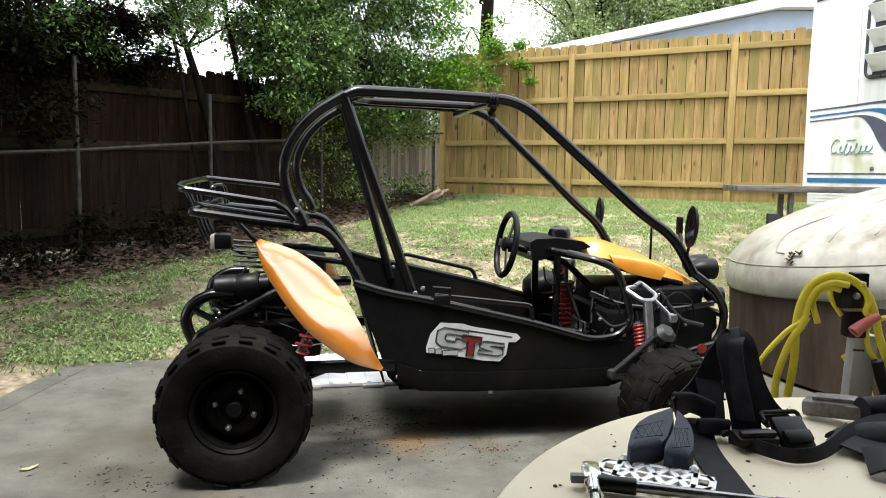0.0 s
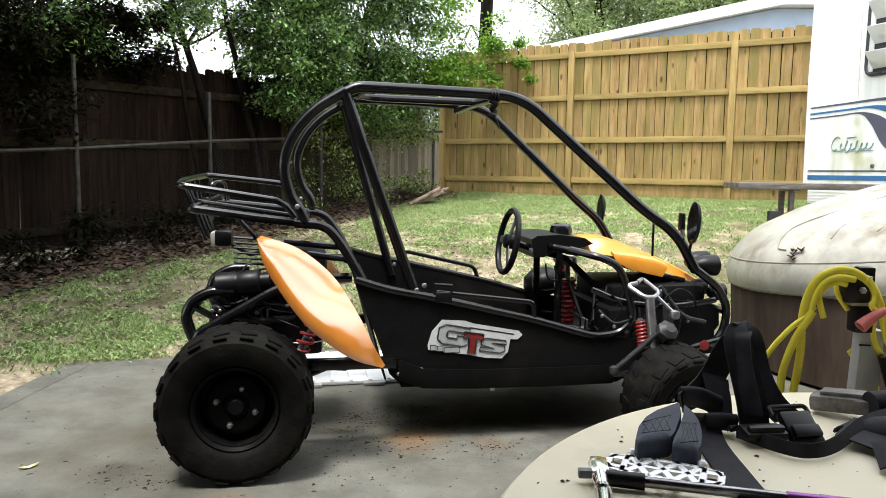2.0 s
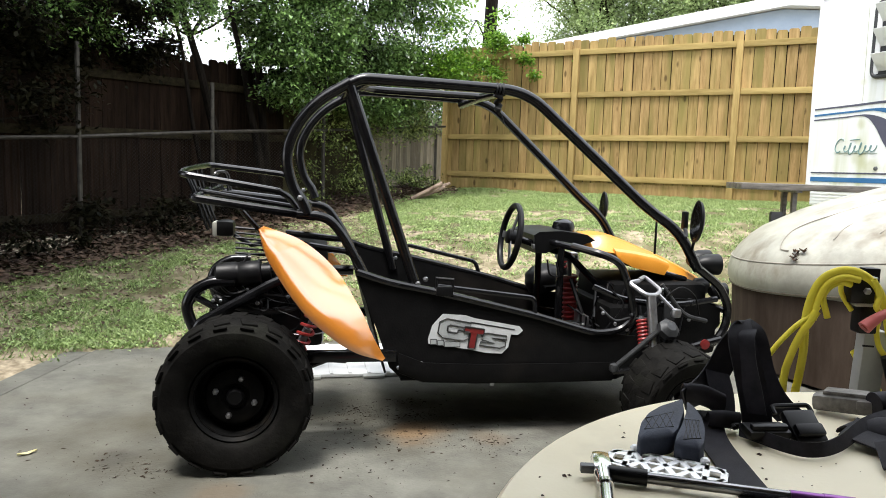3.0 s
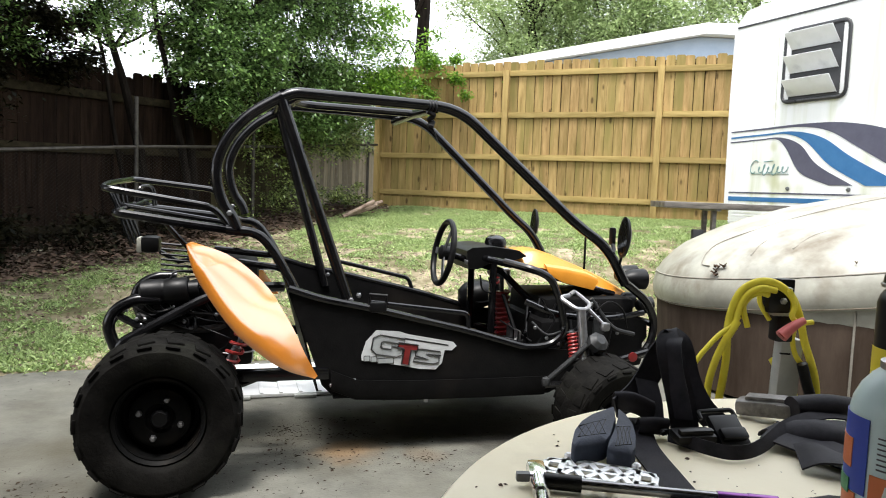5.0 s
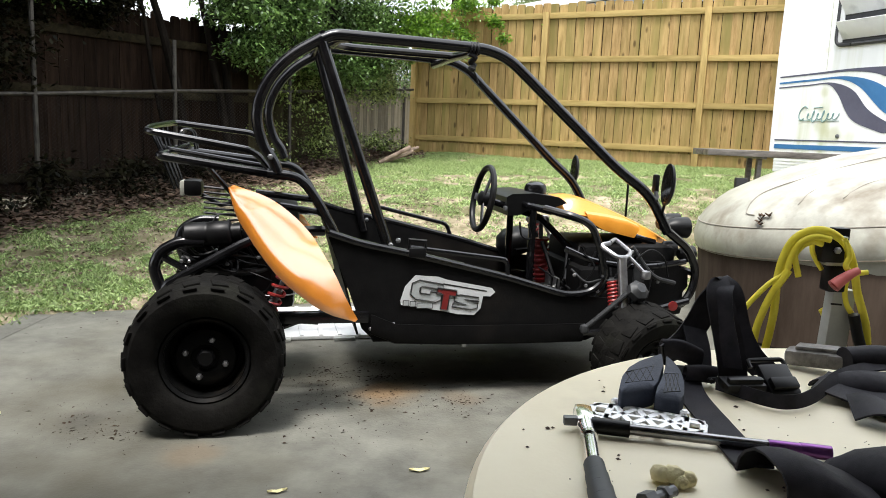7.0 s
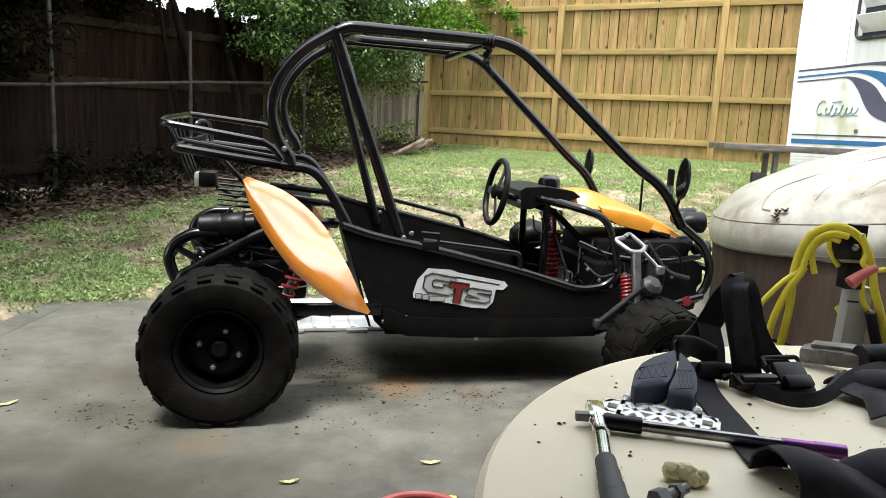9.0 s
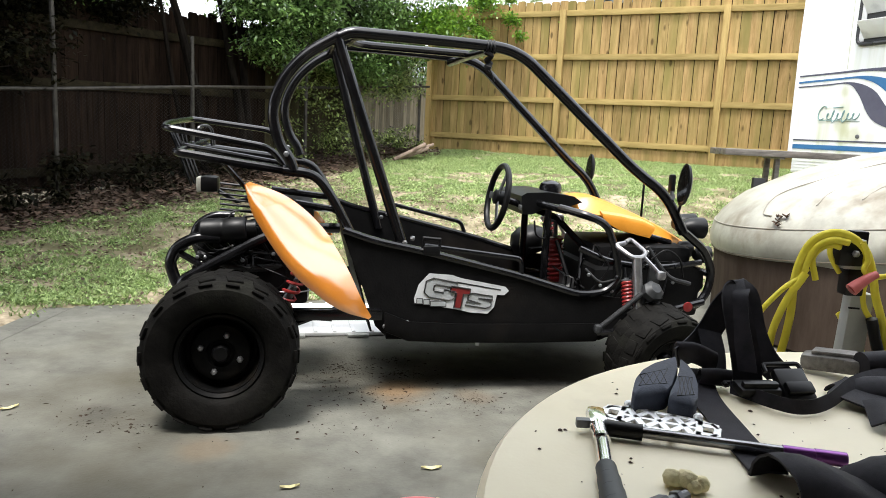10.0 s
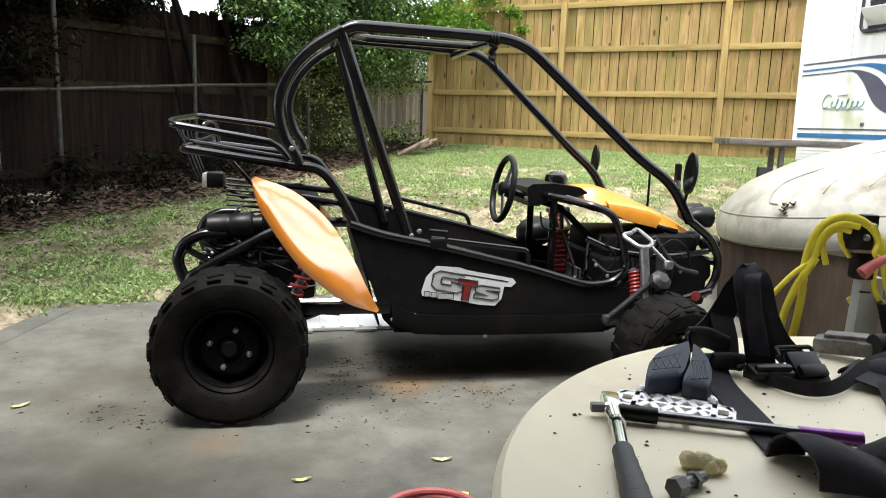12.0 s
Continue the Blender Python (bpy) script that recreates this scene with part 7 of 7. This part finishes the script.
def cord_post():
    y = 1.60
    base = thing("steel_post", "grey square steel post with a black plastic top", "post")
    m = Matrix.Translation((0.938, y, 0.745)) @ Matrix.Rotation(radians(2.3), 4, "Y")
    part("tube", Shape().box((0.052, 0.036, 0.745), (0, 0, -0.3705), m, 0.004), GREY_POST, base)
    part("slot", Shape().box((0.024, 0.004, 0.004), (-0.016, -0.0185, -0.032), m), BLACK_PLASTIC, base)
    part("sleeve", Shape().box((0.034, 0.046, 0.30), (0.024, 0.004, -0.595), m, 0.004), GREY_POST, base, "lower grey sleeve")
    part("post_cap", Shape().box((0.040, 0.040, 0.062), (0.914, y - 0.004, 0.772), None, 0.006), BLACK_PLASTIC, base, "black plastic grip top")
    part("post_cap", Shape().box((0.054, 0.044, 0.056), (0.895, y - 0.006, 0.836), None, 0.008).box((0.034, 0.03, 0.11), (0.934, y + 0.028, 0.828), None, 0.004), BLACK_PLASTIC, base, "black plastic grip top")
    bolt(base, (0.900, y - 0.030, 0.838), r=0.008)
    part("collar", Shape().box((0.050, 0.046, 0.008), (0.906, y - 0.004, 0.806), None, 0.003), GREY_POST, base)
    part("collar", Shape().box((0.056, 0.046, 0.005), (0.895, y - 0.006, 0.866), None, 0.002), GREY_POST, base)
    cord = thing("yellow_rope", "loops of yellow rope with a red end over a post", "rope")

    def strand(line, wide=0.012, shift=0.0, back=0.0):
        """A flattened cord in the plane before the post."""
        P = curve_points([(x, 0, z) for x, z in line], 6)
        rows = []
        for i, p in enumerate(P):
            d = (P[min(i + 1, len(P) - 1)] - P[max(i - 1, 0)]).normalized()
            side = Vector((-d.z, 0, d.x))
            c = p + side * shift
            rows.append([tuple(Vector((c.x, y - 0.036 + back, c.z)) + side * wide / 2 * math.cos(u) + Vector((0, 0.0055 * math.sin(u), 0))) for u in [2 * math.pi * k / 10 for k in range(11)]])
        part("rope_loop", Shape().sheet(rows, 0.001), YELLOW, cord, "", 60)

    over = [(0.756, 0.30), (0.762, 0.45), (0.768, 0.584), (0.775, 0.643), (0.780, 0.70), (0.779, 0.772), (0.788, 0.823), (0.808, 0.860), (0.845, 0.878), (0.885, 0.873), (0.921, 0.845), (0.943, 0.800), (0.958, 0.745), (0.976, 0.700), (0.990, 0.66), (0.998, 0.61), (1.0, 0.55)]
    strand(over, 0.018, 0.002, 0.010)
    strand(over[5:10], 0.014, -0.012, 0.006)
    strand([(0.802, 0.768)] + over[6:9] + [(0.875, 0.872)], 0.013, -0.023, 0.012)
    strand([(0.925, 0.838), (0.940, 0.790), (0.936, 0.750), (0.944, 0.715), (0.962, 0.689)], 0.013, 0.0, 0.020)
    strand([(0.800, 0.800), (0.786, 0.780), (0.758, 0.757), (0.735, 0.732), (0.712, 0.702), (0.690, 0.660), (0.684, 0.58)], 0.011, 0.0, 0.006)
    strand([(0.796, 0.790), (0.784, 0.768), (0.766, 0.738), (0.749, 0.694), (0.737, 0.64), (0.738, 0.56), (0.742, 0.45)], 0.017, 0.0, 0.002)
    strand([(0.856, 0.865), (0.857, 0.835), (0.866, 0.815), (0.884, 0.79)], 0.010, 0.0, 0.030)
    strand([(0.914, 0.692), (0.930, 0.668), (0.948, 0.645), (0.970, 0.614), (0.985, 0.57)], 0.018, 0.0, 0.060)
    strand([(0.902, 0.866), (0.912, 0.848), (0.918, 0.828), (0.912, 0.808), (0.922, 0.796), (0.94, 0.792), (0.962, 0.795)], 0.011, 0.0, -0.014)
    part("plug", Shape().tube([(0.884, y - 0.062, 0.763), (0.902, y - 0.060, 0.778), (0.920, y - 0.058, 0.790), (0.938, y - 0.056, 0.799)], 0.0145, 14, steps=3, r_end=0.008), HOSE_RED, cord, "faded red plastic end")
    part("plug_hole", Shape().tube([(0.8825, y - 0.063, 0.7615), (0.8855, y - 0.0625, 0.7645)], 0.009, 12), RED, cord)
    part("plug_sleeve", Shape().tube([(0.953, y - 0.036, 0.695), (0.968, y - 0.036, 0.648), (0.992, y - 0.036, 0.585)], 0.012, 12), BLACK_PLASTIC, cord)


cord_post()


# ---- on the slab ----


def ground_hose():
    base = thing("air_hose", "coiled faded red air hose with a brass coupling", "hose")
    for k in range(3):
        cx, cy, r = -0.045 + 0.010 * k, 1.748 - 0.008 * k, 0.112 + 0.010 * k
        pts = [(cx + r * 1.05 * math.cos(a), cy + r * math.sin(a), 0.012 + 0.016 * k) for a in [2 * math.pi * j / 36 for j in range(36)]]
        part("hose_coil", Shape().tube(pts, 0.0095, 8, closed=True), HOSE_RED, base)
    a, b = Vector((0.010, 1.912, 0.014)), Vector((0.072, 1.897, 0.014))
    part("coupling", Shape().tube([a, a.lerp(b, 0.3)], 0.0135, 6).tube([a.lerp(b, 0.3), a.lerp(b, 0.7)], 0.011, 12).tube([a.lerp(b, 0.7), b], 0.0135, 12), BRASS, base, "brass hose coupling")


def white_sheet():
    base = thing("white_panel", "white corrugated plastic panel lying on the slab", "panel")
    m = Matrix.Translation((-0.52, 3.86, 0.0)) @ Matrix.Rotation(radians(13.5), 4, "Z")
    part("sheet", Shape().box((1.05, 0.62, 0.018), (0, 0, 0.012), m, 0.004), WHITE, base)
    for k in range(11):
        part("ridge", Shape().box((0.02, 0.61, 0.008), (-0.48 + 0.096 * k, 0, 0.0235), m, 0.003), WHITE, base)
    for x in (-0.30, 0.02, 0.34):
        part("clip", Shape().box((0.11, 0.035, 0.016), (x, -0.325, 0.010), m, 0.005), GREY_POST, base)


def debris():
    """Twigs, dead leaves and grit on the concrete."""
    rng = random.Random(90)
    verts, faces = [], []
    heaps = [(rng.gauss(-0.40, 0.28), rng.gauss(2.85, 0.26), rng.uniform(0.03, 0.12)) for _ in range(16)] + [(-1.28, 2.45, 0.08), (-1.12, 2.33, 0.05), (-0.45, 2.72, 0.14), (-0.25, 3.0, 0.14)]
    for _ in range(3000):
        if rng.random() < 0.70:
            hx, hy, spread = rng.choice(heaps)
            x, y = rng.gauss(hx, spread * 1.6), rng.gauss(hy, spread)
        else:
            x, y = rng.uniform(-2.6, 1.2), rng.uniform(1.5, 3.9)
        if beyond(x, y) > -0.02:
            continue
        d = 0.0011 + 0.012 * rng.random() ** 6
        e = max(0.0010, d * rng.uniform(0.15, 0.6))
        t = rng.uniform(0, 6.28)
        c, s = math.cos(t), math.sin(t)
        k = len(verts)
        for sx, sy, z in ((-d, 0, 0.001), (0, -e, 0.002), (d, 0.3 * e, 0.001), (0, e, 0.003)):
            verts.append((x + sx * c - sy * s, y + sx * s + sy * c, z))
        faces.append((k, k + 1, k + 2, k + 3))
    tagged(fast("debris", verts, faces, DEBRIS), "scattered twigs and dead leaf bits on concrete", "debris", kind="stuff")
    for x, y, turn, size in ((-0.009, 2.138, 10, 0.034), (-1.53, 2.43, 50, 0.034), (-0.42, 1.97, 20, 0.03)):
        rows = [[(-size * u, -size * 0.3 * math.sin(math.pi * (u + 1) / 2), 0.004 + 0.006 * abs(u)), (-size * u, 0, 0.003), (-size * u, size * 0.3 * math.sin(math.pi * (u + 1) / 2), 0.004 + 0.008 * abs(u))] for u in (-0.98, -0.5, 0, 0.5, 0.98)]
        solo("fallen_leaf", Shape().sheet(rows, 0.0008), DRY_LEAF, "pale yellow fallen leaf on concrete", "leaf", "fallen leaves", m=pose(x, y, 0.001, 0, 0, turn))


DRY_LEAF = material("pale_dry_leaf", (0.55, 0.50, 0.25), (0.62, 0.58, 0.34), 20, 0.7)
ground_hose()
white_sheet()
debris()


def wood_pile():
    rng = random.Random(14)
    for k in range(7):
        a = Vector((-0.83 + 0.025 * k + rng.uniform(-0.02, 0.02), 10.75 + 0.05 * k + rng.uniform(-0.04, 0.04), 0))
        a.z = ground_z(a.x, a.y) + 0.03 + 0.018 * (k % 3)
        b = a + Vector((rng.uniform(0.34, 0.44), rng.uniform(0.05, 0.2), rng.uniform(0.14, 0.24)))
        solo("branch", Shape().tube([a, a.lerp(b, 0.5) + Vector((0, 0, rng.uniform(-0.01, 0.03))), b], rng.uniform(0.022, 0.034), 7, steps=4, r_end=0.024), BRANCH, "dead cut branch leaning at the fence corner", "branch", "branches at the corner")


BRANCH = material("dead_branch", (0.14, 0.095, 0.07), (0.34, 0.26, 0.20), 8, 0.9, bump=0.6, bump_scale=30)
wood_pile()
